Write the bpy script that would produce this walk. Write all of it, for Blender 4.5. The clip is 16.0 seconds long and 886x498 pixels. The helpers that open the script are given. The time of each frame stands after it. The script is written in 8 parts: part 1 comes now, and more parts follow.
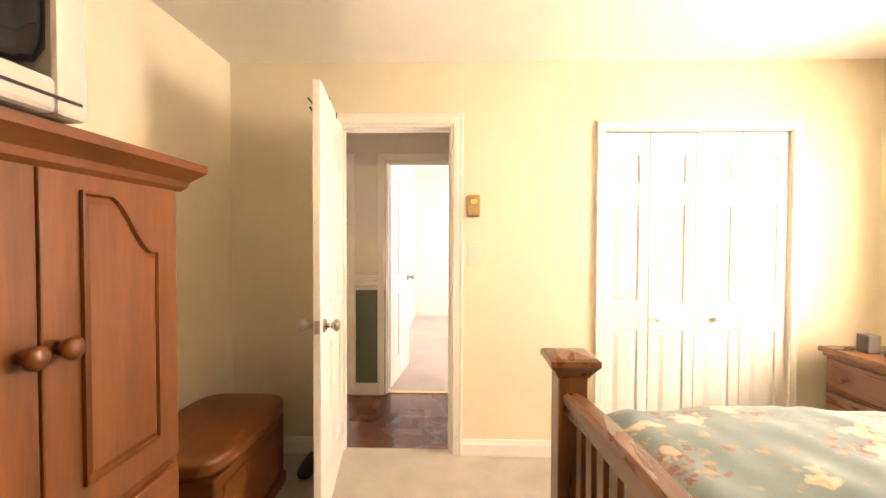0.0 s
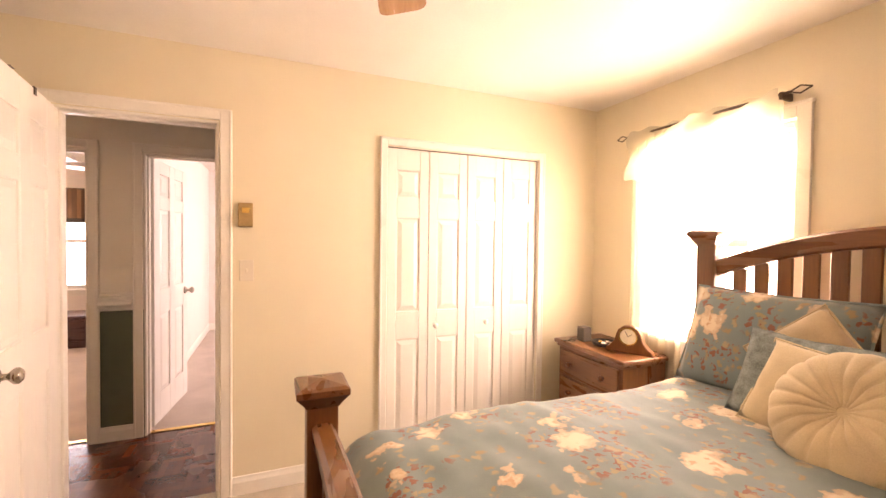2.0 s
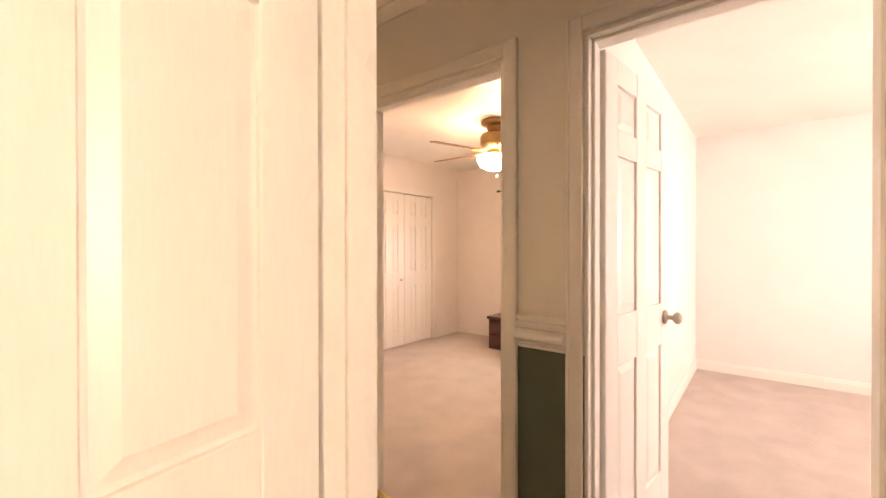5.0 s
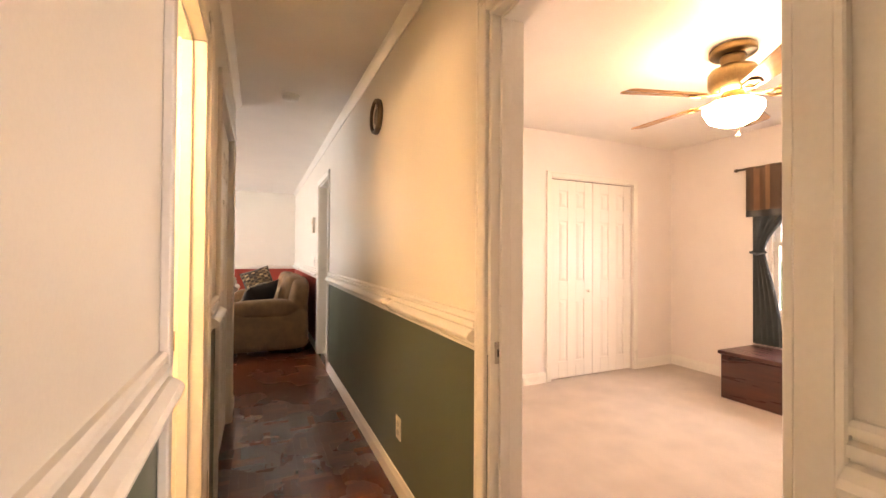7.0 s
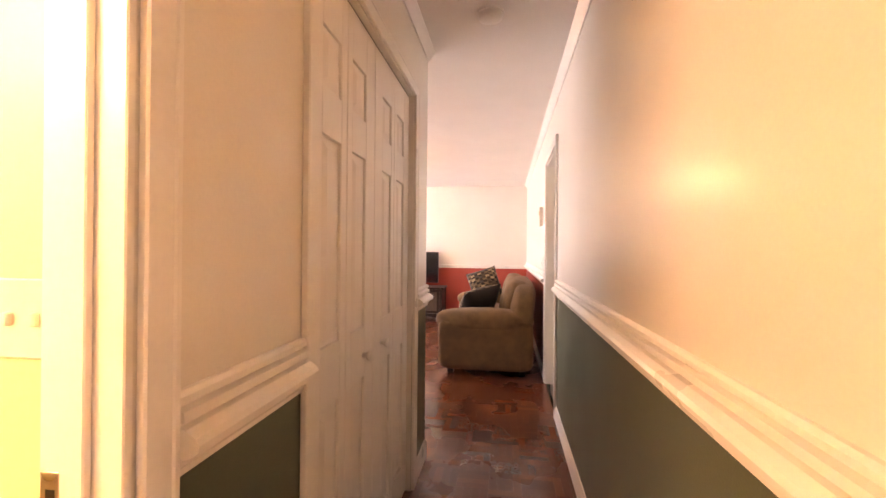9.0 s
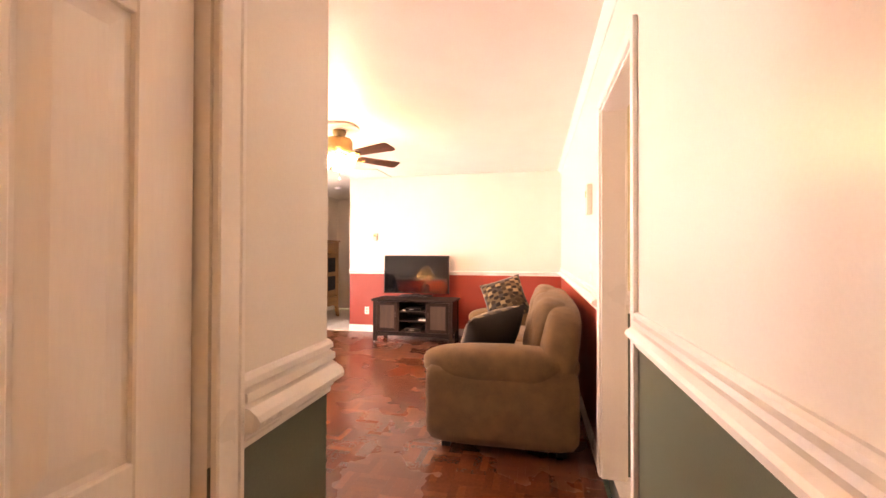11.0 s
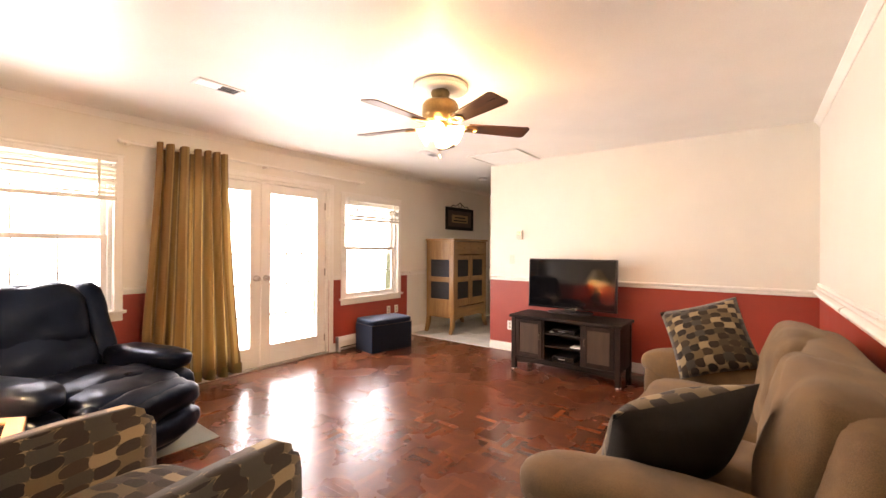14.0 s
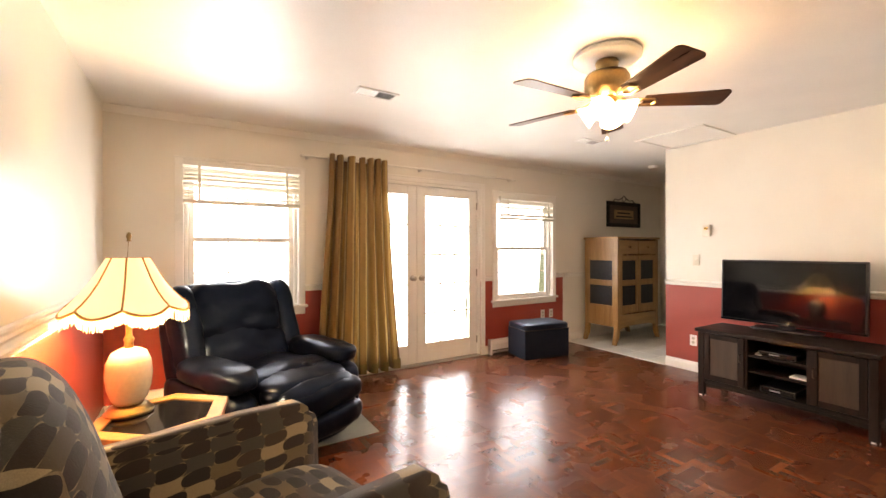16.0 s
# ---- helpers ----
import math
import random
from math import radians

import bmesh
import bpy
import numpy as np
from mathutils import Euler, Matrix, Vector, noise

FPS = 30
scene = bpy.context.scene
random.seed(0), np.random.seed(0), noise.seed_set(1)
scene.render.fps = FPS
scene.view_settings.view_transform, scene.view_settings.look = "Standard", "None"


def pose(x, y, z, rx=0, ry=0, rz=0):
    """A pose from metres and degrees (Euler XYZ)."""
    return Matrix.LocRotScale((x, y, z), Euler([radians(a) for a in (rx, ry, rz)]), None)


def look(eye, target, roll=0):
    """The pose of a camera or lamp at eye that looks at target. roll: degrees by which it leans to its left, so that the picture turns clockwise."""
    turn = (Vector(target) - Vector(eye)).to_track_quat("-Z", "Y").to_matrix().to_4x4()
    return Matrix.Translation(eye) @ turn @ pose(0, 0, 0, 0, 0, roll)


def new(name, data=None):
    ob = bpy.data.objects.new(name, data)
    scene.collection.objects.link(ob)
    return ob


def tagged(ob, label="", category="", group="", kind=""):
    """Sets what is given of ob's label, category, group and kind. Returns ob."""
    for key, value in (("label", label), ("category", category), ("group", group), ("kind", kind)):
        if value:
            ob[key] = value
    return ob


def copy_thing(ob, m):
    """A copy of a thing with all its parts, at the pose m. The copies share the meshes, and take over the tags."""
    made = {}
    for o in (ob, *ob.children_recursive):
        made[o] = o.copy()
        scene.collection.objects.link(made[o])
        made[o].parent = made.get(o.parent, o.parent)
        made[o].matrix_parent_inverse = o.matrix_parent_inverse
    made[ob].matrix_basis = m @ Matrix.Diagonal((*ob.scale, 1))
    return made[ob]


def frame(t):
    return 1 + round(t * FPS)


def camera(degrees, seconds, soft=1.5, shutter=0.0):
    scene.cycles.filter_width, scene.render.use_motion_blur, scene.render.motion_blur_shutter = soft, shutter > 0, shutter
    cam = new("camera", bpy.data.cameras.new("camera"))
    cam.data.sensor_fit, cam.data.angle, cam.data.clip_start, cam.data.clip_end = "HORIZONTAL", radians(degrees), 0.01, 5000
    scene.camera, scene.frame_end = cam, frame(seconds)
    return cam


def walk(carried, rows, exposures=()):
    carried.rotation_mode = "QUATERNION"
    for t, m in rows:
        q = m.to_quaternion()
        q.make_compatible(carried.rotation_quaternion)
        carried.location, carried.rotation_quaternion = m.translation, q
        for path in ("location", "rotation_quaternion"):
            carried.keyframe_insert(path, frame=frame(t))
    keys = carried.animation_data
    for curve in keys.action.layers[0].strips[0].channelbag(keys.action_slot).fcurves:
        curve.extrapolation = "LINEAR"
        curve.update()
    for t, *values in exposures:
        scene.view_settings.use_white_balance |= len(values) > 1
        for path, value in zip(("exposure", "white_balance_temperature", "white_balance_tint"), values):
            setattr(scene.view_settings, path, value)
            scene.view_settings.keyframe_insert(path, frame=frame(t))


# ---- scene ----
cam = camera(94.7, 16.0)
PATH = [
    (0, (0.206, -2.53, 1.347), (0.16, -0.531, 1.302), 0.2),
    (0.5, (0.222, -2.572, 1.351), (0.692, -0.629, 1.313), 0.5),
    (1, (0.269, -2.632, 1.377), (1.146, -0.835, 1.35), 0.6),
    (1.5, (0.353, -2.648, 1.418), (1.371, -0.926, 1.387), 0.7),
    (2, (0.489, -2.503, 1.435), (1.248, -0.653, 1.388), 0.7),
    (2.5, (0.589, -2.254, 1.424), (0.949, -0.287, 1.379), 0.6),
    (3, (0.558, -1.885, 1.378), (0.518, 0.114, 1.326), 0.4),
    (3.5, (0.472, -1.463, 1.358), (0.05, 0.492, 1.313), 0.1),
    (4, (0.392, -1.065, 1.339), (-0.433, 0.757, 1.302), 0.0),
    (4.2, (0.335, -0.933, 1.332), (-0.619, 0.824, 1.3), -0.0),
    (6.3, (-0.225, 0.169, 1.232), (-1.8, 1.401, 1.246), 0.1),
    (6.5, (-0.272, 0.214, 1.235), (-1.93, 1.332, 1.249), 0.2),
    (6.7, (-0.302, 0.253, 1.236), (-2.031, 1.258, 1.251), 0.2),
    (7, (-0.376, 0.301, 1.236), (-2.199, 1.124, 1.259), 0.4),
    (7.5, (-0.566, 0.373, 1.239), (-2.496, 0.894, 1.254), 0.4),
    (8, (-0.889, 0.452, 1.22), (-2.873, 0.701, 1.236), 0.5),
    (8.5, (-1.270, 0.518, 1.205), (-3.270, 0.487, 1.224), 0.4),
    (9, (-1.640, 0.595, 1.245), (-3.615, 0.292, 1.250), 0.5),
    (9.2, (-1.81, 0.602, 1.250), (-3.779, 0.248, 1.256), 0.4),
    (11.5, (-3.503, 0.614, 1.246), (-5.44, 0.115, 1.271), 0.1),
    (12, (-3.818, 0.607, 1.284), (-5.71, -0.042, 1.291), 0.2),
    (12.5, (-4.035, 0.61, 1.293), (-5.875, -0.174, 1.307), 0.4),
    (13, (-4.21, 0.622, 1.304), (-5.971, -0.326, 1.325), 0.2),
    (13.5, (-4.342, 0.606, 1.309), (-6.026, -0.473, 1.32), 0.4),
    (14, (-4.484, 0.532, 1.311), (-6.073, -0.683, 1.313), 0.3),
    (14.5, (-4.571, 0.455, 1.316), (-6.033, -0.909, 1.326), 0.2),
    (15, (-4.605, 0.439, 1.32), (-5.951, -1.041, 1.331), 0.1),
    (15.5, (-4.622, 0.403, 1.313), (-5.81, -1.205, 1.32), 0.1),
    (16, (-4.651, 0.318, 1.312), (-5.701, -1.384, 1.313), -0.1),
]
# seconds, stops, kelvin, tint
EXPOSURES = [(0.0, 1.64, 7250, 23), (0.5, 1.5, 7750, 33), (1.0, 1.3, 7900, 38), (1.5, 1.23, 7800, 38), (2.0, 1.08, 7850, 39), (2.5, 1.0, 7900, 40), (3.0, 0.95, 8000, 44), (3.5, 0.9, 8150, 45), (4.2, 1.0, 7950, 36), (6.5, 1.58, 7850, 28),
             (8.0, 1.64, 7750, 28), (8.5, 1.82, 7850, 34), (9.0, 1.95, 8250, 45), (11.5, 2.31, 10300, 53), (12.5, 2.03, 8950, 40), (14.0, 1.63, 8600, 34), (16.0, 1.29, 8500, 27)]
walk(cam, [(t, look(eye, target, roll)) for t, eye, target, roll in PATH], EXPOSURES)

# ---- world, sun, large lights ----
H = 2.44          # ceiling height
SUN_EL, SUN_AZ = 52.0, 275.0   # degrees; the sun stands over the west side, so none falls straight in

world = bpy.data.worlds.new("world")
scene.world = world
world.use_nodes = True
wn = world.node_tree
sky = wn.nodes.new("ShaderNodeTexSky")
sky.sky_type = 'NISHITA'
sky.sun_disc = False
sky.sun_elevation = radians(SUN_EL)
sky.sun_rotation = radians(SUN_AZ)
wn.nodes["Background"].inputs["Strength"].default_value = 0.15
wn.links.new(sky.outputs["Color"], wn.nodes["Background"].inputs["Color"])

sun = new("sun", bpy.data.lights.new("sun", 'SUN'))
sun.data.energy, sun.data.angle, sun.data.color = 4.0, radians(0.6), (1.0, 0.95, 0.86)
sun.matrix_world = look((-20, 0, 20 * math.tan(radians(SUN_EL))), (0, -1.5, 0))


def window_light(name, centre, target, width, height, power, color=(0.93, 0.97, 1.0)):
    d = bpy.data.lights.new(name, 'AREA')
    d.shape, d.size, d.size_y, d.energy, d.color = 'RECTANGLE', width, height, power, color
    ob = new(name, d)
    ob.matrix_world = look(centre, target)
    return ob


window_light("daylight_living_1", (-5.06, -3.92, 1.40), (-5.06, 0, 1.1), 0.86, 1.2, 24, (0.74, 0.90, 1.0))
window_light("daylight_french_door", (-6.83, -3.95, 1.05), (-6.83, 0, 0.9), 1.6, 1.9, 58, (0.76, 0.91, 1.0))
window_light("daylight_living_2", (-8.45, -3.92, 1.30), (-8.45, 0, 1.0), 0.9, 1.2, 16, (0.74, 0.90, 1.0))
window_light("daylight_bedroom", (3.0, -0.9, 1.42), (0, -0.9, 1.1), 0.84, 1.15, 50, (1.0, 0.93, 0.80))
window_light("daylight_room_2", (-2.15, 4.83, 1.3), (-2.15, 0, 0.9), 0.84, 1.2, 16)
# added lamp behind an invented window, brightens the kitchen seen through the doorway
window_light("added_kitchen_fill", (-4.95, 3.78, 1.53), (-4.95, 0, 1.2), 0.7, 0.85, 4.5, (1.0, 0.95, 0.80))
window_light("daylight_room_3", (2.68, 2.9, 1.4), (0, 2.9, 1.1), 1.3, 1.2, 34, (1.0, 0.96, 0.92))


# ---- materials ----
def mat(name, color, rough=0.5, metal=0.0, var=0.06, var_scale=3.0, grain=60.0, bump=0.05, bump_dist=0.002,
        coat=0.0, sheen=0.0, stretch=(1, 1, 1), second=None, rough_var=0.08):
    """A paint-like surface: large soft variation, fine grain and relief."""
    m = bpy.data.materials.new(name)
    m.use_nodes = True
    nt = m.node_tree
    b = nt.nodes["Principled BSDF"]
    b.inputs["Roughness"].default_value = rough
    b.inputs["Metallic"].default_value = metal
    b.inputs["Coat Weight"].default_value = coat
    b.inputs["Sheen Weight"].default_value = sheen
    tc = nt.nodes.new("ShaderNodeTexCoord")
    mp = nt.nodes.new("ShaderNodeMapping")
    mp.inputs["Scale"].default_value = stretch
    nt.links.new(tc.outputs["Object"], mp.inputs["Vector"])
    big = nt.nodes.new("ShaderNodeTexNoise")
    big.inputs["Scale"].default_value = var_scale
    big.inputs["Detail"].default_value = 4
    fine = nt.nodes.new("ShaderNodeTexNoise")
    fine.inputs["Scale"].default_value = grain
    fine.inputs["Detail"].default_value = 5
    for n in (big, fine):
        nt.links.new(mp.outputs["Vector"], n.inputs["Vector"])
    both = nt.nodes.new("ShaderNodeMix")
    both.data_type = 'FLOAT'
    both.inputs[0].default_value = 0.45
    nt.links.new(big.outputs["Fac"], both.inputs[2])
    nt.links.new(fine.outputs["Fac"], both.inputs[3])
    ramp = nt.nodes.new("ShaderNodeValToRGB")
    lo = second or tuple(max(0, c * (1 - var * 2)) for c in color)
    hi = tuple(min(1, c * (1 + var)) for c in color)
    ramp.color_ramp.elements[0].position, ramp.color_ramp.elements[1].position = 0.32, 0.62
    ramp.color_ramp.elements[0].color = (*lo, 1)
    ramp.color_ramp.elements[1].color = (*hi, 1)
    nt.links.new(both.outputs[0], ramp.inputs["Fac"])
    nt.links.new(ramp.outputs["Color"], b.inputs["Base Color"])
    rr = nt.nodes.new("ShaderNodeMapRange")
    rr.inputs["To Min"].default_value, rr.inputs["To Max"].default_value = max(0.02, rough - rough_var), min(1, rough + rough_var)
    nt.links.new(big.outputs["Fac"], rr.inputs["Value"])
    nt.links.new(rr.outputs["Result"], b.inputs["Roughness"])
    if bump:
        bp = nt.nodes.new("ShaderNodeBump")
        bp.inputs["Strength"].default_value = bump
        bp.inputs["Distance"].default_value = bump_dist
        nt.links.new(fine.outputs["Fac"], bp.inputs["Height"])
        nt.links.new(bp.outputs["Normal"], b.inputs["Normal"])
    return m


def wood(name, dark, light, rough=0.35, axis=0, scale=1.0, coat=0.15):
    """Streaked wood grain along one local axis, each piece shifted by its own random number."""
    m = bpy.data.materials.new(name)
    m.use_nodes = True
    nt = m.node_tree
    b = nt.nodes["Principled BSDF"]
    b.inputs["Coat Weight"].default_value = coat
    b.inputs["Coat Roughness"].default_value = 0.2
    tc = nt.nodes.new("ShaderNodeTexCoord")
    oi = nt.nodes.new("ShaderNodeObjectInfo")
    add = nt.nodes.new("ShaderNodeVectorMath")
    mul = nt.nodes.new("ShaderNodeMath")
    mul.operation = 'MULTIPLY'
    mul.inputs[1].default_value = 7.0
    nt.links.new(oi.outputs["Random"], mul.inputs[0])
    nt.links.new(tc.outputs["Object"], add.inputs[0])
    nt.links.new(mul.outputs[0], add.inputs[1])
    mp = nt.nodes.new("ShaderNodeMapping")
    s = [14.0 * scale] * 3
    s[axis] = 1.3 * scale
    mp.inputs["Scale"].default_value = s
    nt.links.new(add.outputs[0], mp.inputs["Vector"])
    n1 = nt.nodes.new("ShaderNodeTexNoise")
    n1.inputs["Scale"].default_value, n1.inputs["Detail"].default_value, n1.inputs["Distortion"].default_value = 1.2, 6, 0.6
    nt.links.new(mp.outputs["Vector"], n1.inputs["Vector"])
    n2 = nt.nodes.new("ShaderNodeTexNoise")
    n2.inputs["Scale"].default_value, n2.inputs["Detail"].default_value = 9.0, 4
    nt.links.new(mp.outputs["Vector"], n2.inputs["Vector"])
    mx = nt.nodes.new("ShaderNodeMix")
    mx.data_type = 'FLOAT'
    mx.inputs[0].default_value = 0.3
    nt.links.new(n1.outputs["Fac"], mx.inputs[2])
    nt.links.new(n2.outputs["Fac"], mx.inputs[3])
    ramp = nt.nodes.new("ShaderNodeValToRGB")
    ramp.color_ramp.elements[0].position, ramp.color_ramp.elements[1].position = 0.34, 0.64
    ramp.color_ramp.elements[0].color, ramp.color_ramp.elements[1].color = (*dark, 1), (*light, 1)
    nt.links.new(mx.outputs[0], ramp.inputs["Fac"])
    nt.links.new(ramp.outputs["Color"], b.inputs["Base Color"])
    rr = nt.nodes.new("ShaderNodeMapRange")
    rr.inputs["To Min"].default_value, rr.inputs["To Max"].default_value = max(0.05, rough - 0.1), rough + 0.12
    nt.links.new(n1.outputs["Fac"], rr.inputs["Value"])
    nt.links.new(rr.outputs["Result"], b.inputs["Roughness"])
    bp = nt.nodes.new("ShaderNodeBump")
    bp.inputs["Strength"].default_value, bp.inputs["Distance"].default_value = 0.12, 0.002
    nt.links.new(mx.outputs[0], bp.inputs["Height"])
    nt.links.new(bp.outputs["Normal"], b.inputs["Normal"])
    return m


def glow(name, color, strength):
    m = bpy.data.materials.new(name)
    m.use_nodes = True
    b = m.node_tree.nodes["Principled BSDF"]
    b.inputs["Base Color"].default_value = (0.9, 0.85, 0.75, 1)
    b.inputs["Emission Color"].default_value = (*color, 1)
    b.inputs["Emission Strength"].default_value = strength
    return m


def glass(name, tint=(1, 1, 1), rough=0.0):
    m = bpy.data.materials.new(name)
    m.use_nodes = True
    b = m.node_tree.nodes["Principled BSDF"]
    b.inputs["Base Color"].default_value = (*tint, 1)
    b.inputs["Transmission Weight"].default_value = 1
    b.inputs["Roughness"].default_value = rough
    b.inputs["IOR"].default_value = 1.45
    return m


CREAM = mat("cream_wall_paint", (0.76, 0.69, 0.53), 0.45, var=0.02, grain=180, bump=0.08)
WHITE_WALL = mat("warm_white_wall_paint", (0.76, 0.72, 0.64), 0.29, rough_var=0.012, var=0.02, grain=180, bump=0.08)
PINK_WALL = mat("pale_rose_white_wall_paint", (0.82, 0.76, 0.72), 0.5, var=0.02, grain=180, bump=0.08)
YELLOW_WALL = mat("pale_yellow_wall_paint", (0.72, 0.63, 0.38), 0.45, var=0.02, grain=180, bump=0.08)
KITCHEN_WALL = mat("soft_olive_cream_wall_paint", (0.70, 0.66, 0.46), 0.45, var=0.03, grain=180, bump=0.08)
GREEN = mat("dark_green_wainscot_paint", (0.105, 0.125, 0.085), 0.32, var=0.06, grain=160, bump=0.1)
RED = mat("brick_red_wainscot_paint", (0.36, 0.055, 0.035), 0.4, var=0.05, grain=160, bump=0.1)
CEIL = mat("white_ceiling_paint", (0.82, 0.78, 0.72), 0.45, var=0.025, grain=120, bump=0.15)
TRIM = mat("white_gloss_trim_paint", (0.82, 0.79, 0.73), 0.3, var=0.02, grain=90, bump=0.04)
DOOR_WHITE = mat("white_door_paint", (0.82, 0.79, 0.74), 0.33, var=0.02, var_scale=6, grain=200, bump=0.06, stretch=(1, 1, 0.1))
CARPET = mat("beige_carpet", (0.50, 0.44, 0.35), 0.95, var=0.12, var_scale=5, grain=420, bump=0.9, bump_dist=0.006, sheen=0.3)
CARPET_ROSE = mat("light_beige_carpet", (0.56, 0.47, 0.40), 0.95, var=0.10, var_scale=4, grain=420, bump=0.9, bump_dist=0.006, sheen=0.3)
TILE = mat("pale_floor_tile", (0.66, 0.64, 0.58), 0.3, var=0.08, var_scale=4, grain=40, bump=0.05)
GROUT = mat("grey_grout", (0.42, 0.40, 0.36), 0.8, var=0.1)
BRASS = mat("polished_brass", (0.78, 0.55, 0.2), 0.25, metal=1, var=0.05)
NICKEL = mat("brushed_nickel", (0.42, 0.38, 0.33), 0.28, metal=1, var=0.05)
BRONZE = mat("dark_bronze_metal", (0.10, 0.075, 0.055), 0.4, metal=0.8, var=0.1)
PLATE = mat("ivory_plastic", (0.72, 0.66, 0.55), 0.4, var=0.02)
WHITE_PLASTIC = mat("white_plastic", (0.82, 0.80, 0.76), 0.35, var=0.02)
BLACK_PLASTIC = mat("black_plastic", (0.012, 0.012, 0.013), 0.35, var=0.1)
GLASS = glass("window_glass")
EXTERIOR = mat("exterior_siding_paint", (0.6, 0.58, 0.52), 0.7, var=0.06)


# ---- mesh helpers ----
def thing(name, loc=(0, 0, 0), rz=0.0, label="", category="", group="", kind=""):
    ob = new(name)
    ob.empty_display_size = 0.1
    ob.matrix_world = pose(*loc, 0, 0, rz)
    return tagged(ob, label, category, group, kind)


def part(name, bm, material, parent=None, label="", smooth=False, at=None):
    me = bpy.data.meshes.new(name)
    bmesh.ops.recalc_face_normals(bm, faces=bm.faces)
    bm.to_mesh(me)
    bm.free()
    for m in (material if isinstance(material, (list, tuple)) else [material]):
        me.materials.append(m)
    if smooth:
        me.shade_smooth()
    ob = new(name, me)
    if parent is not None:
        ob.parent = parent
    if at is not None:
        ob.matrix_basis = at
    if label:
        ob["label"] = label
    return ob


def again(name, source, parent, at, label=""):
    """Another object on the same mesh."""
    ob = new(name, source.data)
    ob.parent = parent
    ob.matrix_basis = at
    if label:
        ob["label"] = label
    return ob


def bm_box(lo, hi, bevel=0.0, seg=2, bm=None):
    own = bmesh.new()
    bmesh.ops.create_cube(own, size=1.0)
    for v in own.verts:
        v.co = Vector(tuple(lo[i] + (v.co[i] + 0.5) * (hi[i] - lo[i]) for i in range(3)))
    if bevel > 0:
        bmesh.ops.bevel(own, geom=own.edges[:], offset=bevel, segments=seg, profile=0.5, affect='EDGES')
    if bm is None:
        return own
    return join(bm, own)


def join(bm, other, m=None):
    """Adds a bmesh to another and frees it."""
    if m is not None:
        bmesh.ops.transform(other, matrix=m, verts=other.verts)
    vs = [bm.verts.new(v.co) for v in other.verts]
    other.verts.index_update()
    for f in other.faces:
        try:
            g = bm.faces.new([vs[v.index] for v in f.verts])
            g.material_index, g.smooth = f.material_index, f.smooth
        except ValueError:
            pass
    other.free()
    return bm


def bm_lathe(profile, steps=24, bm=None, centre=(0, 0, 0)):
    """Turns (radius, z) pairs about the z axis."""
    bm = bm or bmesh.new()
    rings = []
    for r, z in profile:
        if r < 1e-5:
            rings.append([bm.verts.new((centre[0], centre[1], centre[2] + z))])
        else:
            rings.append([bm.verts.new((centre[0] + r * math.cos(2 * math.pi * i / steps), centre[1] + r * math.sin(2 * math.pi * i / steps),
                                        centre[2] + z)) for i in range(steps)])
    for a, b in zip(rings, rings[1:]):
        for i in range(steps):
            j = (i + 1) % steps
            if len(a) == 1 and len(b) == 1:
                continue
            if len(a) == 1:
                bm.faces.new((a[0], b[i], b[j]))
            elif len(b) == 1:
                bm.faces.new((a[i], b[0], a[j]))
            else:
                bm.faces.new((a[i], b[i], b[j], a[j]))
    return bm


def bm_tube(points, radius, steps=8, bm=None, flat=1.0):
    """A round bar along a line of points."""
    bm = bm or bmesh.new()
    pts = [Vector(p) for p in points]
    rings = []
    for i, p in enumerate(pts):
        d = (pts[min(i + 1, len(pts) - 1)] - pts[max(i - 1, 0)]).normalized()
        up = Vector((0, 0, 1)) if abs(d.z) < 0.9 else Vector((1, 0, 0))
        s = d.cross(up).normalized()
        u = s.cross(d)
        rings.append([bm.verts.new(p + radius * (math.cos(2 * math.pi * k / steps) * s + flat * math.sin(2 * math.pi * k / steps) * u)) for k in range(steps)])
    for a, b in zip(rings, rings[1:]):
        for k in range(steps):
            bm.faces.new((a[k], a[(k + 1) % steps], b[(k + 1) % steps], b[k]))
    bm.faces.new(rings[0][::-1])
    bm.faces.new(rings[-1])
    return bm


def bm_profile(profile, a, b, out, bm=None):
    """A moulding: (out, z) outline pushed along the line a to b; out: the unit vector away from the wall."""
    bm = bm or bmesh.new()
    a, b, out = Vector(a), Vector(b), Vector(out)
    ends = [[bm.verts.new(p + out * o + Vector((0, 0, z))) for o, z in profile] for p in (a, b)]
    n = len(profile)
    for i in range(n):
        bm.faces.new((ends[0][i], ends[0][(i + 1) % n], ends[1][(i + 1) % n], ends[1][i]))
    bm.faces.new(ends[0])
    bm.faces.new(ends[1][::-1])
    return bm


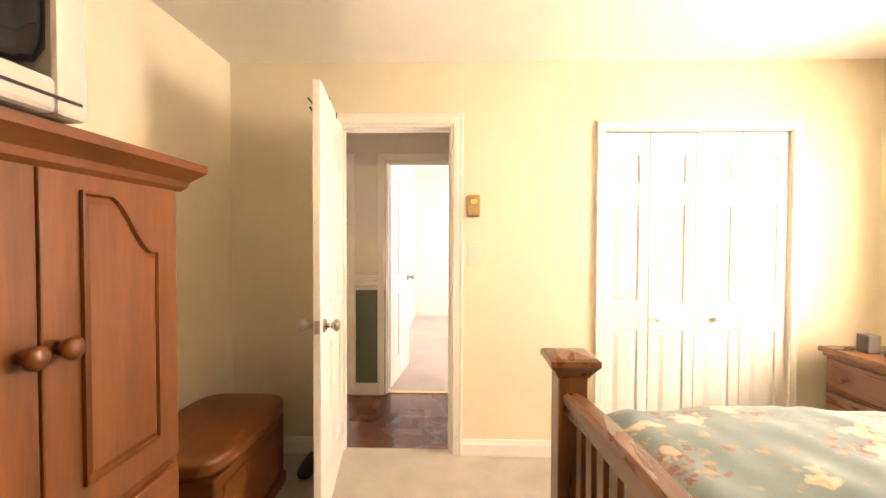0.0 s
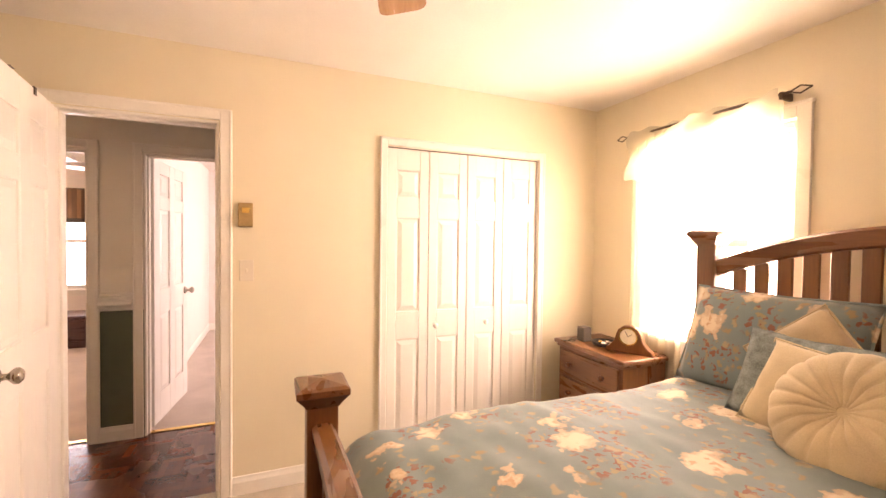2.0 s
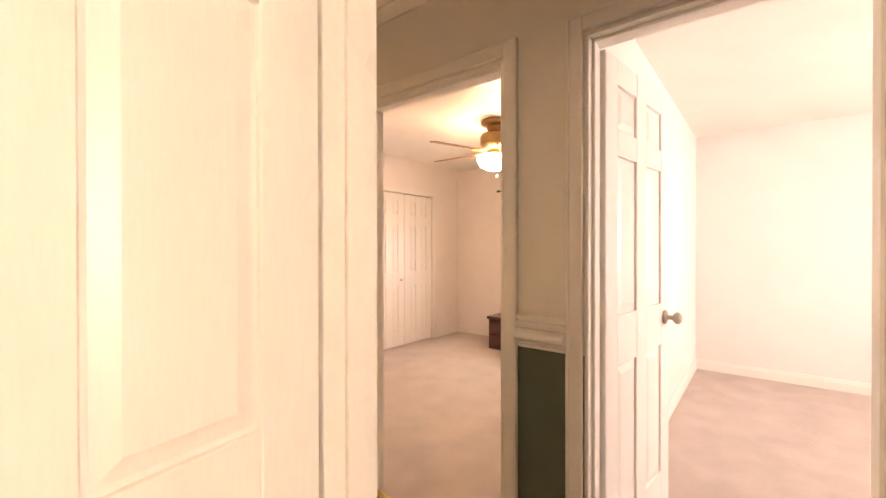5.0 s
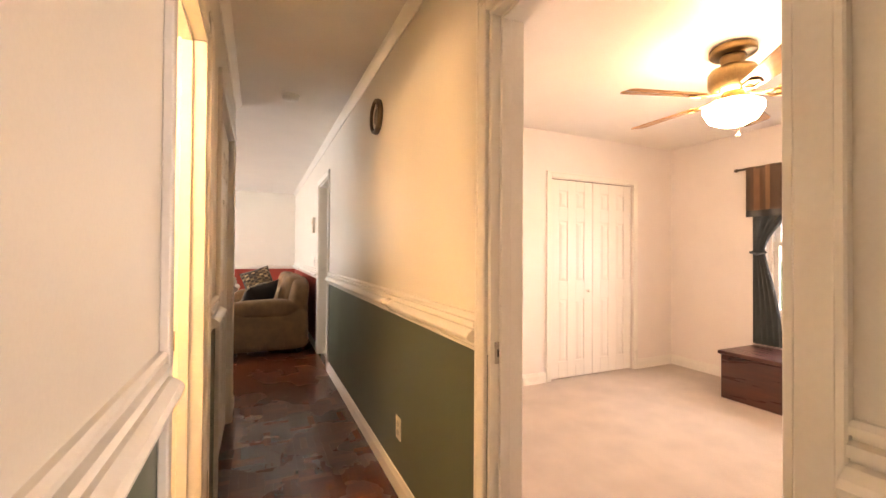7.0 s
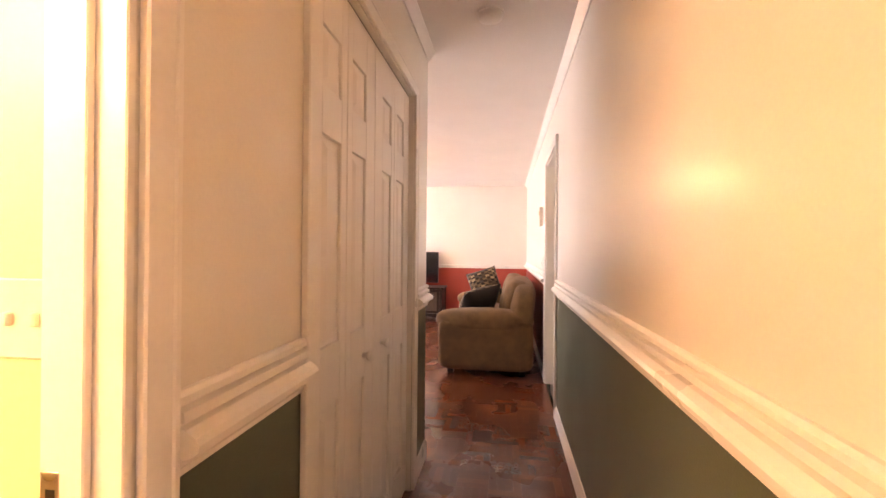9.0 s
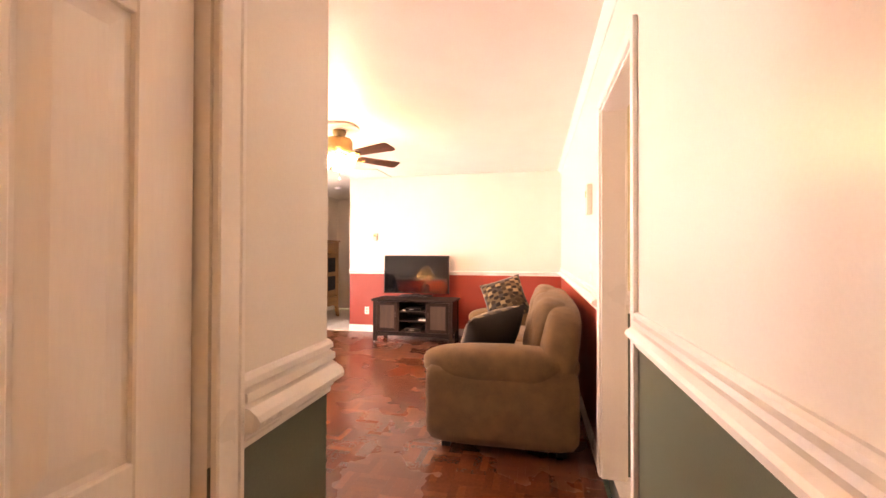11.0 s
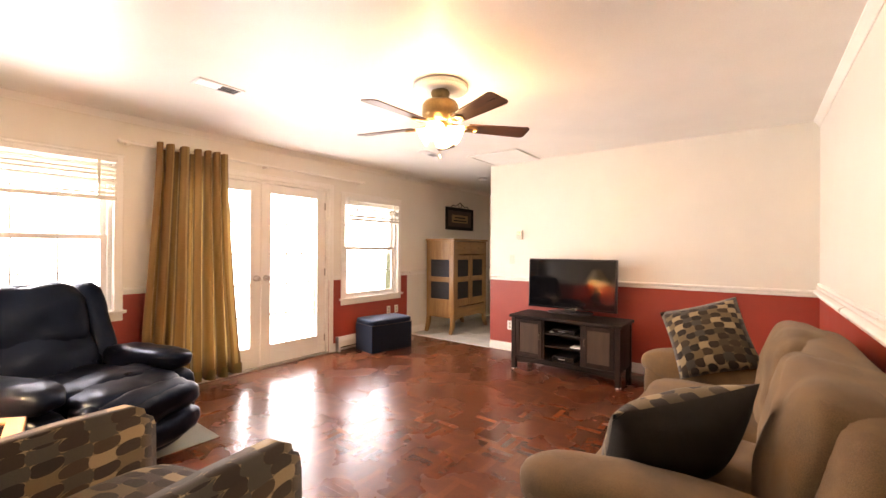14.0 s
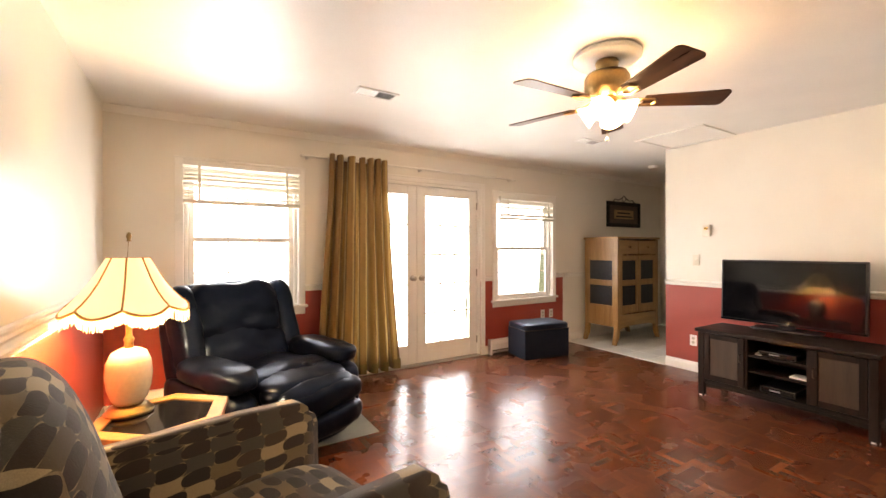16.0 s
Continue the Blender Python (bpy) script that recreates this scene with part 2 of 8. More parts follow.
def bm_soft(size, p=4.0, n=18, bm=None, centre=(0, 0, 0), wrinkle=0.0, seed=0.0, m=None):
    """A padded block: a cube swelled towards a superellipsoid, with slight wrinkles."""
    own = bmesh.new()
    bmesh.ops.create_cube(own, size=2.0)
    bmesh.ops.subdivide_edges(own, edges=own.edges[:], cuts=n // 2, use_grid_fill=True)
    for v in own.verts:
        c = v.co
        k = (abs(c.x) ** p + abs(c.y) ** p + abs(c.z) ** p) ** (1 / p)
        d = c / k
        q = Vector((d.x * size[0] / 2, d.y * size[1] / 2, d.z * size[2] / 2))
        if wrinkle:
            q += d.normalized() * wrinkle * (noise.noise(q * 6 + Vector((seed, seed, 0))) + 0.5 * noise.noise(q * 17 + Vector((0, seed, seed))))
        v.co = q
    for f in own.faces:
        f.smooth = True
    if m is not None:
        bmesh.ops.transform(own, matrix=m, verts=own.verts)
    bmesh.ops.translate(own, vec=Vector(centre), verts=own.verts)
    if bm is None:
        return own
    return join(bm, own)


def bm_extrude(outline, depth, bm=None, bevel=0.0):
    """A flat outline in x, z pushed along y from 0 to depth."""
    own = bmesh.new()
    f = own.faces.new([own.verts.new((x, 0, z)) for x, z in outline])
    r = bmesh.ops.extrude_face_region(own, geom=[f])
    bmesh.ops.translate(own, vec=(0, depth, 0), verts=[g for g in r["geom"] if isinstance(g, bmesh.types.BMVert)])
    if bevel:
        bmesh.ops.recalc_face_normals(own, faces=own.faces)
        bmesh.ops.bevel(own, geom=[e for e in own.edges if e.calc_face_angle(0) > 0.6], offset=bevel, segments=2, affect='EDGES')
    return own if bm is None else join(bm, own)


# ---- the walls ----
RAIL_Z = 0.912     # where the dark wainscot paint ends


def wall(name, axis, c0, c1, lo, hi, paint, openings=(), top=H, splits=()):
    """A wall with thickness from c0 to c1 and its length from lo to hi along axis ('x' or 'y'). openings: (from, to, bottom, top).
    paint(side, along, z) names the material of a face; side: -1, 1, or 0 in the openings and at the ends."""
    us = sorted({lo, hi, *splits, *[v for o in openings for v in o[:2]]})
    zs = sorted({0.0, RAIL_Z, top, *[v for o in openings for v in o[2:]]})
    solid = {}
    for i in range(len(us) - 1):
        for k in range(len(zs) - 1):
            u, z = (us[i] + us[i + 1]) / 2, (zs[k] + zs[k + 1]) / 2
            solid[i, k] = not any(o[0] < u < o[1] and o[2] < z < o[3] for o in openings)
    bm = bmesh.new()
    seen, mats = {}, []

    def vert(u, c, z):
        key = (u, c, z)
        if key not in seen:
            seen[key] = bm.verts.new((u, c, z) if axis == 'x' else (c, u, z))
        return seen[key]

    def face(vs, m):
        if m not in mats:
            mats.append(m)
        f = bm.faces.new(vs)
        f.material_index = mats.index(m)

    for (i, k), full in solid.items():
        if not full:
            continue
        u0, u1, z0, z1 = us[i], us[i + 1], zs[k], zs[k + 1]
        u, z = (u0 + u1) / 2, (z0 + z1) / 2
        for side, c in ((-1, c0), (1, c1)):
            face([vert(u0, c, z0), vert(u1, c, z0), vert(u1, c, z1), vert(u0, c, z1)], paint(side, u, z))
        if not solid.get((i - 1, k)):
            face([vert(u0, c0, z0), vert(u0, c1, z0), vert(u0, c1, z1), vert(u0, c0, z1)], paint(0, u0, z))
        if not solid.get((i + 1, k)):
            face([vert(u1, c0, z0), vert(u1, c1, z0), vert(u1, c1, z1), vert(u1, c0, z1)], paint(0, u1, z))
        if not solid.get((i, k - 1)):
            face([vert(u0, c0, z0), vert(u1, c0, z0), vert(u1, c1, z0), vert(u0, c1, z0)], paint(0, u, z0))
        if not solid.get((i, k + 1)):
            face([vert(u0, c0, z1), vert(u1, c0, z1), vert(u1, c1, z1), vert(u0, c1, z1)], paint(0, u, z1))
    ob = part(name, bm, mats)
    return tagged(ob, kind="structure")


def plain(m):
    return lambda side, u, z: m


HS, HN = 0.12, 0.975            # the hall's two faces
BX0, BX1, BY0 = -1.18, 2.79, -3.9
LX0, LX1, LY0 = -9.24, -4.07, -3.74
DOOR_B = (-0.50, 0.208)         # bedroom door
CLOSET_B = (1.138, 2.257)
DOOR_BATH = (-2.10, -1.42)
CLOSET_H = (-3.70, -2.60)
DOOR_2 = (-1.51, -0.69)
DOOR_3 = (-0.375, 0.40)
DOORWAY_K = (-5.58, -4.81)
TOP = 2.02
TOP_B = 2.055
WIN_B = (-1.33, -0.47, 0.84, 2.03)
WIN_2 = (-2.60, -1.72, 0.68, 2.02)
WIN_L1 = (-5.52, -4.60, 0.78, 2.02)
WIN_L2 = (-8.94, -7.95, 0.66, 1.98)
WIN_3 = (2.2, 3.6, 0.8, 2.02)
# invented opening, out of view, only lets light into the kitchen
ADDED_WIN_K = (-5.35, -4.55, 1.05, 2.02)
FRENCH = (-7.70, -5.95, 0.0, 2.06)


def paint_hall_south(side, u, z):
    if side == 1:
        return GREEN if z < RAIL_Z else WHITE_WALL
    if side == 0:
        return TRIM if u > -4.1 else WHITE_WALL
    return CREAM if u > BX0 - 0.06 else YELLOW_WALL


def paint_hall_north(side, u, z):
    if side == 1:
        if u > -4.0:
            return PINK_WALL
        return GREEN if z < RAIL_Z else KITCHEN_WALL
    if side == 0:
        return TRIM
    if z > RAIL_Z:
        return WHITE_WALL
    return RED if u < -5.2 else GREEN


def paint_living(side, u, z, inner=1, red=lambda u: True):
    if side == inner and z < RAIL_Z and red(u):
        return RED
    return WHITE_WALL if side in (inner, 0) else EXTERIOR


wall("wall_hall_south", 'x', 0.0, HS, LX1, BX1 + 0.12, paint_hall_south,
     [(*DOOR_B, 0, TOP_B), (*CLOSET_B, 0, 2.015), (*DOOR_BATH, 0, TOP), (*CLOSET_H, 0, 2.04)], splits=(BX0 - 0.06, 0.85))
wall("wall_hall_north", 'x', HN, HN + 0.12, LX0 - 0.12, 2.62, paint_hall_north,
     [(*DOOR_2, 0, TOP), (*DOOR_3, 0, TOP), (*DOORWAY_K, 0, 2.05)], splits=(-5.2, -4.0))
wall("wall_hall_east", 'y', 0.85, 0.97, HS, HN, lambda s, u, z: GREEN if z < RAIL_Z else WHITE_WALL)
wall("wall_room_3_east", 'y', 2.50, 2.62, HN + 0.12, 4.62, lambda s, u, z: PINK_WALL if s == -1 else TRIM if s == 0 else EXTERIOR, [WIN_3])
wall("wall_bedroom_west", 'y', BX0 - 0.12, BX0, BY0, 0.0, lambda s, u, z: CREAM if s == 1 else YELLOW_WALL)
wall("wall_bedroom_east", 'y', BX1, BX1 + 0.12, BY0, 0.0, lambda s, u, z: CREAM if s == -1 else TRIM if s == 0 else EXTERIOR, [WIN_B])
wall("wall_bedroom_south", 'x', BY0 - 0.12, BY0, BX0 - 0.12, BX1 + 0.12, lambda s, u, z: CREAM if s == 1 else EXTERIOR)
wall("wall_closet_back", 'x', 0.80, 0.88, 0.97, BX1 + 0.12, plain(CREAM))
wall("wall_room_2_west", 'y', -3.69, -3.57, HN + 0.12, 4.62, plain(PINK_WALL), [(2.90, 4.0, 0, 1.985)])
wall("wall_room_2_closet", 'y', -4.32, -4.24, HN + 0.12, 4.62, plain(PINK_WALL))
wall("wall_rooms_north", 'x', 4.62, 4.74, -4.32, 2.62, lambda s, u, z: PINK_WALL if s == -1 else TRIM if s == 0 else EXTERIOR, [WIN_2])
wall("wall_between_rooms", 'y', -0.58, -0.46, HN + 0.12, 4.62, plain(PINK_WALL))
wall("wall_living_east", 'y', LX1, LX1 + 0.12, LY0, 0.0, lambda s, u, z: paint_living(s, u, z, -1))
wall("wall_living_south", 'x', LY0 - 0.12, LY0, -11.72, LX1 + 0.12, lambda s, u, z: TRIM if s == 0 else paint_living(s, u, z, 1, lambda u: u > -9.16),
     [WIN_L1, WIN_L2, FRENCH], splits=(-9.16,))
wall("wall_living_west", 'y', LX0 - 0.12, LX0, -2.30, HN, lambda s, u, z: paint_living(s, u, z, 1) if s == 1 else WHITE_WALL)
wall("wall_dining_west", 'y', -11.72, -11.6, LY0, HN + 3.0, plain(WHITE_WALL))
wall("wall_dining_north", 'x', HN, HN + 0.12, -11.6, LX0 - 0.12, plain(WHITE_WALL))
wall("wall_bath_stub", 'y', -2.24, -2.14, -0.30, 0.0, plain(YELLOW_WALL))
wall("wall_bath_north", 'x', -0.30, -0.20, LX1 + 0.12, -2.24, plain(YELLOW_WALL))
wall("wall_bath_south", 'x', -2.30, -2.20, LX1 + 0.12, BX0 - 0.12, plain(YELLOW_WALL))
wall("wall_kitchen_west", 'y', -5.74, -5.62, HN + 0.12, 3.6, lambda s, u, z: GREEN if z < RAIL_Z else KITCHEN_WALL)
wall("wall_kitchen_north", 'x', 3.6, 3.72, -5.74, -4.24, lambda s, u, z: GREEN if z < RAIL_Z else KITCHEN_WALL, [ADDED_WIN_K])


def slab(name, lo, hi, material, kind="structure", label=""):
    return tagged(part(name, bm_box(lo, hi), material), label, kind=kind)


slab("ceiling_bedrooms", (-4.06, -4.06, H), (3.0, 4.8, H + 0.12), CEIL)
slab("ceiling_living", (-11.8, -3.9, H), (-4.06, 4.8, H + 0.12), CEIL)
slab("floor_bedroom", (BX0, BY0, -0.12), (BX1, HS - 0.05, 0.0), CARPET)
slab("floor_rooms", (-4.3, HN + 0.06, -0.12), (2.6, 4.62, 0.0), CARPET_ROSE)
slab("floor_bath", (LX1 + 0.12, -2.2, -0.12), (BX0 - 0.12, 0.06, 0.0), TILE)
slab("floor_kitchen", (-5.74, HN + 0.06, -0.12), (-4.3, 3.7, 0.0), TILE)


# ---- trim ----
CASING = [(0, 0), (0.012, 0), (0.018, 0.008), (0.018, 0.03), (0.012, 0.052), (0.006, 0.06), (0, 0.06)]
RAIL = [(0, 0), (0.010, 0), (0.012, 0.011), (0.006, 0.013), (0.018, 0.018), (0.019, 0.028), (0.030, 0.030), (0.045, 0.040), (0.047, 0.050), (0.041, 0.060),
        (0.025, 0.071), (0.011, 0.073), (0.011, 0.079), (0.023, 0.081), (0.022, 0.096), (0.006, 0.099), (0.006, 0.105), (0.017, 0.107), (0.017, 0.117), (0.010, 0.124), (0, 0.124)]
RAIL_SLIM = [(0, 0), (0.010, 0), (0.014, 0.010), (0.014, 0.030), (0.026, 0.038), (0.028, 0.052), (0.020, 0.060), (0, 0.062)]
BASE = [(0, 0), (0.014, 0), (0.014, 0.07), (0.009, 0.085), (0.006, 0.1), (0, 0.102)]
CROWN = [(0, 0), (0, -0.055), (0.008, -0.055), (0.014, -0.045), (0.034, -0.018), (0.044, -0.008), (0.044, 0)]


def strip(name, axis, c, out, spans, z, profile, material=TRIM, label=""):
    """A length of moulding on the face c of a wall, in several spans."""
    for a, b in spans:
        if axis == 'x':
            bm = bm_profile(profile, (a, c, z), (b, c, z), (0, out, 0))
        else:
            bm = bm_profile(profile, (c, a, z), (c, b, z), (out, 0, 0))
        tagged(part(name, bm, material), label, kind="structure")


def casing(axis, c, out, lo, hi, top, w=0.06, bottom=None):
    """Door or window casing: two legs and a head round an opening, on the face c."""
    bm = bmesh.new()
    d = 0.016

    def box(u0, u1, z0, z1, depth):
        a, b = sorted((c, c + out * depth))
        bm_box((u0, a, z0) if axis == 'x' else (a, u0, z0), (u1, b, z1) if axis == 'x' else (b, u1, z1), 0.003, 1, bm)
    z0 = 0 if bottom is None else bottom
    for u0, u1, inner in ((lo - w, lo - 0.004, lo - 0.02), (hi + 0.004, hi + w, hi + 0.02)):
        box(u0, u1, z0, top + w, d)
    box(lo - 0.004, hi + 0.004, top + 0.004, top + w, d)
    box(lo - w - 0.002, lo - w + 0.012, z0, top + w + 0.002, d + 0.003)
    box(hi + w - 0.012, hi + w + 0.002, z0, top + w + 0.002, d + 0.003)
    box(lo - w - 0.002, hi + w + 0.002, top + w - 0.01, top + w + 0.003, d + 0.003)
    return tagged(part("door_trim" if bottom is None else "window_trim", bm, TRIM), kind="structure")


def jamb(axis, c0, c1, lo, hi, top, stop=0.5):
    """Lining boards inside a door opening, with a stop bead."""
    bm = bmesh.new()

    def box(u0, u1, a, b, z0, z1):
        bm_box((u0, a, z0) if axis == 'x' else (a, u0, z0), (u1, b, z1) if axis == 'x' else (b, u1, z1), 0.002, 1, bm)
    e = 0.003
    box(lo, lo + 0.014, c0 - e, c1 + e, 0, top - 0.014)
    box(hi - 0.014, hi, c0 - e, c1 + e, 0, top - 0.014)
    box(lo, hi, c0 - e, c1 + e, top - 0.014, top)
    if stop is None:
        return tagged(part("door_trim", bm, TRIM), kind="structure")
    s = c0 + (c1 - c0) * stop
    for u0, u1 in ((lo + 0.014, lo + 0.026), (hi - 0.026, hi - 0.014)):
        box(u0, u1, s - 0.018, s + 0.018, 0, top - 0.014)
    box(lo + 0.014, hi - 0.014, s - 0.018, s + 0.018, top - 0.026, top - 0.014)
    return tagged(part("door_trim", bm, TRIM), kind="structure")


for (lo, hi), top in ((DOOR_B, TOP_B), (DOOR_BATH, TOP)):
    casing('x', 0.0, -1, lo, hi, top)
    casing('x', HS, 1, lo, hi, top)
    jamb('x', 0.0, HS, lo, hi, top)
casing('x', 0.0, -1, *CLOSET_B, 2.015, 0.05)
casing('x', HS, 1, *CLOSET_H, 2.04)
for lo, hi in (DOOR_2, DOOR_3):
    casing('x', HN, -1, lo, hi, TOP)
    casing('x', HN + 0.12, 1, lo, hi, TOP)
    jamb('x', HN, HN + 0.12, lo, hi, TOP, 0.4)
casing('x', HN, -1, *DOORWAY_K, 2.05)
casing('x', HN + 0.12, 1, *DOORWAY_K, 2.05)
jamb('x', HN, HN + 0.12, *DOORWAY_K, 2.05, None)
casing('y', -3.57, 1, 2.90, 4.0, 1.985)

w = 0.062
north_spans = [(LX0, DOORWAY_K[0] - w), (DOORWAY_K[1] + w, DOOR_2[0] - w), (DOOR_2[1] + w, DOOR_3[0] - w), (DOOR_3[1] + w, 0.85)]
south_spans = [(LX1, CLOSET_H[0] - w), (CLOSET_H[1] + w, DOOR_BATH[0] - w), (DOOR_BATH[1] + w, DOOR_B[0] - w), (DOOR_B[1] + w, 0.85)]
strip("chair_rail", 'x', HN, -1, north_spans, RAIL_Z, RAIL)
strip("chair_rail", 'x', HS, 1, south_spans, RAIL_Z, RAIL)
strip("baseboard", 'x', HN, -1, north_spans, 0, BASE)
strip("baseboard", 'x', HS, 1, south_spans, 0, BASE)
strip("crown_moulding", 'x', HN, -1, [(LX0, 0.85)], H, CROWN)
strip("crown_moulding", 'x', HS, 1, [(LX1, 0.85)], H, CROWN)
strip("chair_rail", 'y', LX1, -1, [(LY0, HS)], RAIL_Z, RAIL)
strip("baseboard", 'y', LX1, -1, [(LY0, HS)], 0, BASE)
strip("chair_rail", 'y', LX0, 1, [(-2.30, HN)], RAIL_Z, RAIL_SLIM)
strip("baseboard", 'y', LX0, 1, [(-2.30, HN)], 0, BASE)
living_south = [(WIN_L1[1] + 0.07, LX1), (FRENCH[1] + w, WIN_L1[0] - 0.07), (WIN_L2[1] + 0.07, FRENCH[0] - w), (-9.16, WIN_L2[0] - 0.07), (-11.6, -9.2)]
strip("chair_rail", 'x', LY0, 1, living_south, RAIL_Z, RAIL_SLIM)
strip("baseboard", 'x', LY0, 1, [(FRENCH[1] + w, LX1), (-11.6, FRENCH[0] - w)], 0, BASE)
strip("crown_moulding", 'x', LY0, 1, [(-11.6, LX1)], H, CROWN)
strip("baseboard", 'x', 0.0, -1, [(BX0, DOOR_B[0] - w), (DOOR_B[1] + w, CLOSET_B[0] - w), (CLOSET_B[1] + w, BX1)], 0, BASE)
strip("baseboard", 'y', BX0, 1, [(BY0, 0)], 0, BASE)
strip("baseboard", 'y', BX1, -1, [(BY0, 0)], 0, BASE)
strip("baseboard", 'x', BY0, 1, [(BX0, BX1)], 0, BASE)
strip("baseboard", 'y', -3.57, 1, [(HN + 0.12, 2.84), (4.06, 4.62)], 0, BASE)
strip("baseboard", 'x', 4.62, -1, [(-3.57, -0.58), (-0.46, 2.5)], 0, BASE)
strip("baseboard", 'y', -0.46, 1, [(HN + 0.12, 4.62)], 0, BASE)
strip("chair_rail", 'y', -5.62, 1, [(HN + 0.12, 3.6)], RAIL_Z, RAIL)
# brass carpet bars at the two room doors
for lo, hi in (DOOR_2, DOOR_3):
    tagged(part("threshold", bm_box((lo, HN + 0.035, 0.0), (hi, HN + 0.075, 0.007), 0.003), BRASS), kind="structure")


# ---- floors of separate pieces ----
def parquet(name, source, tones):
    """Reddish brown wood; every plank has its own tone between the darkest and the palest of tones."""
    m = bpy.data.materials.new(name)
    m.use_nodes = True
    nt = m.node_tree
    b = nt.nodes["Principled BSDF"]
    rnd = nt.nodes.new("ShaderNodeObjectInfo").outputs["Random"] if source == "object" else nt.nodes.new("ShaderNodeNewGeometry").outputs["Random Per Island"]
    tc = nt.nodes.new("ShaderNodeNewGeometry")
    ramp = nt.nodes.new("ShaderNodeValToRGB")
    els = ramp.color_ramp.elements
    els[0].position, els[0].color = 0.0, (*tones[0], 1)
    els[1].position, els[1].color = 1.0, (*tones[1], 1)
    nt.links.new(rnd, ramp.inputs["Fac"])
    n = nt.nodes.new("ShaderNodeTexNoise")
    n.inputs["Scale"].default_value, n.inputs["Detail"].default_value = 55, 6
    nt.links.new(tc.outputs["Position"], n.inputs["Vector"])
    big = nt.nodes.new("ShaderNodeTexNoise")
    big.inputs["Scale"].default_value, big.inputs["Detail"].default_value = 2.2, 4
    nt.links.new(tc.outputs["Position"], big.inputs["Vector"])
    mx = nt.nodes.new("ShaderNodeMix")
    mx.data_type, mx.blend_type = 'RGBA', 'MULTIPLY'
    mx.inputs[0].default_value = 0.55
    nt.links.new(ramp.outputs["Color"], mx.inputs[6])
    nt.links.new(n.outputs["Fac"], mx.inputs[7])
    bright = nt.nodes.new("ShaderNodeBrightContrast")
    bright.inputs["Bright"].default_value = 0.0
    nt.links.new(mx.outputs[2], bright.inputs["Color"])
    nt.links.new(bright.outputs["Color"], b.inputs["Base Color"])
    rr = nt.nodes.new("ShaderNodeMapRange")
    rr.inputs["To Min"].default_value, rr.inputs["To Max"].default_value = 0.17, 0.37
    nt.links.new(big.outputs["Fac"], rr.inputs["Value"])
    nt.links.new(rr.outputs["Result"], b.inputs["Roughness"])
    b.inputs["Specular IOR Level"].default_value = 0.36
    b.inputs["Coat Weight"].default_value = 0.2
    b.inputs["Coat Roughness"].default_value = 0.14
    bp = nt.nodes.new("ShaderNodeBump")
    bp.inputs["Strength"].default_value, bp.inputs["Distance"].default_value = 0.08, 0.002
    nt.links.new(n.outputs["Fac"], bp.inputs["Height"])
    nt.links.new(bp.outputs["Normal"], b.inputs["Normal"])
    return m


DEEP, LIGHT = ((0.108, 0.029, 0.013), (0.158, 0.046, 0.020)), ((0.150, 0.045, 0.019), (0.225, 0.074, 0.031))
PARQUET, PARQUET_FAR = parquet("parquet_plank", "object", DEEP), parquet("parquet_plank_far", "island", DEEP)
PARQUET_PALE, PARQUET_PALE_FAR = parquet("pale_parquet_plank", "object", LIGHT), parquet("pale_parquet_plank_far", "island", LIGHT)
DARK_JOINT = mat("dark_floor_joint", (0.075, 0.024, 0.012), 0.6)
floor_living = slab("floor_living", (LX0 + 0.02, LY0, -0.12), (LX1, HN, -0.012), DARK_JOINT)
floor_hall = slab("floor_hall", (LX1, HS - 0.05, -0.12), (0.85, HN + 0.05, -0.012), DARK_JOINT)
slab("floor_dining", (-11.6, LY0, -0.12), (LX0 + 0.02, HN, -0.012), GROUT)


# ---- doors ----
def leaf_mesh(width, height, thick, columns, rows, stiles=None):
    """Panelled leaf from x = 0 to width: a core with stiles and rails standing proud and raised fields."""
    core = bm_box((0.004, -thick / 2 + 0.011, 0.004), (width - 0.004, thick / 2 - 0.011, height - 0.004))
    stile = min(0.11, width * 0.22)
    field = (width - stile * (columns + 1)) / columns
    cols = [(stile + i * (field + stile), stile + i * (field + stile) + field) for i in range(columns)]
    if stiles:
        cols = [(stiles[0], width - stiles[1])]
    last = 0.0
    for a, b in cols:
        bm_box((last, -thick / 2, 0), (a, thick / 2, height), 0.003, 1, core)
        last = b
    bm_box((last, -thick / 2, 0), (width, thick / 2, height), 0.003, 1, core)
    for a, b in cols:
        z = 0.0
        for z0, z1 in [*rows, (height, height)]:
            bm_box((a - 0.001, -thick / 2 + 0.0006, z), (b + 0.001, thick / 2 - 0.0006, z0), 0.002, 1, core)
            z = z1
    return core, cols


def panel_mesh(a, b, z0, z1, thick):
    """A raised field on both faces."""
    bm = bmesh.new()
    for s in (-1, 1):
        y0, y1 = s * (thick / 2 - 0.0105), s * (thick / 2 - 0.002)
        o = [bm.verts.new((x, y0, z)) for x, z in ((a + 0.009, z0 + 0.009), (b - 0.009, z0 + 0.009), (b - 0.009, z1 - 0.009), (a + 0.009, z1 - 0.009))]
        i = [bm.verts.new((x, y1, z)) for x, z in ((a + 0.036, z0 + 0.036), (b - 0.036, z0 + 0.036), (b - 0.036, z1 - 0.036), (a + 0.036, z1 - 0.036))]
        for k in range(4):
            bm.faces.new((o[k], o[(k + 1) % 4], i[(k + 1) % 4], i[k]))
        bm.faces.new(i)
        bm.faces.new(o[::-1])
    return bm


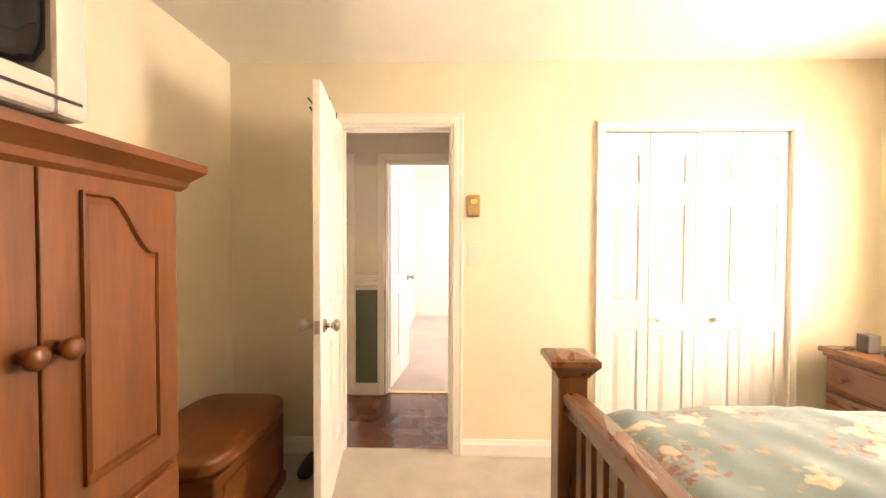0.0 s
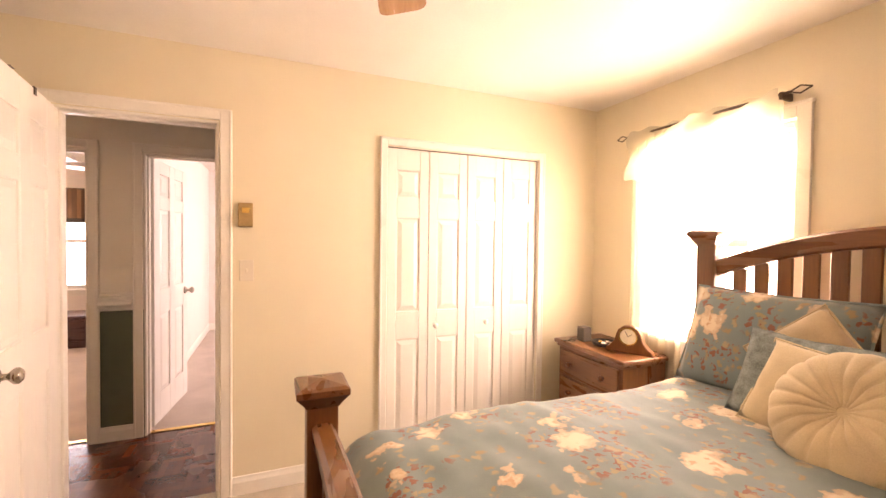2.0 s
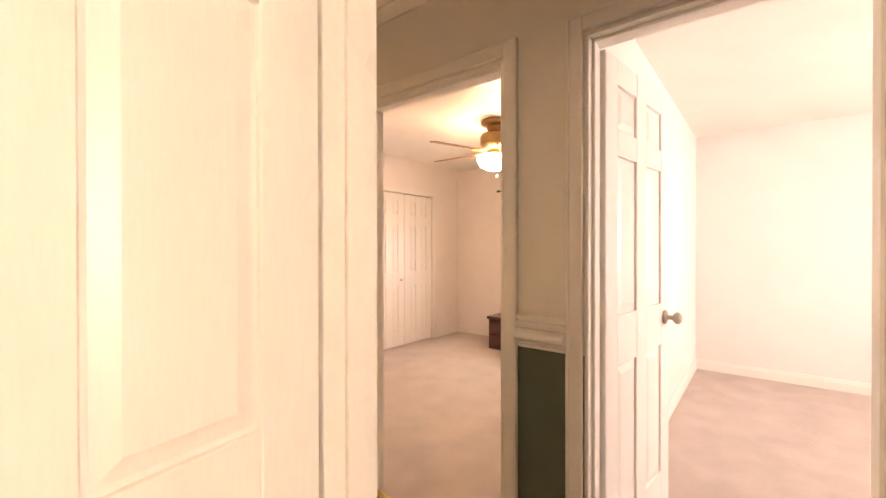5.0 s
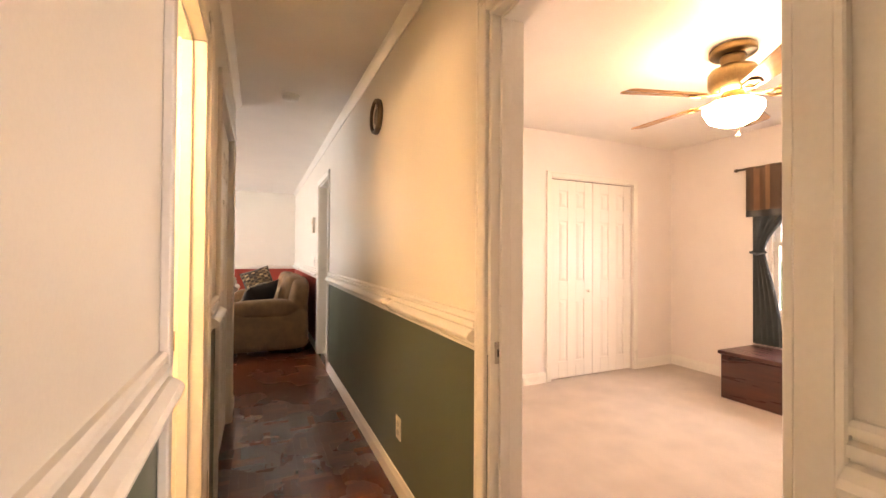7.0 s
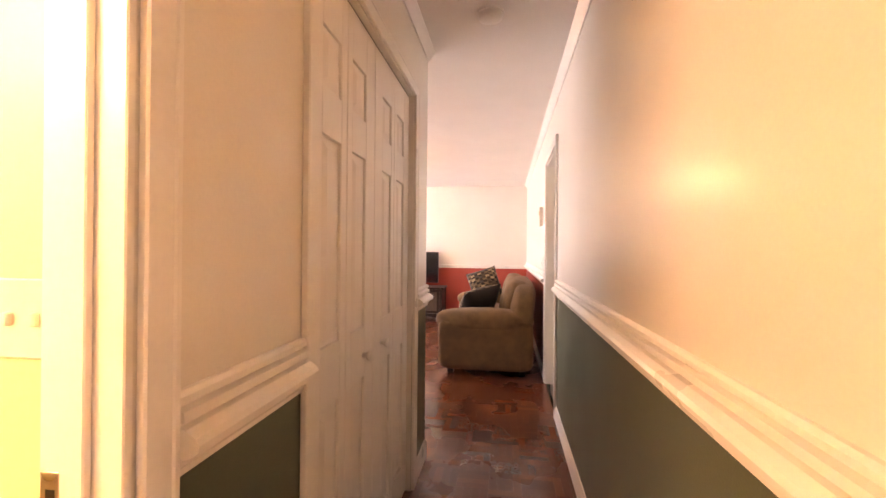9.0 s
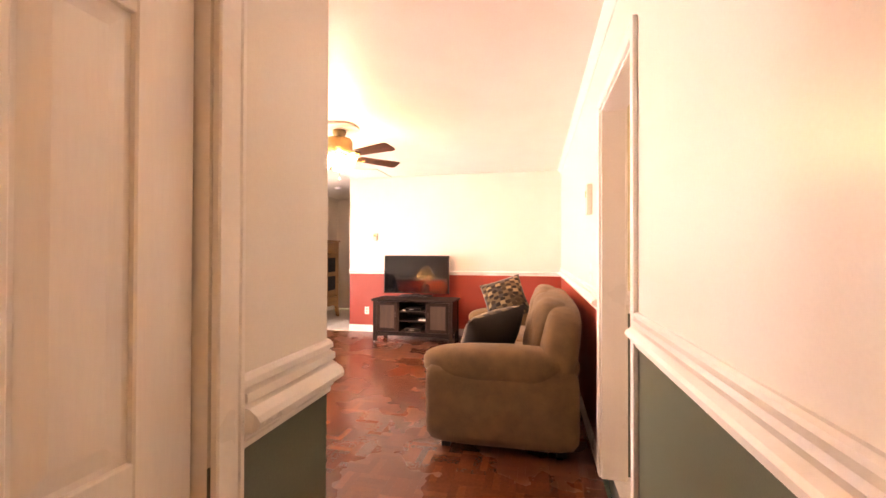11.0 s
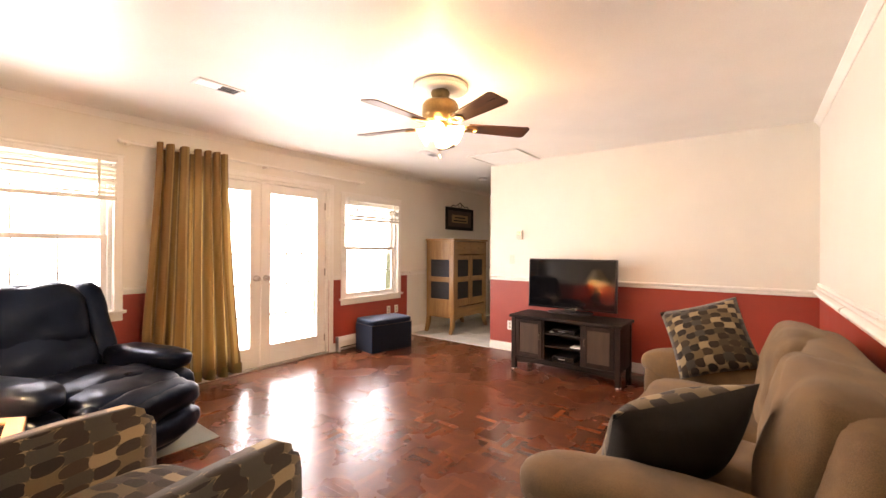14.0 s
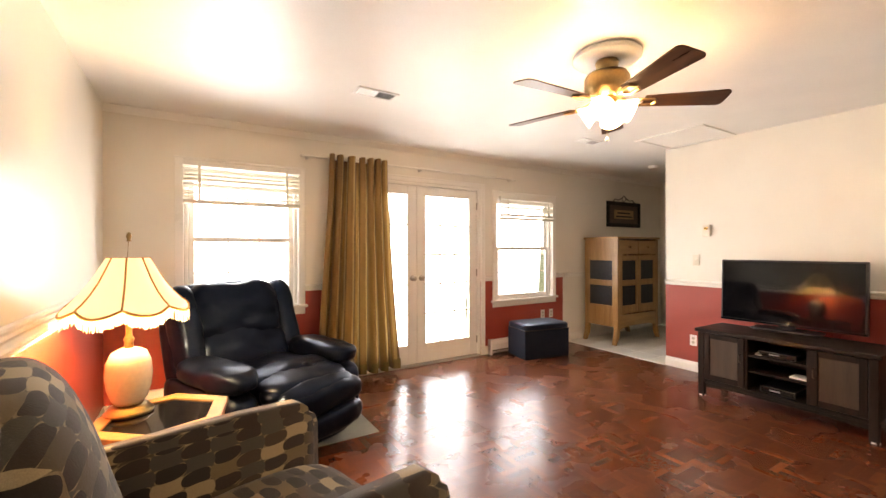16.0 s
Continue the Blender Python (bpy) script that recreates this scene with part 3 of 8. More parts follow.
def knob_mesh(y, s):
    """A door knob on its rose, pointing along s * y."""
    bm = bm_lathe([(0, 0), (0.032, 0), (0.033, 0.006), (0.026, 0.012), (0.012, 0.016), (0.011, 0.034), (0.02, 0.042), (0.028, 0.052), (0.028, 0.062), (0.018, 0.072), (0, 0.075)], 20)
    for f in bm.faces:
        f.smooth = True
    bmesh.ops.transform(bm, matrix=pose(0, y, 0, -90 * s, 0, 0), verts=bm.verts)
    return bm


def hinge_mesh():
    bm = bm_box((-0.016, -0.002, -0.045), (0.016, 0.002, 0.045), 0.001, 1)
    bm_tube([(0, -0.006, -0.046), (0, -0.006, 0.046)], 0.006, 8, bm)
    return bm


ROWS6 = [(0.22, 0.82), (1.015, 1.63), (1.73, 1.90)]


def door(name, hinge, rz, width, label, knob=NICKEL, hinges=None, mirrored=False, height=2.0):
    """A hinged leaf: its hinge edge at the given place, its width along its own x axis."""
    d = thing(name, (*hinge, 0.008), rz, label, "door", kind="structure")
    t = 0.035
    bm, cols = leaf_mesh(width, height, t, 2, ROWS6)
    part("leaf", bm, DOOR_WHITE, d)
    for a, b in cols:
        for z0, z1 in ROWS6:
            part("panel", panel_mesh(a, b, z0, z1, t), DOOR_WHITE, d)
    for s in (-1, 1):
        part("door_knob", knob_mesh(s * t / 2, s), knob, d, "round metal door knob", at=pose(width - 0.065, 0, 0.945))
    part("latch_plate", bm_box((width - 0.001, -0.012, 0.92), (width + 0.002, 0.012, 0.98), 0.001, 1), knob, d, "metal latch plate")
    if hinges:
        for z in (0.25, 1.0, 1.78):
            part("hinge", hinge_mesh(), BRASS, d, "brass butt hinge", at=pose(-0.004, hinges * t / 2, z))
    return d


door("door_1", (-0.492, -0.02), -82, 0.74, "white six-panel door standing open into the bedroom", hinges=-1, height=2.035)
door("door_2", (-0.362, HN + 0.135), 83, 0.72, "white six-panel door standing open beside a wall", hinges=1)
# hooks over the bedroom door's top edge
hook = thing("door_hook", (-0.492, -0.02, 2.043), -82, "bronze over-door coat hook with curled arms", "coat hook")
bm = bm_box((0.48, -0.022, -0.10), (0.52, -0.0178, 0.0), 0.001, 1)
bm_box((0.48, -0.022, 0.0), (0.52, 0.022, 0.003), 0.001, 1, bm)
bm_tube([(0.50, -0.02, -0.08), (0.50, -0.05, -0.09), (0.50, -0.065, -0.06), (0.50, -0.075, -0.045)], 0.005, 8, bm)
bm_tube([(0.50, -0.02, -0.03), (0.50, -0.06, -0.03), (0.50, -0.085, 0.0)], 0.005, 8, bm)
part("hook", bm, BRONZE, hook)
bm = bm_box((0.25, -0.022, -0.04), (0.275, -0.0178, 0.0), 0.001, 1)
bm_box((0.25, -0.022, 0.0), (0.275, 0.022, 0.003), 0.001, 1, bm)
bm_box((0.25, 0.0178, -0.03), (0.275, 0.022, 0.0), 0.001, 1, bm)
part("strap", bm, BRONZE, hook)


def bifold(name, lo, hi, c, height, axis='x', out=-1, label="white panelled bifold closet doors, closed", n=4, outer=None):
    """Narrow leaves in a closet opening, with wooden knobs and a track above. outer: the width of the stiles away from the folds."""
    t = 0.034
    w = (hi - lo) / n
    d = thing(name, (0, 0, 0), 0, label, "closet door", kind="structure")
    rows = [(0.16, 0.775), (0.955, 1.555), (1.69, 1.86)]
    for i in range(n):
        wide = w - 0.005
        bm, cols = leaf_mesh(wide, height - 0.018, t, 1 if n == 4 else 2, rows, (outer, 0.042)[:: 1 if i % 2 == 0 else -1] if outer else None)
        place = pose(lo + i * w + 0.0025, c, 0.012) if axis == 'x' else pose(c, lo + i * w + 0.0025, 0.012, 0, 0, 90)
        leaf = part("leaf", bm, DOOR_WHITE, d, at=place)
        for a, b in cols:
            for z0, z1 in rows:
                part("panel", panel_mesh(a, b, z0, z1, t), DOOR_WHITE, leaf)
        if i in ((1, 2) if n == 4 else (0,)):
            kb = bm_lathe([(0, 0), (0.009, 0), (0.008, 0.012), (0.017, 0.02), (0.018, 0.028), (0.01, 0.034), (0, 0.035)], 16)
            at_x = (0.06 if i == 1 else w - 0.07) if not outer else w - 0.10 if i == 1 else 0.11
            if not outer and n == 4:
                at_x = 0.045 if i == 1 else w * 0.5
            bmesh.ops.transform(kb, matrix=pose(at_x, out * t / 2 if axis == 'x' else -out * t / 2, 0.855, 90 if (out == -1) == (axis == 'x') else -90, 0, 0), verts=kb.verts)
            part("door_knob", kb, TRIM, leaf, "small white wooden knob", smooth=True)
    track = bm_box((lo, c - 0.014, height - 0.005), (hi, c + 0.014, height)) if axis == 'x' else bm_box((c - 0.014, lo, height - 0.005), (c + 0.014, hi, height))
    part("track", track, BRONZE, d, "dark metal door track")
    return d


bifold("closet_door_1", *CLOSET_B, 0.032, 2.015)
bifold("closet_door_2", *CLOSET_H, 0.078, 2.04, out=1, outer=0.095)
bifold("closet_door_3", 2.90, 4.0, -3.605, 1.985, 'y', 1, n=2)
# lining of the closets
slab("floor_closet", (0.97, HS - 0.05, -0.12), (BX1, 0.8, 0.0), CARPET)
slab("floor_closet", (LX1 + 0.1, -0.2, -0.11), (-2.24, HS - 0.05, -0.001), CARPET)


# ---- windows ----
def window(name, axis, wall_in, wall_out, opening, cols, rows, label, sill=True, casing_w=0.065):
    """A double-hung window: casing, sill, frame, two sashes with glazing bars and panes. wall_in, wall_out: the wall's faces."""
    lo, hi, z0, z1 = opening
    out = 1 if wall_out > wall_in else -1
    d = thing(name, (0, 0, 0), 0, label, "window", kind="structure")

    def box(u0, u1, c0, c1, a, b, bm=None, bevel=0.003):
        c0, c1 = sorted((c0, c1))
        return bm_box((u0, c0, a) if axis == 'x' else (c0, u0, a), (u1, c1, b) if axis == 'x' else (c1, u1, b), bevel, 1, bm)
    cw, pr = casing_w, wall_in - out * 0.018
    bm = box(lo - cw, lo - 0.003, wall_in, pr, z0, z1 + cw)
    box(hi + 0.003, hi + cw, wall_in, pr, z0, z1 + cw, bm)
    box(lo - 0.003, hi + 0.003, wall_in, pr, z1 + 0.003, z1 + cw, bm)
    box(lo - cw - 0.006, hi + cw + 0.006, wall_in, wall_in - out * 0.028, z1 + cw - 0.004, z1 + cw + 0.012, bm)
    part("casing", bm, TRIM, d)
    bm = box(lo - cw - 0.02, hi + cw + 0.02, wall_in + out * 0.05, wall_in - out * 0.045, z0 - 0.022, z0 + 0.004)
    part("window_sill", bm, TRIM, d)
    bm = box(lo - cw, hi + cw, wall_in, wall_in - out * 0.016, z0 - 0.085, z0 - 0.024)
    part("apron", bm, TRIM, d)
    fw = 0.03
    c0, c1 = wall_in + out * 0.03, wall_in + out * 0.11
    bm = box(lo, lo + fw, c0, c1, z0 + 0.004, z1)
    box(hi - fw, hi, c0, c1, z0 + 0.004, z1, bm)
    box(lo + fw, hi - fw, c0, c1, z1 - fw, z1, bm)
    box(lo + fw, hi - fw, c0, c1, z0 + 0.004, z0 + 0.02, bm)
    part("window_frame", bm, TRIM, d)
    mid = (z0 + z1) / 2
    for sash, a, b, s0, s1 in (("upper_sash", mid - 0.02, z1 - fw, 0.078, 0.105), ("lower_sash", z0 + 0.02, mid + 0.02, 0.045, 0.074)):
        p0, p1 = wall_in + out * s0, wall_in + out * s1
        l, r, k = lo + fw + 0.002, hi - fw - 0.002, 0.042
        bm = box(l, l + k, p0, p1, a, b)
        box(r - k, r, p0, p1, a, b, bm)
        box(l + k, r - k, p0, p1, a, a + k, bm)
        box(l + k, r - k, p0, p1, b - k, b, bm)
        so = part(sash, bm, TRIM, d)
        pm = (p0 + p1) / 2
        gw, gh = (r - l - 2 * k), (b - a - 2 * k)
        bars = bmesh.new()
        for i in range(1, cols):
            u = l + k + gw * i / cols
            box(u - 0.006, u + 0.006, pm - 0.005, pm + 0.005, a + k, b - k, bars, 0)
        for j in range(1, rows):
            z = a + k + gh * j / rows
            box(l + k, r - k, pm - 0.0055, pm + 0.0055, z - 0.006, z + 0.006, bars, 0)
        if cols * rows > 1:
            part("glazing_bars", bars, TRIM, so)
        else:
            bars.free()
        g = part("pane", box(l + k - 0.003, r - k + 0.003, pm - 0.0018, pm + 0.0018, a + k - 0.003, b - k + 0.003, None, 0), GLASS, so)
        g.visible_shadow = False
    return d


window("window_1", 'y', BX1, BX1 + 0.12, WIN_B, 1, 1, "white double-hung window behind a sheer curtain")
window("window_2", 'x', 4.62, 4.74, WIN_2, 1, 1, "white double-hung window under a valance")
window("window_3", 'x', LY0, LY0 - 0.12, WIN_L1, 3, 2, "white double-hung window with a raised blind")
window("window_4", 'x', LY0, LY0 - 0.12, WIN_L2, 3, 2, "white double-hung window with a raised blind")
# unseen window made up to go with the added kitchen light
window("added_window", 'x', 3.6, 3.72, ADDED_WIN_K, 1, 1, "added white double-hung window, out of view, to light the kitchen")
window("window_5", 'y', 2.50, 2.62, WIN_3, 2, 1, "white double-hung bedroom window")


def french_doors():
    lo, hi, _, top = FRENCH
    casing('x', LY0, 1, lo, hi, top, 0.06)
    d = thing("french_door", (0, 0, 0), 0, "closed white glazed french doors with small knobs", "french door", kind="structure")
    bm = bm_box((lo, LY0 - 0.115, 0), (lo + 0.03, LY0 - 0.003, top), 0.003, 1)
    bm_box((hi - 0.03, LY0 - 0.115, 0), (hi, LY0 - 0.003, top), 0.003, 1, bm)
    bm_box((lo + 0.03, LY0 - 0.115, top - 0.03), (hi - 0.03, LY0 - 0.003, top), 0.003, 1, bm)
    part("door_frame", bm, TRIM, d)
    part("door_sill", bm_box((lo, LY0 - 0.12, 0.0), (hi, LY0 + 0.02, 0.018), 0.004, 1), mat("weathered_aluminium", (0.5, 0.48, 0.44), 0.45, metal=0.7), d, "metal door sill")
    mid = (lo + hi) / 2
    for a, b, s in ((lo + 0.034, mid - 0.002, 1), (mid + 0.002, hi - 0.034, -1)):
        y0, y1 = LY0 - 0.075, LY0 - 0.032
        st, zb, zt = 0.115, 0.235, top - 0.034
        bm = bm_box((a, y0, 0.02), (a + st, y1, zt), 0.003, 1)
        bm_box((b - st, y0, 0.02), (b, y1, zt), 0.003, 1, bm)
        bm_box((a + st, y0, 0.02), (b - st, y1, zb), 0.003, 1, bm)
        bm_box((a + st, y0, zt - 0.10), (b - st, y1, zt), 0.003, 1, bm)
        leaf = part("leaf", bm, DOOR_WHITE, d)
        ga, gb, gz0, gz1 = a + st, b - st, zb, zt - 0.10
        ym = (y0 + y1) / 2
        bars = bmesh.new()
        for i in (1, 2):
            u = ga + (gb - ga) * i / 3
            bm_box((u - 0.007, ym - 0.006, gz0), (u + 0.007, ym + 0.006, gz1), 0, 1, bars)
        for j in range(1, 5):
            z = gz0 + (gz1 - gz0) * j / 5
            bm_box((ga, ym - 0.0066, z - 0.010), (gb, ym + 0.0066, z + 0.010), 0, 1, bars)
        part("glazing_bars", bars, TRIM, leaf)
        g = part("pane", bm_box((ga - 0.003, ym - 0.002, gz0 - 0.003), (gb + 0.003, ym + 0.002, gz1 + 0.003)), GLASS, leaf)
        g.visible_shadow = False
        xk = (b - 0.055) if s == 1 else (a + 0.055)
        part("door_knob", knob_mesh(y1, 1), NICKEL, leaf, "round metal door knob", at=pose(xk, 0, 0.985))
        for z in (0.2, 1.02, 1.84):
            xh = a if s == 1 else b
            part("hinge", bm_box((xh - 0.014, y1, z - 0.045), (xh + 0.014, y1 + 0.006, z + 0.045), 0.001, 1), NICKEL, leaf, "metal hinge")


french_doors()


def blind(name, x0, x1, y, top, drop, label):
    """A raised slatted blind: head rail, a stack of slats and a bottom rail."""
    d = thing(name, (0, 0, 0), 0, label, "window blind")
    part("head_rail", bm_box((x0, y - 0.025, top - 0.045), (x1, y + 0.025, top), 0.004, 1), TRIM, d)
    # open slats above, the raised ones stacked close together below
    stack = 0.11
    heights = [top - 0.055 - 0.021 * i for i in range(int((drop - stack - 0.06) / 0.021))]
    heights += [top - drop + 0.034 + 0.0065 * i for i in range(int((stack - 0.03) / 0.0065))]
    bm0 = bm_box((x0 + 0.004, -0.024, -0.0014), (x1 - 0.004, 0.024, 0.0014))
    first = None
    for z in heights:
        open_slat = z > top - drop + stack
        place = pose(0, y, z, 24 + random.uniform(-5, 5) if open_slat else random.uniform(-2, 2), random.uniform(-0.25, 0.25), 0)
        if first is None:
            first = part("slat", bm0, SLAT, d, at=place)
        else:
            again("slat", first, d, place)
    for x in (x0 + 0.12, x1 - 0.12):
        part("ladder_tape", bm_box((x - 0.009, y + 0.026, top - drop + 0.02), (x + 0.009, y + 0.0275, top - 0.04)), SLAT, d, "off-white ladder tape")
    part("bottom_rail", bm_box((x0 + 0.004, y - 0.022, top - drop), (x1 - 0.004, y + 0.022, top - drop + 0.03), 0.004, 1), SLAT, d)
    return d


SLAT = mat("off_white_blind_slat", (0.74, 0.68, 0.56), 0.5, var=0.04)
blind("window_blind", WIN_L1[0] - 0.01, WIN_L1[1] + 0.01, LY0 + 0.05, 2.06, 0.36, "raised off-white slatted blind at a window")
blind("window_blind", WIN_L2[0] + 0.02, WIN_L2[1] - 0.02, LY0 + 0.046, 1.99, 0.30, "raised off-white slatted blind at a window")


# ---- living room things ----
FAN_DARK = wood("dark_walnut_fan_blade", (0.045, 0.020, 0.010), (0.11, 0.048, 0.024), 0.3, 0)
FAN_OAK = wood("oak_fan_blade", (0.32, 0.16, 0.06), (0.46, 0.25, 0.10), 0.22, 0)
SHADE_GLOW = glow("lit_frosted_glass", (1.0, 0.74, 0.42), 26.0)
_g = SHADE_GLOW.node_tree
_gt, _gm = _g.nodes.new("ShaderNodeBsdfTransparent"), _g.nodes.new("ShaderNodeMixShader")
_gm.inputs[0].default_value = 0.85
_g.links.new(_g.nodes["Principled BSDF"].outputs[0], _gm.inputs[1])
_g.links.new(_gt.outputs[0], _gm.inputs[2])
_g.links.new(_gm.outputs[0], _g.nodes["Material Output"].inputs["Surface"])
FAN_BULB = glow("lit_fan_bulb", (1.0, 0.72, 0.40), 340.0)
ANTIQUE = mat("antique_brass", (0.30, 0.20, 0.09), 0.32, metal=0.9, var=0.1)


def ceiling_fan(loc, first, radius, blade, label, shade, metal=ANTIQUE, blade_z=-0.24, kit=3, kit_turn=0.0, bowl=False, drop=0.05, plate_r=0.118, bulb=None):
    """A five-blade ceiling fan: canopy, motor, blades on brackets, light kit and pull chain. loc is the ceiling point."""
    f = thing("ceiling_fan", (loc[0], loc[1], loc[2] - drop), 0, label, "ceiling fan")
    part("ceiling_plate", bm_lathe([(0, drop), (plate_r - 0.012, drop), (plate_r - 0.002, drop - 0.01), (plate_r, 0.012), (plate_r - 0.008, 0.004), (0, 0.004)], 36), TRIM if plate_r > 0.15 else metal, f, "round ceiling plate", smooth=True)
    part("canopy", bm_lathe([(0, 0.004), (0.060, 0.004), (0.066, -0.008), (0.062, -0.03), (0.055, -0.045), (0.05, -0.06), (0, -0.06)], 28), metal, f, smooth=True)
    part("motor", bm_lathe([(0, -0.06), (0.06, -0.06), (0.11, -0.075), (0.125, -0.10), (0.125, -0.165), (0.118, -0.18), (0.10, -0.2), (0.09, -0.215), (0, -0.215)], 28), metal, f, smooth=True)
    src = brk = None
    for i in range(5):
        a = first + 72 * i
        place = pose(0, 0, blade_z, 0, 0, a) @ pose(0, 0, 0, -12, 0, 0)
        if src is None:
            out = []
            r0, r1 = 0.20, radius
            for k in range(13):
                t = k / 12
                out.append((r0 + (r1 - 0.03 - r0) * t, 0.052 + 0.022 * t))
            tip = [(r1 - 0.03 + 0.03 * math.sin(q), (0.074 - 0.03) + 0.03 * math.cos(q)) for q in np.linspace(0.1, math.pi / 2, 6)]
            top = out + tip
            outline = top + [(x, -y) for x, y in reversed(top)]
            bm = bmesh.new()
            fa = bm.faces.new([bm.verts.new((x, y, 0)) for x, y in outline])
            r = bmesh.ops.extrude_face_region(bm, geom=[fa])
            bmesh.ops.translate(bm, vec=(0, 0, 0.007), verts=[g for g in r["geom"] if isinstance(g, bmesh.types.BMVert)])
            src = part("blade", bm, blade, f, at=place)
            bm = bm_tube([(0.085, 0, 0.02), (0.14, 0, 0.005), (0.18, 0.03, -0.004), (0.25, 0.028, -0.004)], 0.008, 6)
            bm_tube([(0.14, 0, 0.005), (0.18, -0.03, -0.004), (0.25, -0.028, -0.004)], 0.008, 6, bm)
            bm_tube([(0.25, 0.028, -0.004), (0.27, 0, -0.004), (0.25, -0.028, -0.004)], 0.008, 6, bm)
            brk = part("blade_bracket", bm, metal, f, at=place)
        else:
            again("blade", src, f, place)
            again("blade_bracket", brk, f, place)
    part("light_hub", bm_lathe([(0, -0.215), (0.05, -0.215), (0.062, -0.235), (0.055, -0.275), (0.03, -0.30), (0.012, -0.32), (0.0, -0.325)], 20), metal, f, smooth=True)
    if bowl:
        part("shade", bm_lathe([(0.055, -0.262), (0.11, -0.268), (0.148, -0.288), (0.15, -0.315), (0.12, -0.37), (0.06, -0.40), (0, -0.405)], 28), shade, f, "lit frosted glass bowl shade", smooth=True)
    else:
        for i in range(kit):
            bm = bm_lathe([(0.02, 0), (0.03, 0.005), (0.036, 0.03), (0.05, 0.065), (0.068, 0.10), (0.062, 0.10), (0.045, 0.066), (0.03, 0.03), (0.02, 0.012)], 20)
            cup_at = pose(0, 0, -0.262, 0, 0, kit_turn + 360 / kit * i) @ pose(0.045, 0, 0, 0, 118, 0)
            glass_cup = part("shade", bm, shade, f, "lit frosted glass tulip shade", smooth=True, at=cup_at)
            if bulb:
                part("bulb", bm_lathe([(0, 0.012), (0.008, 0.014), (0.014, 0.03), (0.017, 0.045), (0.012, 0.058), (0, 0.062)], 14), bulb, glass_cup, "small lit bulb", smooth=True)
    ch = bm_tube([(0.02, 0.015, -0.31), (0.02, 0.015, -0.45)], 0.0018, 6)
    part("pull_chain", ch, metal, f)
    part("chain_bob", bm_lathe([(0, 0.012), (0.006, 0.008), (0.012, -0.008), (0.009, -0.016), (0, -0.018)], 12, centre=(0.02, 0.015, -0.455)), TRIM, f, smooth=True)
    return f


ceiling_fan((-6.71, -1.20, H), -3, 0.645, FAN_DARK, "brass ceiling fan with dark wooden blades and lit shades", SHADE_GLOW, kit=4, kit_turn=25, drop=0.04, plate_r=0.19, bulb=FAN_BULB)

# upholstery
SOFA = mat("taupe_brown_sofa_fabric", (0.145, 0.084, 0.035), 0.92, var=0.20, var_scale=9, grain=320, bump=0.5, bump_dist=0.003, sheen=0.08)
DARK_FABRIC = mat("dark_brown_pillow_fabric", (0.015, 0.010, 0.007), 0.9, var=0.15, grain=300, bump=0.5, bump_dist=0.003)
LEATHER = mat("black_leather", (0.002, 0.003, 0.007), 0.31, var=0.2, var_scale=9, grain=170, bump=0.16, bump_dist=0.002, coat=0.0)
SKYLIT_VINYL = mat("black_vinyl", (0.006, 0.007, 0.010), 0.45, var=0.2, grain=160, bump=0.2, bump_dist=0.002)
# both are black; bluish base, specular tint and sheen imitate window skylight on them
for leather in (LEATHER, SKYLIT_VINYL):
    leather.node_tree.nodes["Principled BSDF"].inputs["Specular IOR Level"].default_value = 0.24 if leather is LEATHER else 0.7
    leather.node_tree.nodes["Principled BSDF"].inputs["Specular Tint"].default_value = (0.30, 0.52, 1.0, 1)
    leather.node_tree.nodes["Principled BSDF"].inputs["Sheen Weight"].default_value = 0.0 if leather is LEATHER else 0.25
    leather.node_tree.nodes["Principled BSDF"].inputs["Sheen Roughness"].default_value = 0.3
    leather.node_tree.nodes["Principled BSDF"].inputs["Sheen Tint"].default_value = (0.45, 0.78, 1.0, 1)


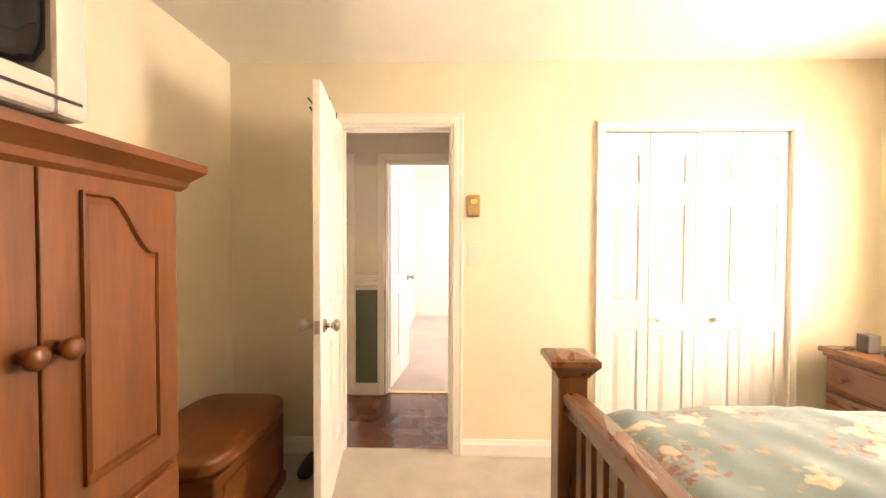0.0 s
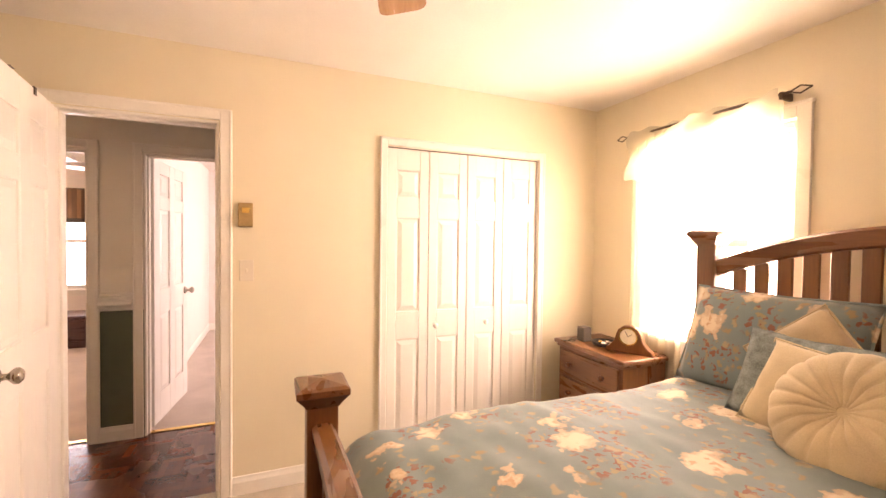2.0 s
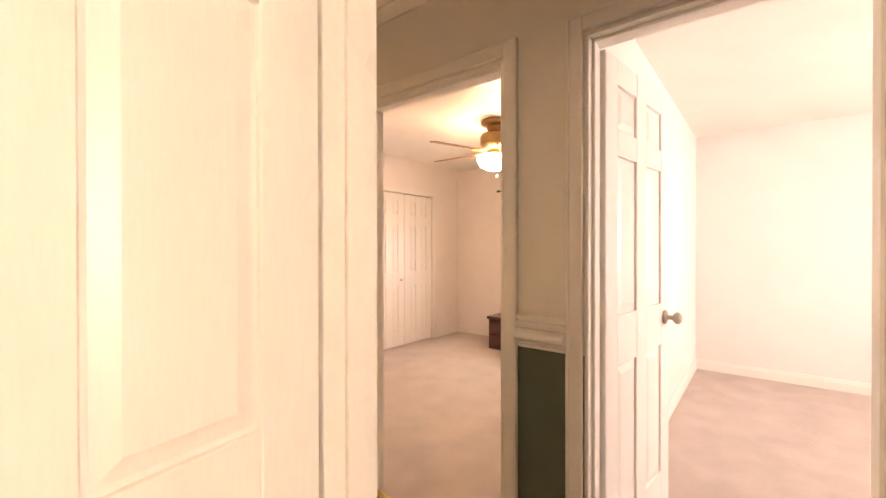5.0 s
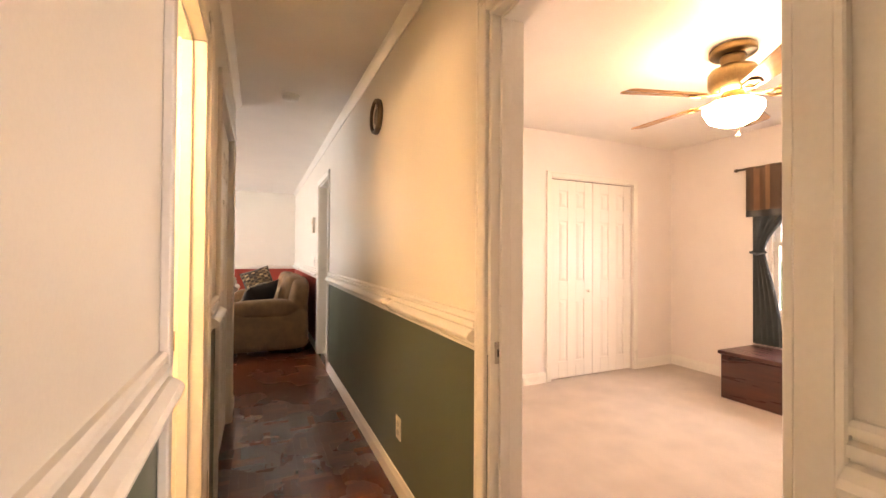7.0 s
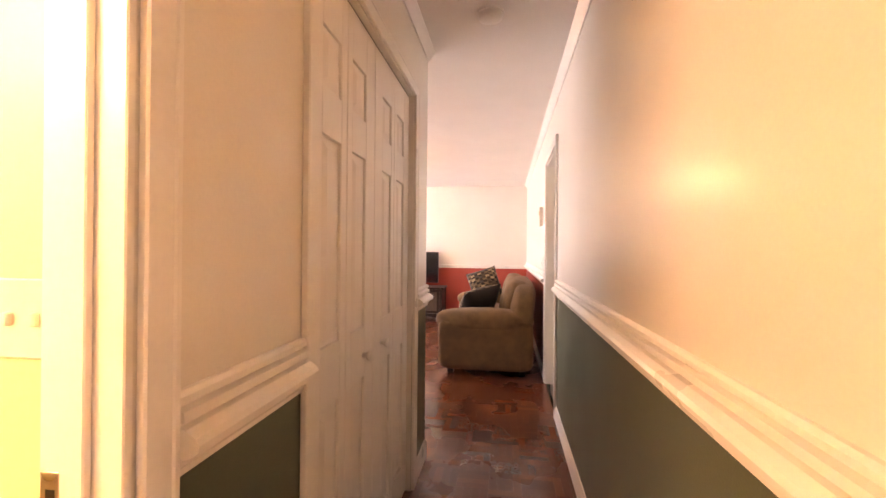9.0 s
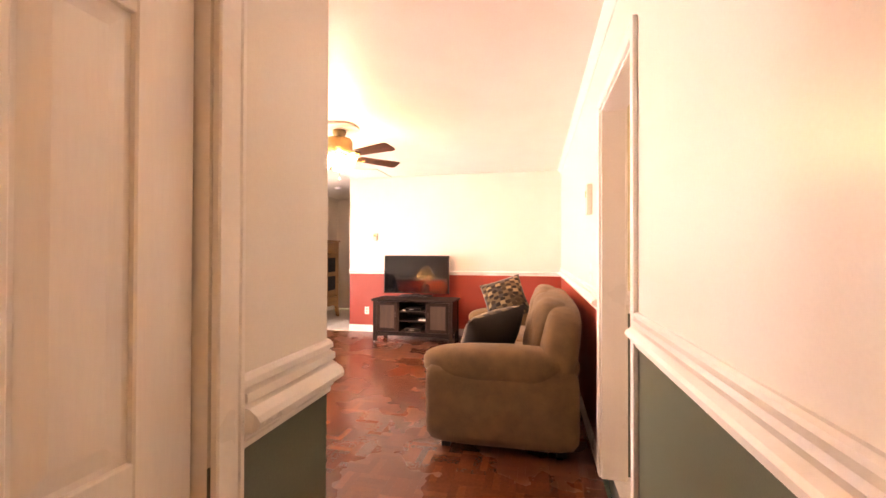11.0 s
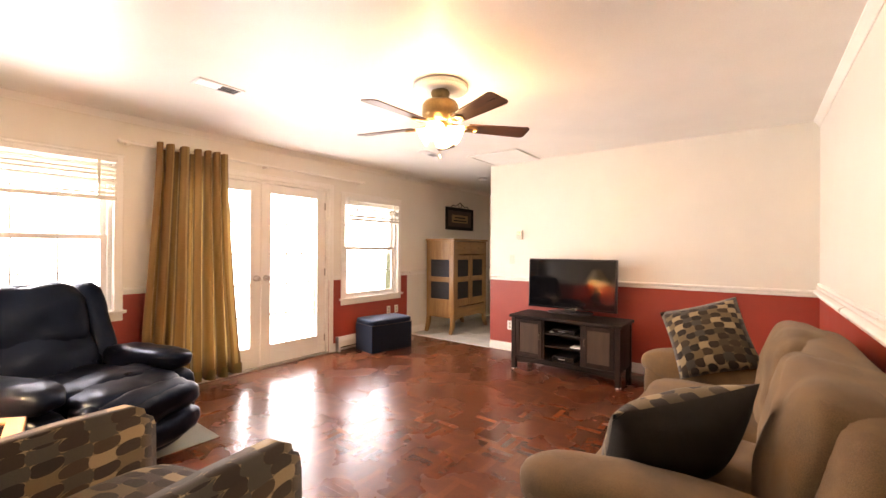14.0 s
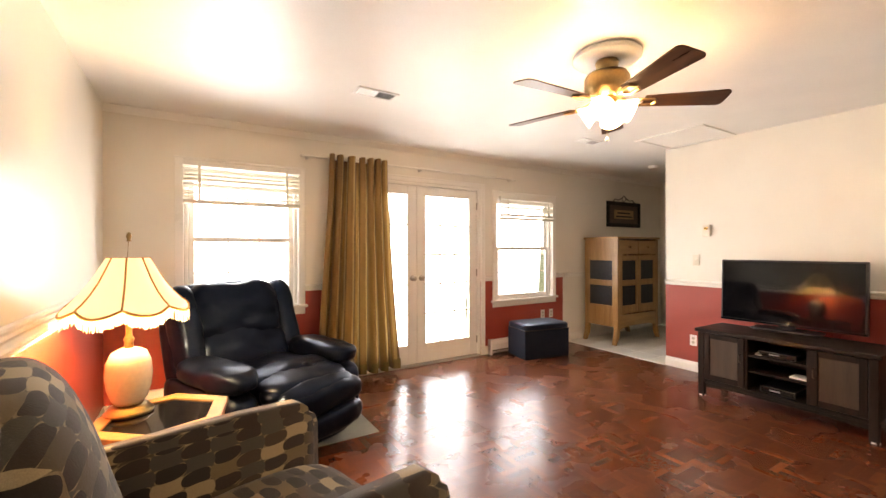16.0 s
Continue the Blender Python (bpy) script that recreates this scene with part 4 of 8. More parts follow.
def patterned(name, wide=0.085, high=0.046, along='y'):
    """Woven upholstery: rows of interlocking round-ended brown, grey and cream patches between thin pale lines.
    along: the local axis that the rows follow on the main faces."""
    m = bpy.data.materials.new(name)
    m.use_nodes = True
    nt = m.node_tree
    b = nt.nodes["Principled BSDF"]
    b.inputs["Roughness"].default_value = 0.88
    b.inputs["Sheen Weight"].default_value = 0.15
    tc = nt.nodes.new("ShaderNodeTexCoord")
    sep = nt.nodes.new("ShaderNodeSeparateXYZ")
    nt.links.new(tc.outputs["Object"], sep.inputs[0])

    def op(kind, a, c=None):
        n = nt.nodes.new("ShaderNodeMath")
        n.operation = kind
        for i, v in enumerate((a, c)):
            if isinstance(v, (int, float)):
                n.inputs[i].default_value = v
            elif v is not None:
                nt.links.new(v, n.inputs[i])
        return n.outputs[0]
    x, y, z = sep.outputs
    nsep = nt.nodes.new("ShaderNodeSeparateXYZ")
    nt.links.new(tc.outputs["Normal"], nsep.inputs[0])
    nx, ny, nz = [op('ABSOLUTE', o) for o in nsep.outputs]
    # the cloth runs on over the top; a seam lies where the faces turn away
    if along == 'y':
        main, other, turned = y, x, op('GREATER_THAN', ny, op('MAXIMUM', nx, nz))
    else:
        main, other, turned = x, y, op('GREATER_THAN', nx, op('MAXIMUM', ny, nz))
    u = op('DIVIDE', op('ADD', main, op('MULTIPLY', turned, op('SUBTRACT', other, main))), wide)
    rise = z
    if along == 'y':    # down the back the cloth runs the other way
        behind = op('GREATER_THAN', nsep.outputs[0], 0.25)
        rise = op('MULTIPLY', z, op('SUBTRACT', 1.0, op('MULTIPLY', behind, 2.0)))
    v = op('DIVIDE', op('ADD', rise, op('MULTIPLY', op('SUBTRACT', 1.0, turned), other)), high)
    vw = op('ADD', v, op('MULTIPLY', op('SINE', op('MULTIPLY', u, math.pi)), 0.10))
    uw = op('ADD', u, op('MULTIPLY', op('SINE', op('MULTIPLY', v, math.pi)), 0.10))
    row, col = op('FLOOR', vw), op('FLOOR', uw)
    fv = op('SUBTRACT', op('SUBTRACT', vw, row), 0.5)
    fu = op('SUBTRACT', op('SUBTRACT', uw, col), 0.5)
    # ovals in every other cell, the cells between take their hollow sides
    oval = op('ADD', op('POWER', op('ABSOLUTE', op('MULTIPLY', fu, 1.84)), 3.2), op('POWER', op('ABSOLUTE', op('MULTIPLY', fv, 1.84)), 2.8))
    comb = nt.nodes.new("ShaderNodeCombineXYZ")
    nt.links.new(col, comb.inputs[0])
    nt.links.new(row, comb.inputs[1])
    pick = nt.nodes.new("ShaderNodeTexWhiteNoise")
    pick.noise_dimensions = '2D'
    nt.links.new(comb.outputs[0], pick.inputs["Vector"])

    def tones(stops):
        ramp = nt.nodes.new("ShaderNodeValToRGB")
        ramp.color_ramp.interpolation = 'CONSTANT'
        els = ramp.color_ramp.elements
        els[0].position, els[0].color = stops[0][0], (*stops[0][1], 1)
        els[1].position, els[1].color = stops[1][0], (*stops[1][1], 1)
        for p, c in stops[2:]:
            els.new(p).color = (*c, 1)
        nt.links.new(pick.outputs["Value"], ramp.inputs["Fac"])
        return ramp.outputs["Color"]

    def mixed(fac, a, c):
        n = nt.nodes.new("ShaderNodeMix")
        n.data_type = 'RGBA'
        nt.links.new(fac, n.inputs[0])
        for k, v in ((6, a), (7, c)):
            if isinstance(v, tuple):
                n.inputs[k].default_value = (*v, 1)
            else:
                nt.links.new(v, n.inputs[k])
        return n.outputs[2]
    deep = tones(((0.0, (0.013, 0.007, 0.003)), (0.45, (0.026, 0.014, 0.006)), (0.78, (0.048, 0.028, 0.012))))
    pale = tones(((0.0, (0.066, 0.044, 0.021)), (0.26, (0.052, 0.044, 0.034)), (0.44, (0.15, 0.106, 0.052)), (0.70, (0.33, 0.25, 0.14))))
    odd = op('MODULO', op('ABSOLUTE', op('ADD', row, col)), 2.0)
    even = mixed(op('GREATER_THAN', oval, 1.16), mixed(op('GREATER_THAN', oval, 0.84), deep, (0.19, 0.14, 0.076)), (0.09, 0.064, 0.034))
    cloth_color = mixed(odd, even, pale)
    wv = nt.nodes.new("ShaderNodeTexNoise")
    wv.inputs["Scale"].default_value = 380
    nt.links.new(tc.outputs["Object"], wv.inputs["Vector"])
    m2 = nt.nodes.new("ShaderNodeMix")
    m2.data_type, m2.blend_type = 'RGBA', 'MULTIPLY'
    m2.inputs[0].default_value = 0.4
    nt.links.new(cloth_color, m2.inputs[6])
    nt.links.new(wv.outputs["Fac"], m2.inputs[7])
    nt.links.new(m2.outputs[2], b.inputs["Base Color"])
    bp = nt.nodes.new("ShaderNodeBump")
    bp.inputs["Strength"].default_value, bp.inputs["Distance"].default_value = 0.45, 0.002
    nt.links.new(wv.outputs["Fac"], bp.inputs["Height"])
    nt.links.new(bp.outputs["Normal"], b.inputs["Normal"])
    return m


PATTERN = patterned("patterned_upholstery")
PATTERN_ARM = patterned("patterned_upholstery_arm", along='x')
PATTERN_SMALL = patterned("patterned_pillow_fabric", 0.052, 0.036, 'x')


def bm_pillow(w, h, t, n=14, wr=0.006, seed=0.0):
    """A stuffed square in the x, z plane, thick in y, with pulled-in sides and pointed corners."""
    bm = bmesh.new()
    sheets = []
    for s in (-1, 1):
        g = []
        for i in range(n + 1):
            line = []
            for j in range(n + 1):
                u, v = 2 * i / n - 1, 2 * j / n - 1
                pull = 1 - 0.07 * (1 - abs(u) ** 2) * abs(v) ** 4 * 0 - 0.05 * (1 - u * u) * (v ** 6) - 0.05 * (1 - v * v) * (u ** 6)
                th = t / 2 * ((1 - abs(u) ** 2.6) * (1 - abs(v) ** 2.6)) ** 0.55
                p = Vector((u * w / 2 * pull, s * th, v * h / 2 * pull))
                p += Vector((0, s, 0)) * wr * noise.noise(Vector((u * 3 + seed, v * 3, s))) * (1 if th > 0.002 else 0)
                line.append(bm.verts.new(p))
            g.append(line)
        sheets.append(g)
        for i in range(n):
            for j in range(n):
                bm.faces.new((g[i][j], g[i + 1][j], g[i + 1][j + 1], g[i][j + 1]))
    bmesh.ops.remove_doubles(bm, verts=bm.verts, dist=0.0015)
    for f in bm.faces:
        f.smooth = True
    return bm


def piping(w, h, r, pull=0.05):
    pts = []
    for side in range(4):
        for k in range(10):
            q = 2 * k / 10 - 1
            u, v = [(q, -1), (1, q), (-q, 1), (-1, -q)][side]
            f = 1 - pull * (1 - u * u) * (v ** 6) - pull * (1 - v * v) * (u ** 6)
            pts.append((u * w / 2 * f, 0, v * h / 2 * f))
    return bm_tube(pts + pts[:1], r, 6)


def pillow(loc, turn, size, material, label, edge=None, name="throw_pillow"):
    d = new(name)
    lean, roll, rz = turn
    d.matrix_world = pose(*loc, 0, 0, rz) @ pose(0, 0, 0, lean, 0, 0) @ pose(0, 0, 0, 0, roll, 0)
    d.empty_display_size = 0.1
    tagged(d, label, "pillow")
    part("cushion", bm_pillow(*size, seed=loc[0] + loc[2]), material, d)
    if edge:
        part("piping", piping(size[0], size[1], 0.006), edge, d)
    return d


def sofa():
    """Two-seat sofa: x along its length, its front towards -y."""
    s = thing("sofa", (-6.70, 0.41, 0), 0, "taupe brown upholstered sofa with rolled arms against the wall", "sofa")
    L, D = 2.12, 1.0
    part("base", bm_soft((L - 0.10, D - 0.10, 0.30), 10, 18, centre=(0, 0.02, 0.21), wrinkle=0.004), SOFA, s)
    for sx in (-1, 1):
        # arm: upright panel with a thick roll on top
        bm = bm_soft((0.23, D - 0.06, 0.50), 9, 16, centre=(sx * (L / 2 - 0.125), -0.01, 0.31), wrinkle=0.003)
        roll = bm_soft((0.30, D - 0.02, 0.24), 2.7, 20, centre=(sx * (L / 2 - 0.14), -0.02, 0.545), wrinkle=0.008, seed=sx)
        join(bm, roll)
        part("arm", bm, SOFA, s)
        part("seat_cushion", bm_soft((0.78, 0.66, 0.19), 5, 18, centre=(sx * 0.39, -0.07, 0.42), wrinkle=0.008, seed=sx * 3), SOFA, s)
        m = pose(0, 0, 0, -13, 0, 0)
        part("back_cushion", bm_soft((0.86, 0.26, 0.50), 3.4, 22, centre=(sx * 0.43, 0.275, 0.69), wrinkle=0.022, seed=sx * 5, m=m), SOFA, s)
    part("backrest", bm_soft((L - 0.05, 0.27, 0.78), 4.5, 22, centre=(0, 0.335, 0.53), wrinkle=0.006, m=pose(0, 0, 0, -9, 0, 0)), SOFA, s)
    leg0 = None
    for x in (-L / 2 + 0.14, L / 2 - 0.14):
        for y in (-0.36, 0.36):
            if leg0 is None:
                leg0 = part("leg", bm_box((-0.03, -0.03, 0), (0.03, 0.03, 0.07), 0.004), BLACK_PLASTIC, s, at=pose(x, y, 0))
            else:
                again("leg", leg0, s, pose(x, y, 0))
    return s


sofa()


def sofa_pillow(centre, across, upward, size, front, back, label):
    """A pillow given by the directions of its width and its height; its front side shows front, the rest back."""
    X = Vector(across).normalized()
    Z = Vector(upward)
    Z = (Z - X * Z.dot(X)).normalized()
    Y = Z.cross(X)
    d = new("throw_pillow")
    d.matrix_world = Matrix.Translation(centre) @ Matrix((X, Y, Z)).transposed().to_4x4()
    d.empty_display_size = 0.1
    tagged(d, label, "pillow")
    c = part("cushion", bm_pillow(*size, seed=centre[0]), back, d)
    if front is not back:
        c.data.materials.append(front)
        for f in c.data.polygons:
            f.material_index = 1 if f.center.y > 0 else 0
    return d


sofa_pillow((-6.10, 0.30, 0.645), (-0.37, 0.40, 0.09), (0.38, 0.38, 0.84), (0.50, 0.48, 0.22), PATTERN_SMALL, DARK_FABRIC,
            "dark brown throw pillow with a patterned front on a sofa")
sofa_pillow((-7.52, 0.30, 0.765), (-0.04, 0.40, 0.13), (-0.30, -0.06, 0.80), (0.44, 0.44, 0.15), PATTERN_SMALL, PATTERN_SMALL,
            "brown and cream patterned throw pillow leaning on a sofa arm")


def armchair():
    """Accent chair facing its own -x."""
    c = thing("armchair", (-4.71, -0.96, 0), 15, "armchair in brown and cream patterned fabric beside a table", "armchair")
    part("seat_base", bm_soft((0.86, 0.62, 0.22), 9, 14, centre=(0.0, 0, 0.25)), PATTERN, c)
    part("seat_cushion", bm_soft((0.80, 0.60, 0.16), 5, 18, centre=(-0.08, 0, 0.42), wrinkle=0.004), PATTERN, c)
    for sy in (-1, 1):
        # arm: slopes from the back down to the front, rounded on top
        bm = bmesh.new()
        outline = [(0.46, 0.12), (-0.48, 0.12), (-0.50, 0.30), (-0.495, 0.59), (-0.475, 0.655), (-0.42, 0.685), (-0.20, 0.70), (0.10, 0.705), (0.42, 0.71)]
        own = bm_extrude(outline, 0.135, None, 0.03)
        for f in own.faces:
            f.smooth = True
        bmesh.ops.translate(own, vec=(0, -0.0675, 0), verts=own.verts)
        join(bm, own)
        part("arm", bm, PATTERN_ARM, c, at=pose(0, sy * 0.375, 0))
    bm = bm_soft((0.30, 0.84, 0.84), 2.9, 24, centre=(0.35, 0, 0.655), wrinkle=0.004, m=pose(0, 0, 0, 0, 11, 0))
    part("backrest", bm, PATTERN, c)
    leg0 = None
    for x in (-0.42, 0.34):
        for y in (-0.36, 0.36):
            if leg0 is None:
                leg0 = part("leg", bm_box((-0.025, -0.025, 0), (0.025, 0.025, 0.13), 0.004), DARK_WOOD, c, "dark wooden leg", at=pose(x, y, 0))
            else:
                again("leg", leg0, c, pose(x, y, 0), "dark wooden leg")


DARK_WOOD = wood("espresso_wood", (0.007, 0.004, 0.003), (0.020, 0.011, 0.007), 0.5, 1, coat=0.0)
DARK_WOOD_Z = wood("espresso_wood_upright", (0.009, 0.005, 0.0035), (0.026, 0.014, 0.009), 0.5, 2, coat=0.0)
for espresso in (DARK_WOOD, DARK_WOOD_Z):
    espresso.node_tree.nodes["Principled BSDF"].inputs["Specular IOR Level"].default_value = 0.2
OAK = wood("honey_oak", (0.26, 0.135, 0.045), (0.42, 0.24, 0.095), 0.34, 0)
OAK_Z = wood("honey_oak_upright", (0.26, 0.135, 0.045), (0.42, 0.24, 0.095), 0.34, 2)
armchair()


def recliner():
    """Leather recliner facing its own +y, its footrest raised."""
    c = thing("recliner", (-5.12, -2.88, 0), 26, "black leather recliner with its footrest partly raised", "recliner")
    part("base", bm_soft((0.62, 0.72, 0.30), 9, 14, centre=(0, -0.02, 0.20)), LEATHER, c)
    part("seat", bm_soft((0.58, 0.78, 0.22), 4, 26, centre=(0, 0.14, 0.42), wrinkle=0.02, seed=3), LEATHER, c)
    for s in (-1, 1):
        bm = bm_soft((0.17, 0.80, 0.42), 7, 16, centre=(s * 0.375, 0.0, 0.26), wrinkle=0.004)
        part("arm_panel", bm, LEATHER, c)
        part("arm_pad", bm_soft((0.235, 0.66, 0.17), 2.8, 22, centre=(s * 0.372, 0.08, 0.545), wrinkle=0.018, seed=s * 2), LEATHER, c)
    tilt = pose(0, 0, 0, 17, 0, 0)
    part("backrest", bm_soft((0.84, 0.24, 0.94), 5, 20, centre=(0, -0.40, 0.64), wrinkle=0.012, m=tilt), LEATHER, c)
    part("lumbar_pad", bm_soft((0.60, 0.20, 0.36), 4.2, 26, centre=(0, -0.265, 0.60), wrinkle=0.026, seed=4, m=tilt), LEATHER, c)
    part("head_pad", bm_soft((0.60, 0.20, 0.46), 4.2, 26, centre=(0, -0.345, 0.88), wrinkle=0.028, seed=9, m=tilt), LEATHER, c)
    for s in (-1, 1):
        part("side_wing", bm_soft((0.16, 0.22, 0.66), 3.2, 18, centre=(s * 0.345, -0.33, 0.78), wrinkle=0.012, seed=s * 7, m=tilt), LEATHER, c)
    part("footrest", bm_soft((0.56, 0.17, 0.34), 3.4, 20, centre=(0, 0.47, 0.33), wrinkle=0.009, seed=11, m=pose(0, 0, 0, -26, 0, 0)), LEATHER, c)
    part("foot_flap", bm_soft((0.54, 0.13, 0.20), 3.4, 18, centre=(0, 0.49, 0.15), wrinkle=0.01, seed=12, m=pose(0, 0, 0, -10, 0, 0)), LEATHER, c)
    bm = bm_box((-0.30, -0.34, 0.0), (-0.24, 0.34, 0.06), 0.005)
    bm_box((0.24, -0.34, 0.0), (0.30, 0.34, 0.06), 0.005, 2, bm)
    part("runner", bm, BLACK_PLASTIC, c)
    for y in (0.22, 0.40):
        part("seat_channel", bm_soft((0.585, 0.26, 0.17), 3.0, 24, centre=(0, y, 0.462 - 0.05 * (y > 0.3)), wrinkle=0.022, seed=y * 40, m=pose(0, 0, 0, -8, 0, 0)), LEATHER, c)
    for k in range(2):
        part("footrest_channel", bm_soft((0.58, 0.20, 0.19), 2.8, 22, centre=(0, 0.52 + 0.03 * k, 0.37 - 0.155 * k), wrinkle=0.020, seed=k * 7), LEATHER, c)
    c.scale = (1.12, 1.1, 0.96)


recliner()
rug = tagged(part("rug", bm_box((-5.80, -3.35, 0.0), (-4.70, -2.42, 0.006), 0.002, 1), mat("grey_green_rug", (0.28, 0.29, 0.25), 0.95, var=0.15, grain=200, bump=0.8, bump_dist=0.004)),
             "thin grey floor mat under the recliner", "rug")


def side_table():
    """Hexagonal end table: oak frame round a dark glass top, on splayed legs with a lower shelf."""
    t = thing("side_table", (-4.53, -2.07, 0), 0, "hexagonal oak end table with a dark glass top", "side table")
    R, r, z = 0.31, 0.235, 0.52
    bm = bmesh.new()
    ring = [(math.cos(math.radians(60 * i + 20)), math.sin(math.radians(60 * i + 20))) for i in range(6)]
    lv = {}
    for k, (rad, zz) in enumerate(((R, z), (R, z - 0.028), (r, z - 0.028), (r, z))):
        lv[k] = [bm.verts.new((rad * cx, rad * cy, zz)) for cx, cy in ring]
    for k in range(4):
        for i in range(6):
            bm.faces.new((lv[k][i], lv[k][(i + 1) % 6], lv[(k + 1) % 4][(i + 1) % 6], lv[(k + 1) % 4][i]))
    bmesh.ops.bevel(bm, geom=bm.edges[:], offset=0.003, segments=1, affect='EDGES')
    part("top_frame", bm, OAK, t)
    part("glass_top", bm_lathe([(0, z - 0.016), (r + 0.004, z - 0.016), (r + 0.004, z - 0.008), (0, z - 0.008)], 6), SMOKED, t, "dark smoked glass", at=pose(0, 0, 0, 0, 0, 20))
    bm = bm_lathe([(0, 0.0), (R - 0.07, 0.0), (R - 0.07, 0.018), (0, 0.018)], 6)
    part("shelf", bm, OAK, t, at=pose(0, 0, 0.17, 0, 0, 20))
    src = None
    for i in range(6):
        a = math.radians(60 * i + 20)
        place = pose(0.262 * math.cos(a), 0.262 * math.sin(a), 0, 0, 0, 60 * i + 20)
        if src is None:
            src = part("leg", bm_box((-0.022, -0.018, 0), (0.022, 0.018, z - 0.026), 0.004), OAK_Z, t, at=place)
        else:
            again("leg", src, t, place)


SMOKED = mat("smoked_glass", (0.006, 0.006, 0.007), 0.06, var=0.1, bump=0)
side_table()
SHADE_FABRIC = bpy.data.materials.new("cream_silk_lampshade")
SHADE_FABRIC.use_nodes = True
_b = SHADE_FABRIC.node_tree.nodes["Principled BSDF"]
_b.inputs["Base Color"].default_value = (0.86, 0.72, 0.46, 1)
_b.inputs["Roughness"].default_value = 0.8
_b.inputs["Emission Color"].default_value = (1.0, 0.76, 0.38, 1)
_b.inputs["Emission Strength"].default_value = 0.5
CERAMIC = mat("cream_ceramic", (0.74, 0.64, 0.48), 0.25, var=0.05, coat=0.4)
GOLD_BRAID = mat("gold_braid", (0.55, 0.28, 0.06), 0.6, var=0.1, grain=300, bump=0.5)
BULB = glow("lit_bulb", (1.0, 0.70, 0.36), 800.0)


FRINGE = mat("cream_fringe", (0.80, 0.72, 0.54), 0.8)
_f = FRINGE.node_tree
_ft, _fm = _f.nodes.new("ShaderNodeBsdfTranslucent"), _f.nodes.new("ShaderNodeMixShader")
_ft.inputs["Color"].default_value = (0.85, 0.76, 0.56, 1)
_fm.inputs[0].default_value = 0.5
_f.links.new(_f.nodes["Principled BSDF"].outputs[0], _fm.inputs[1])
_f.links.new(_ft.outputs[0], _fm.inputs[2])
_f.links.new(_fm.outputs[0], _f.nodes["Material Output"].inputs["Surface"])


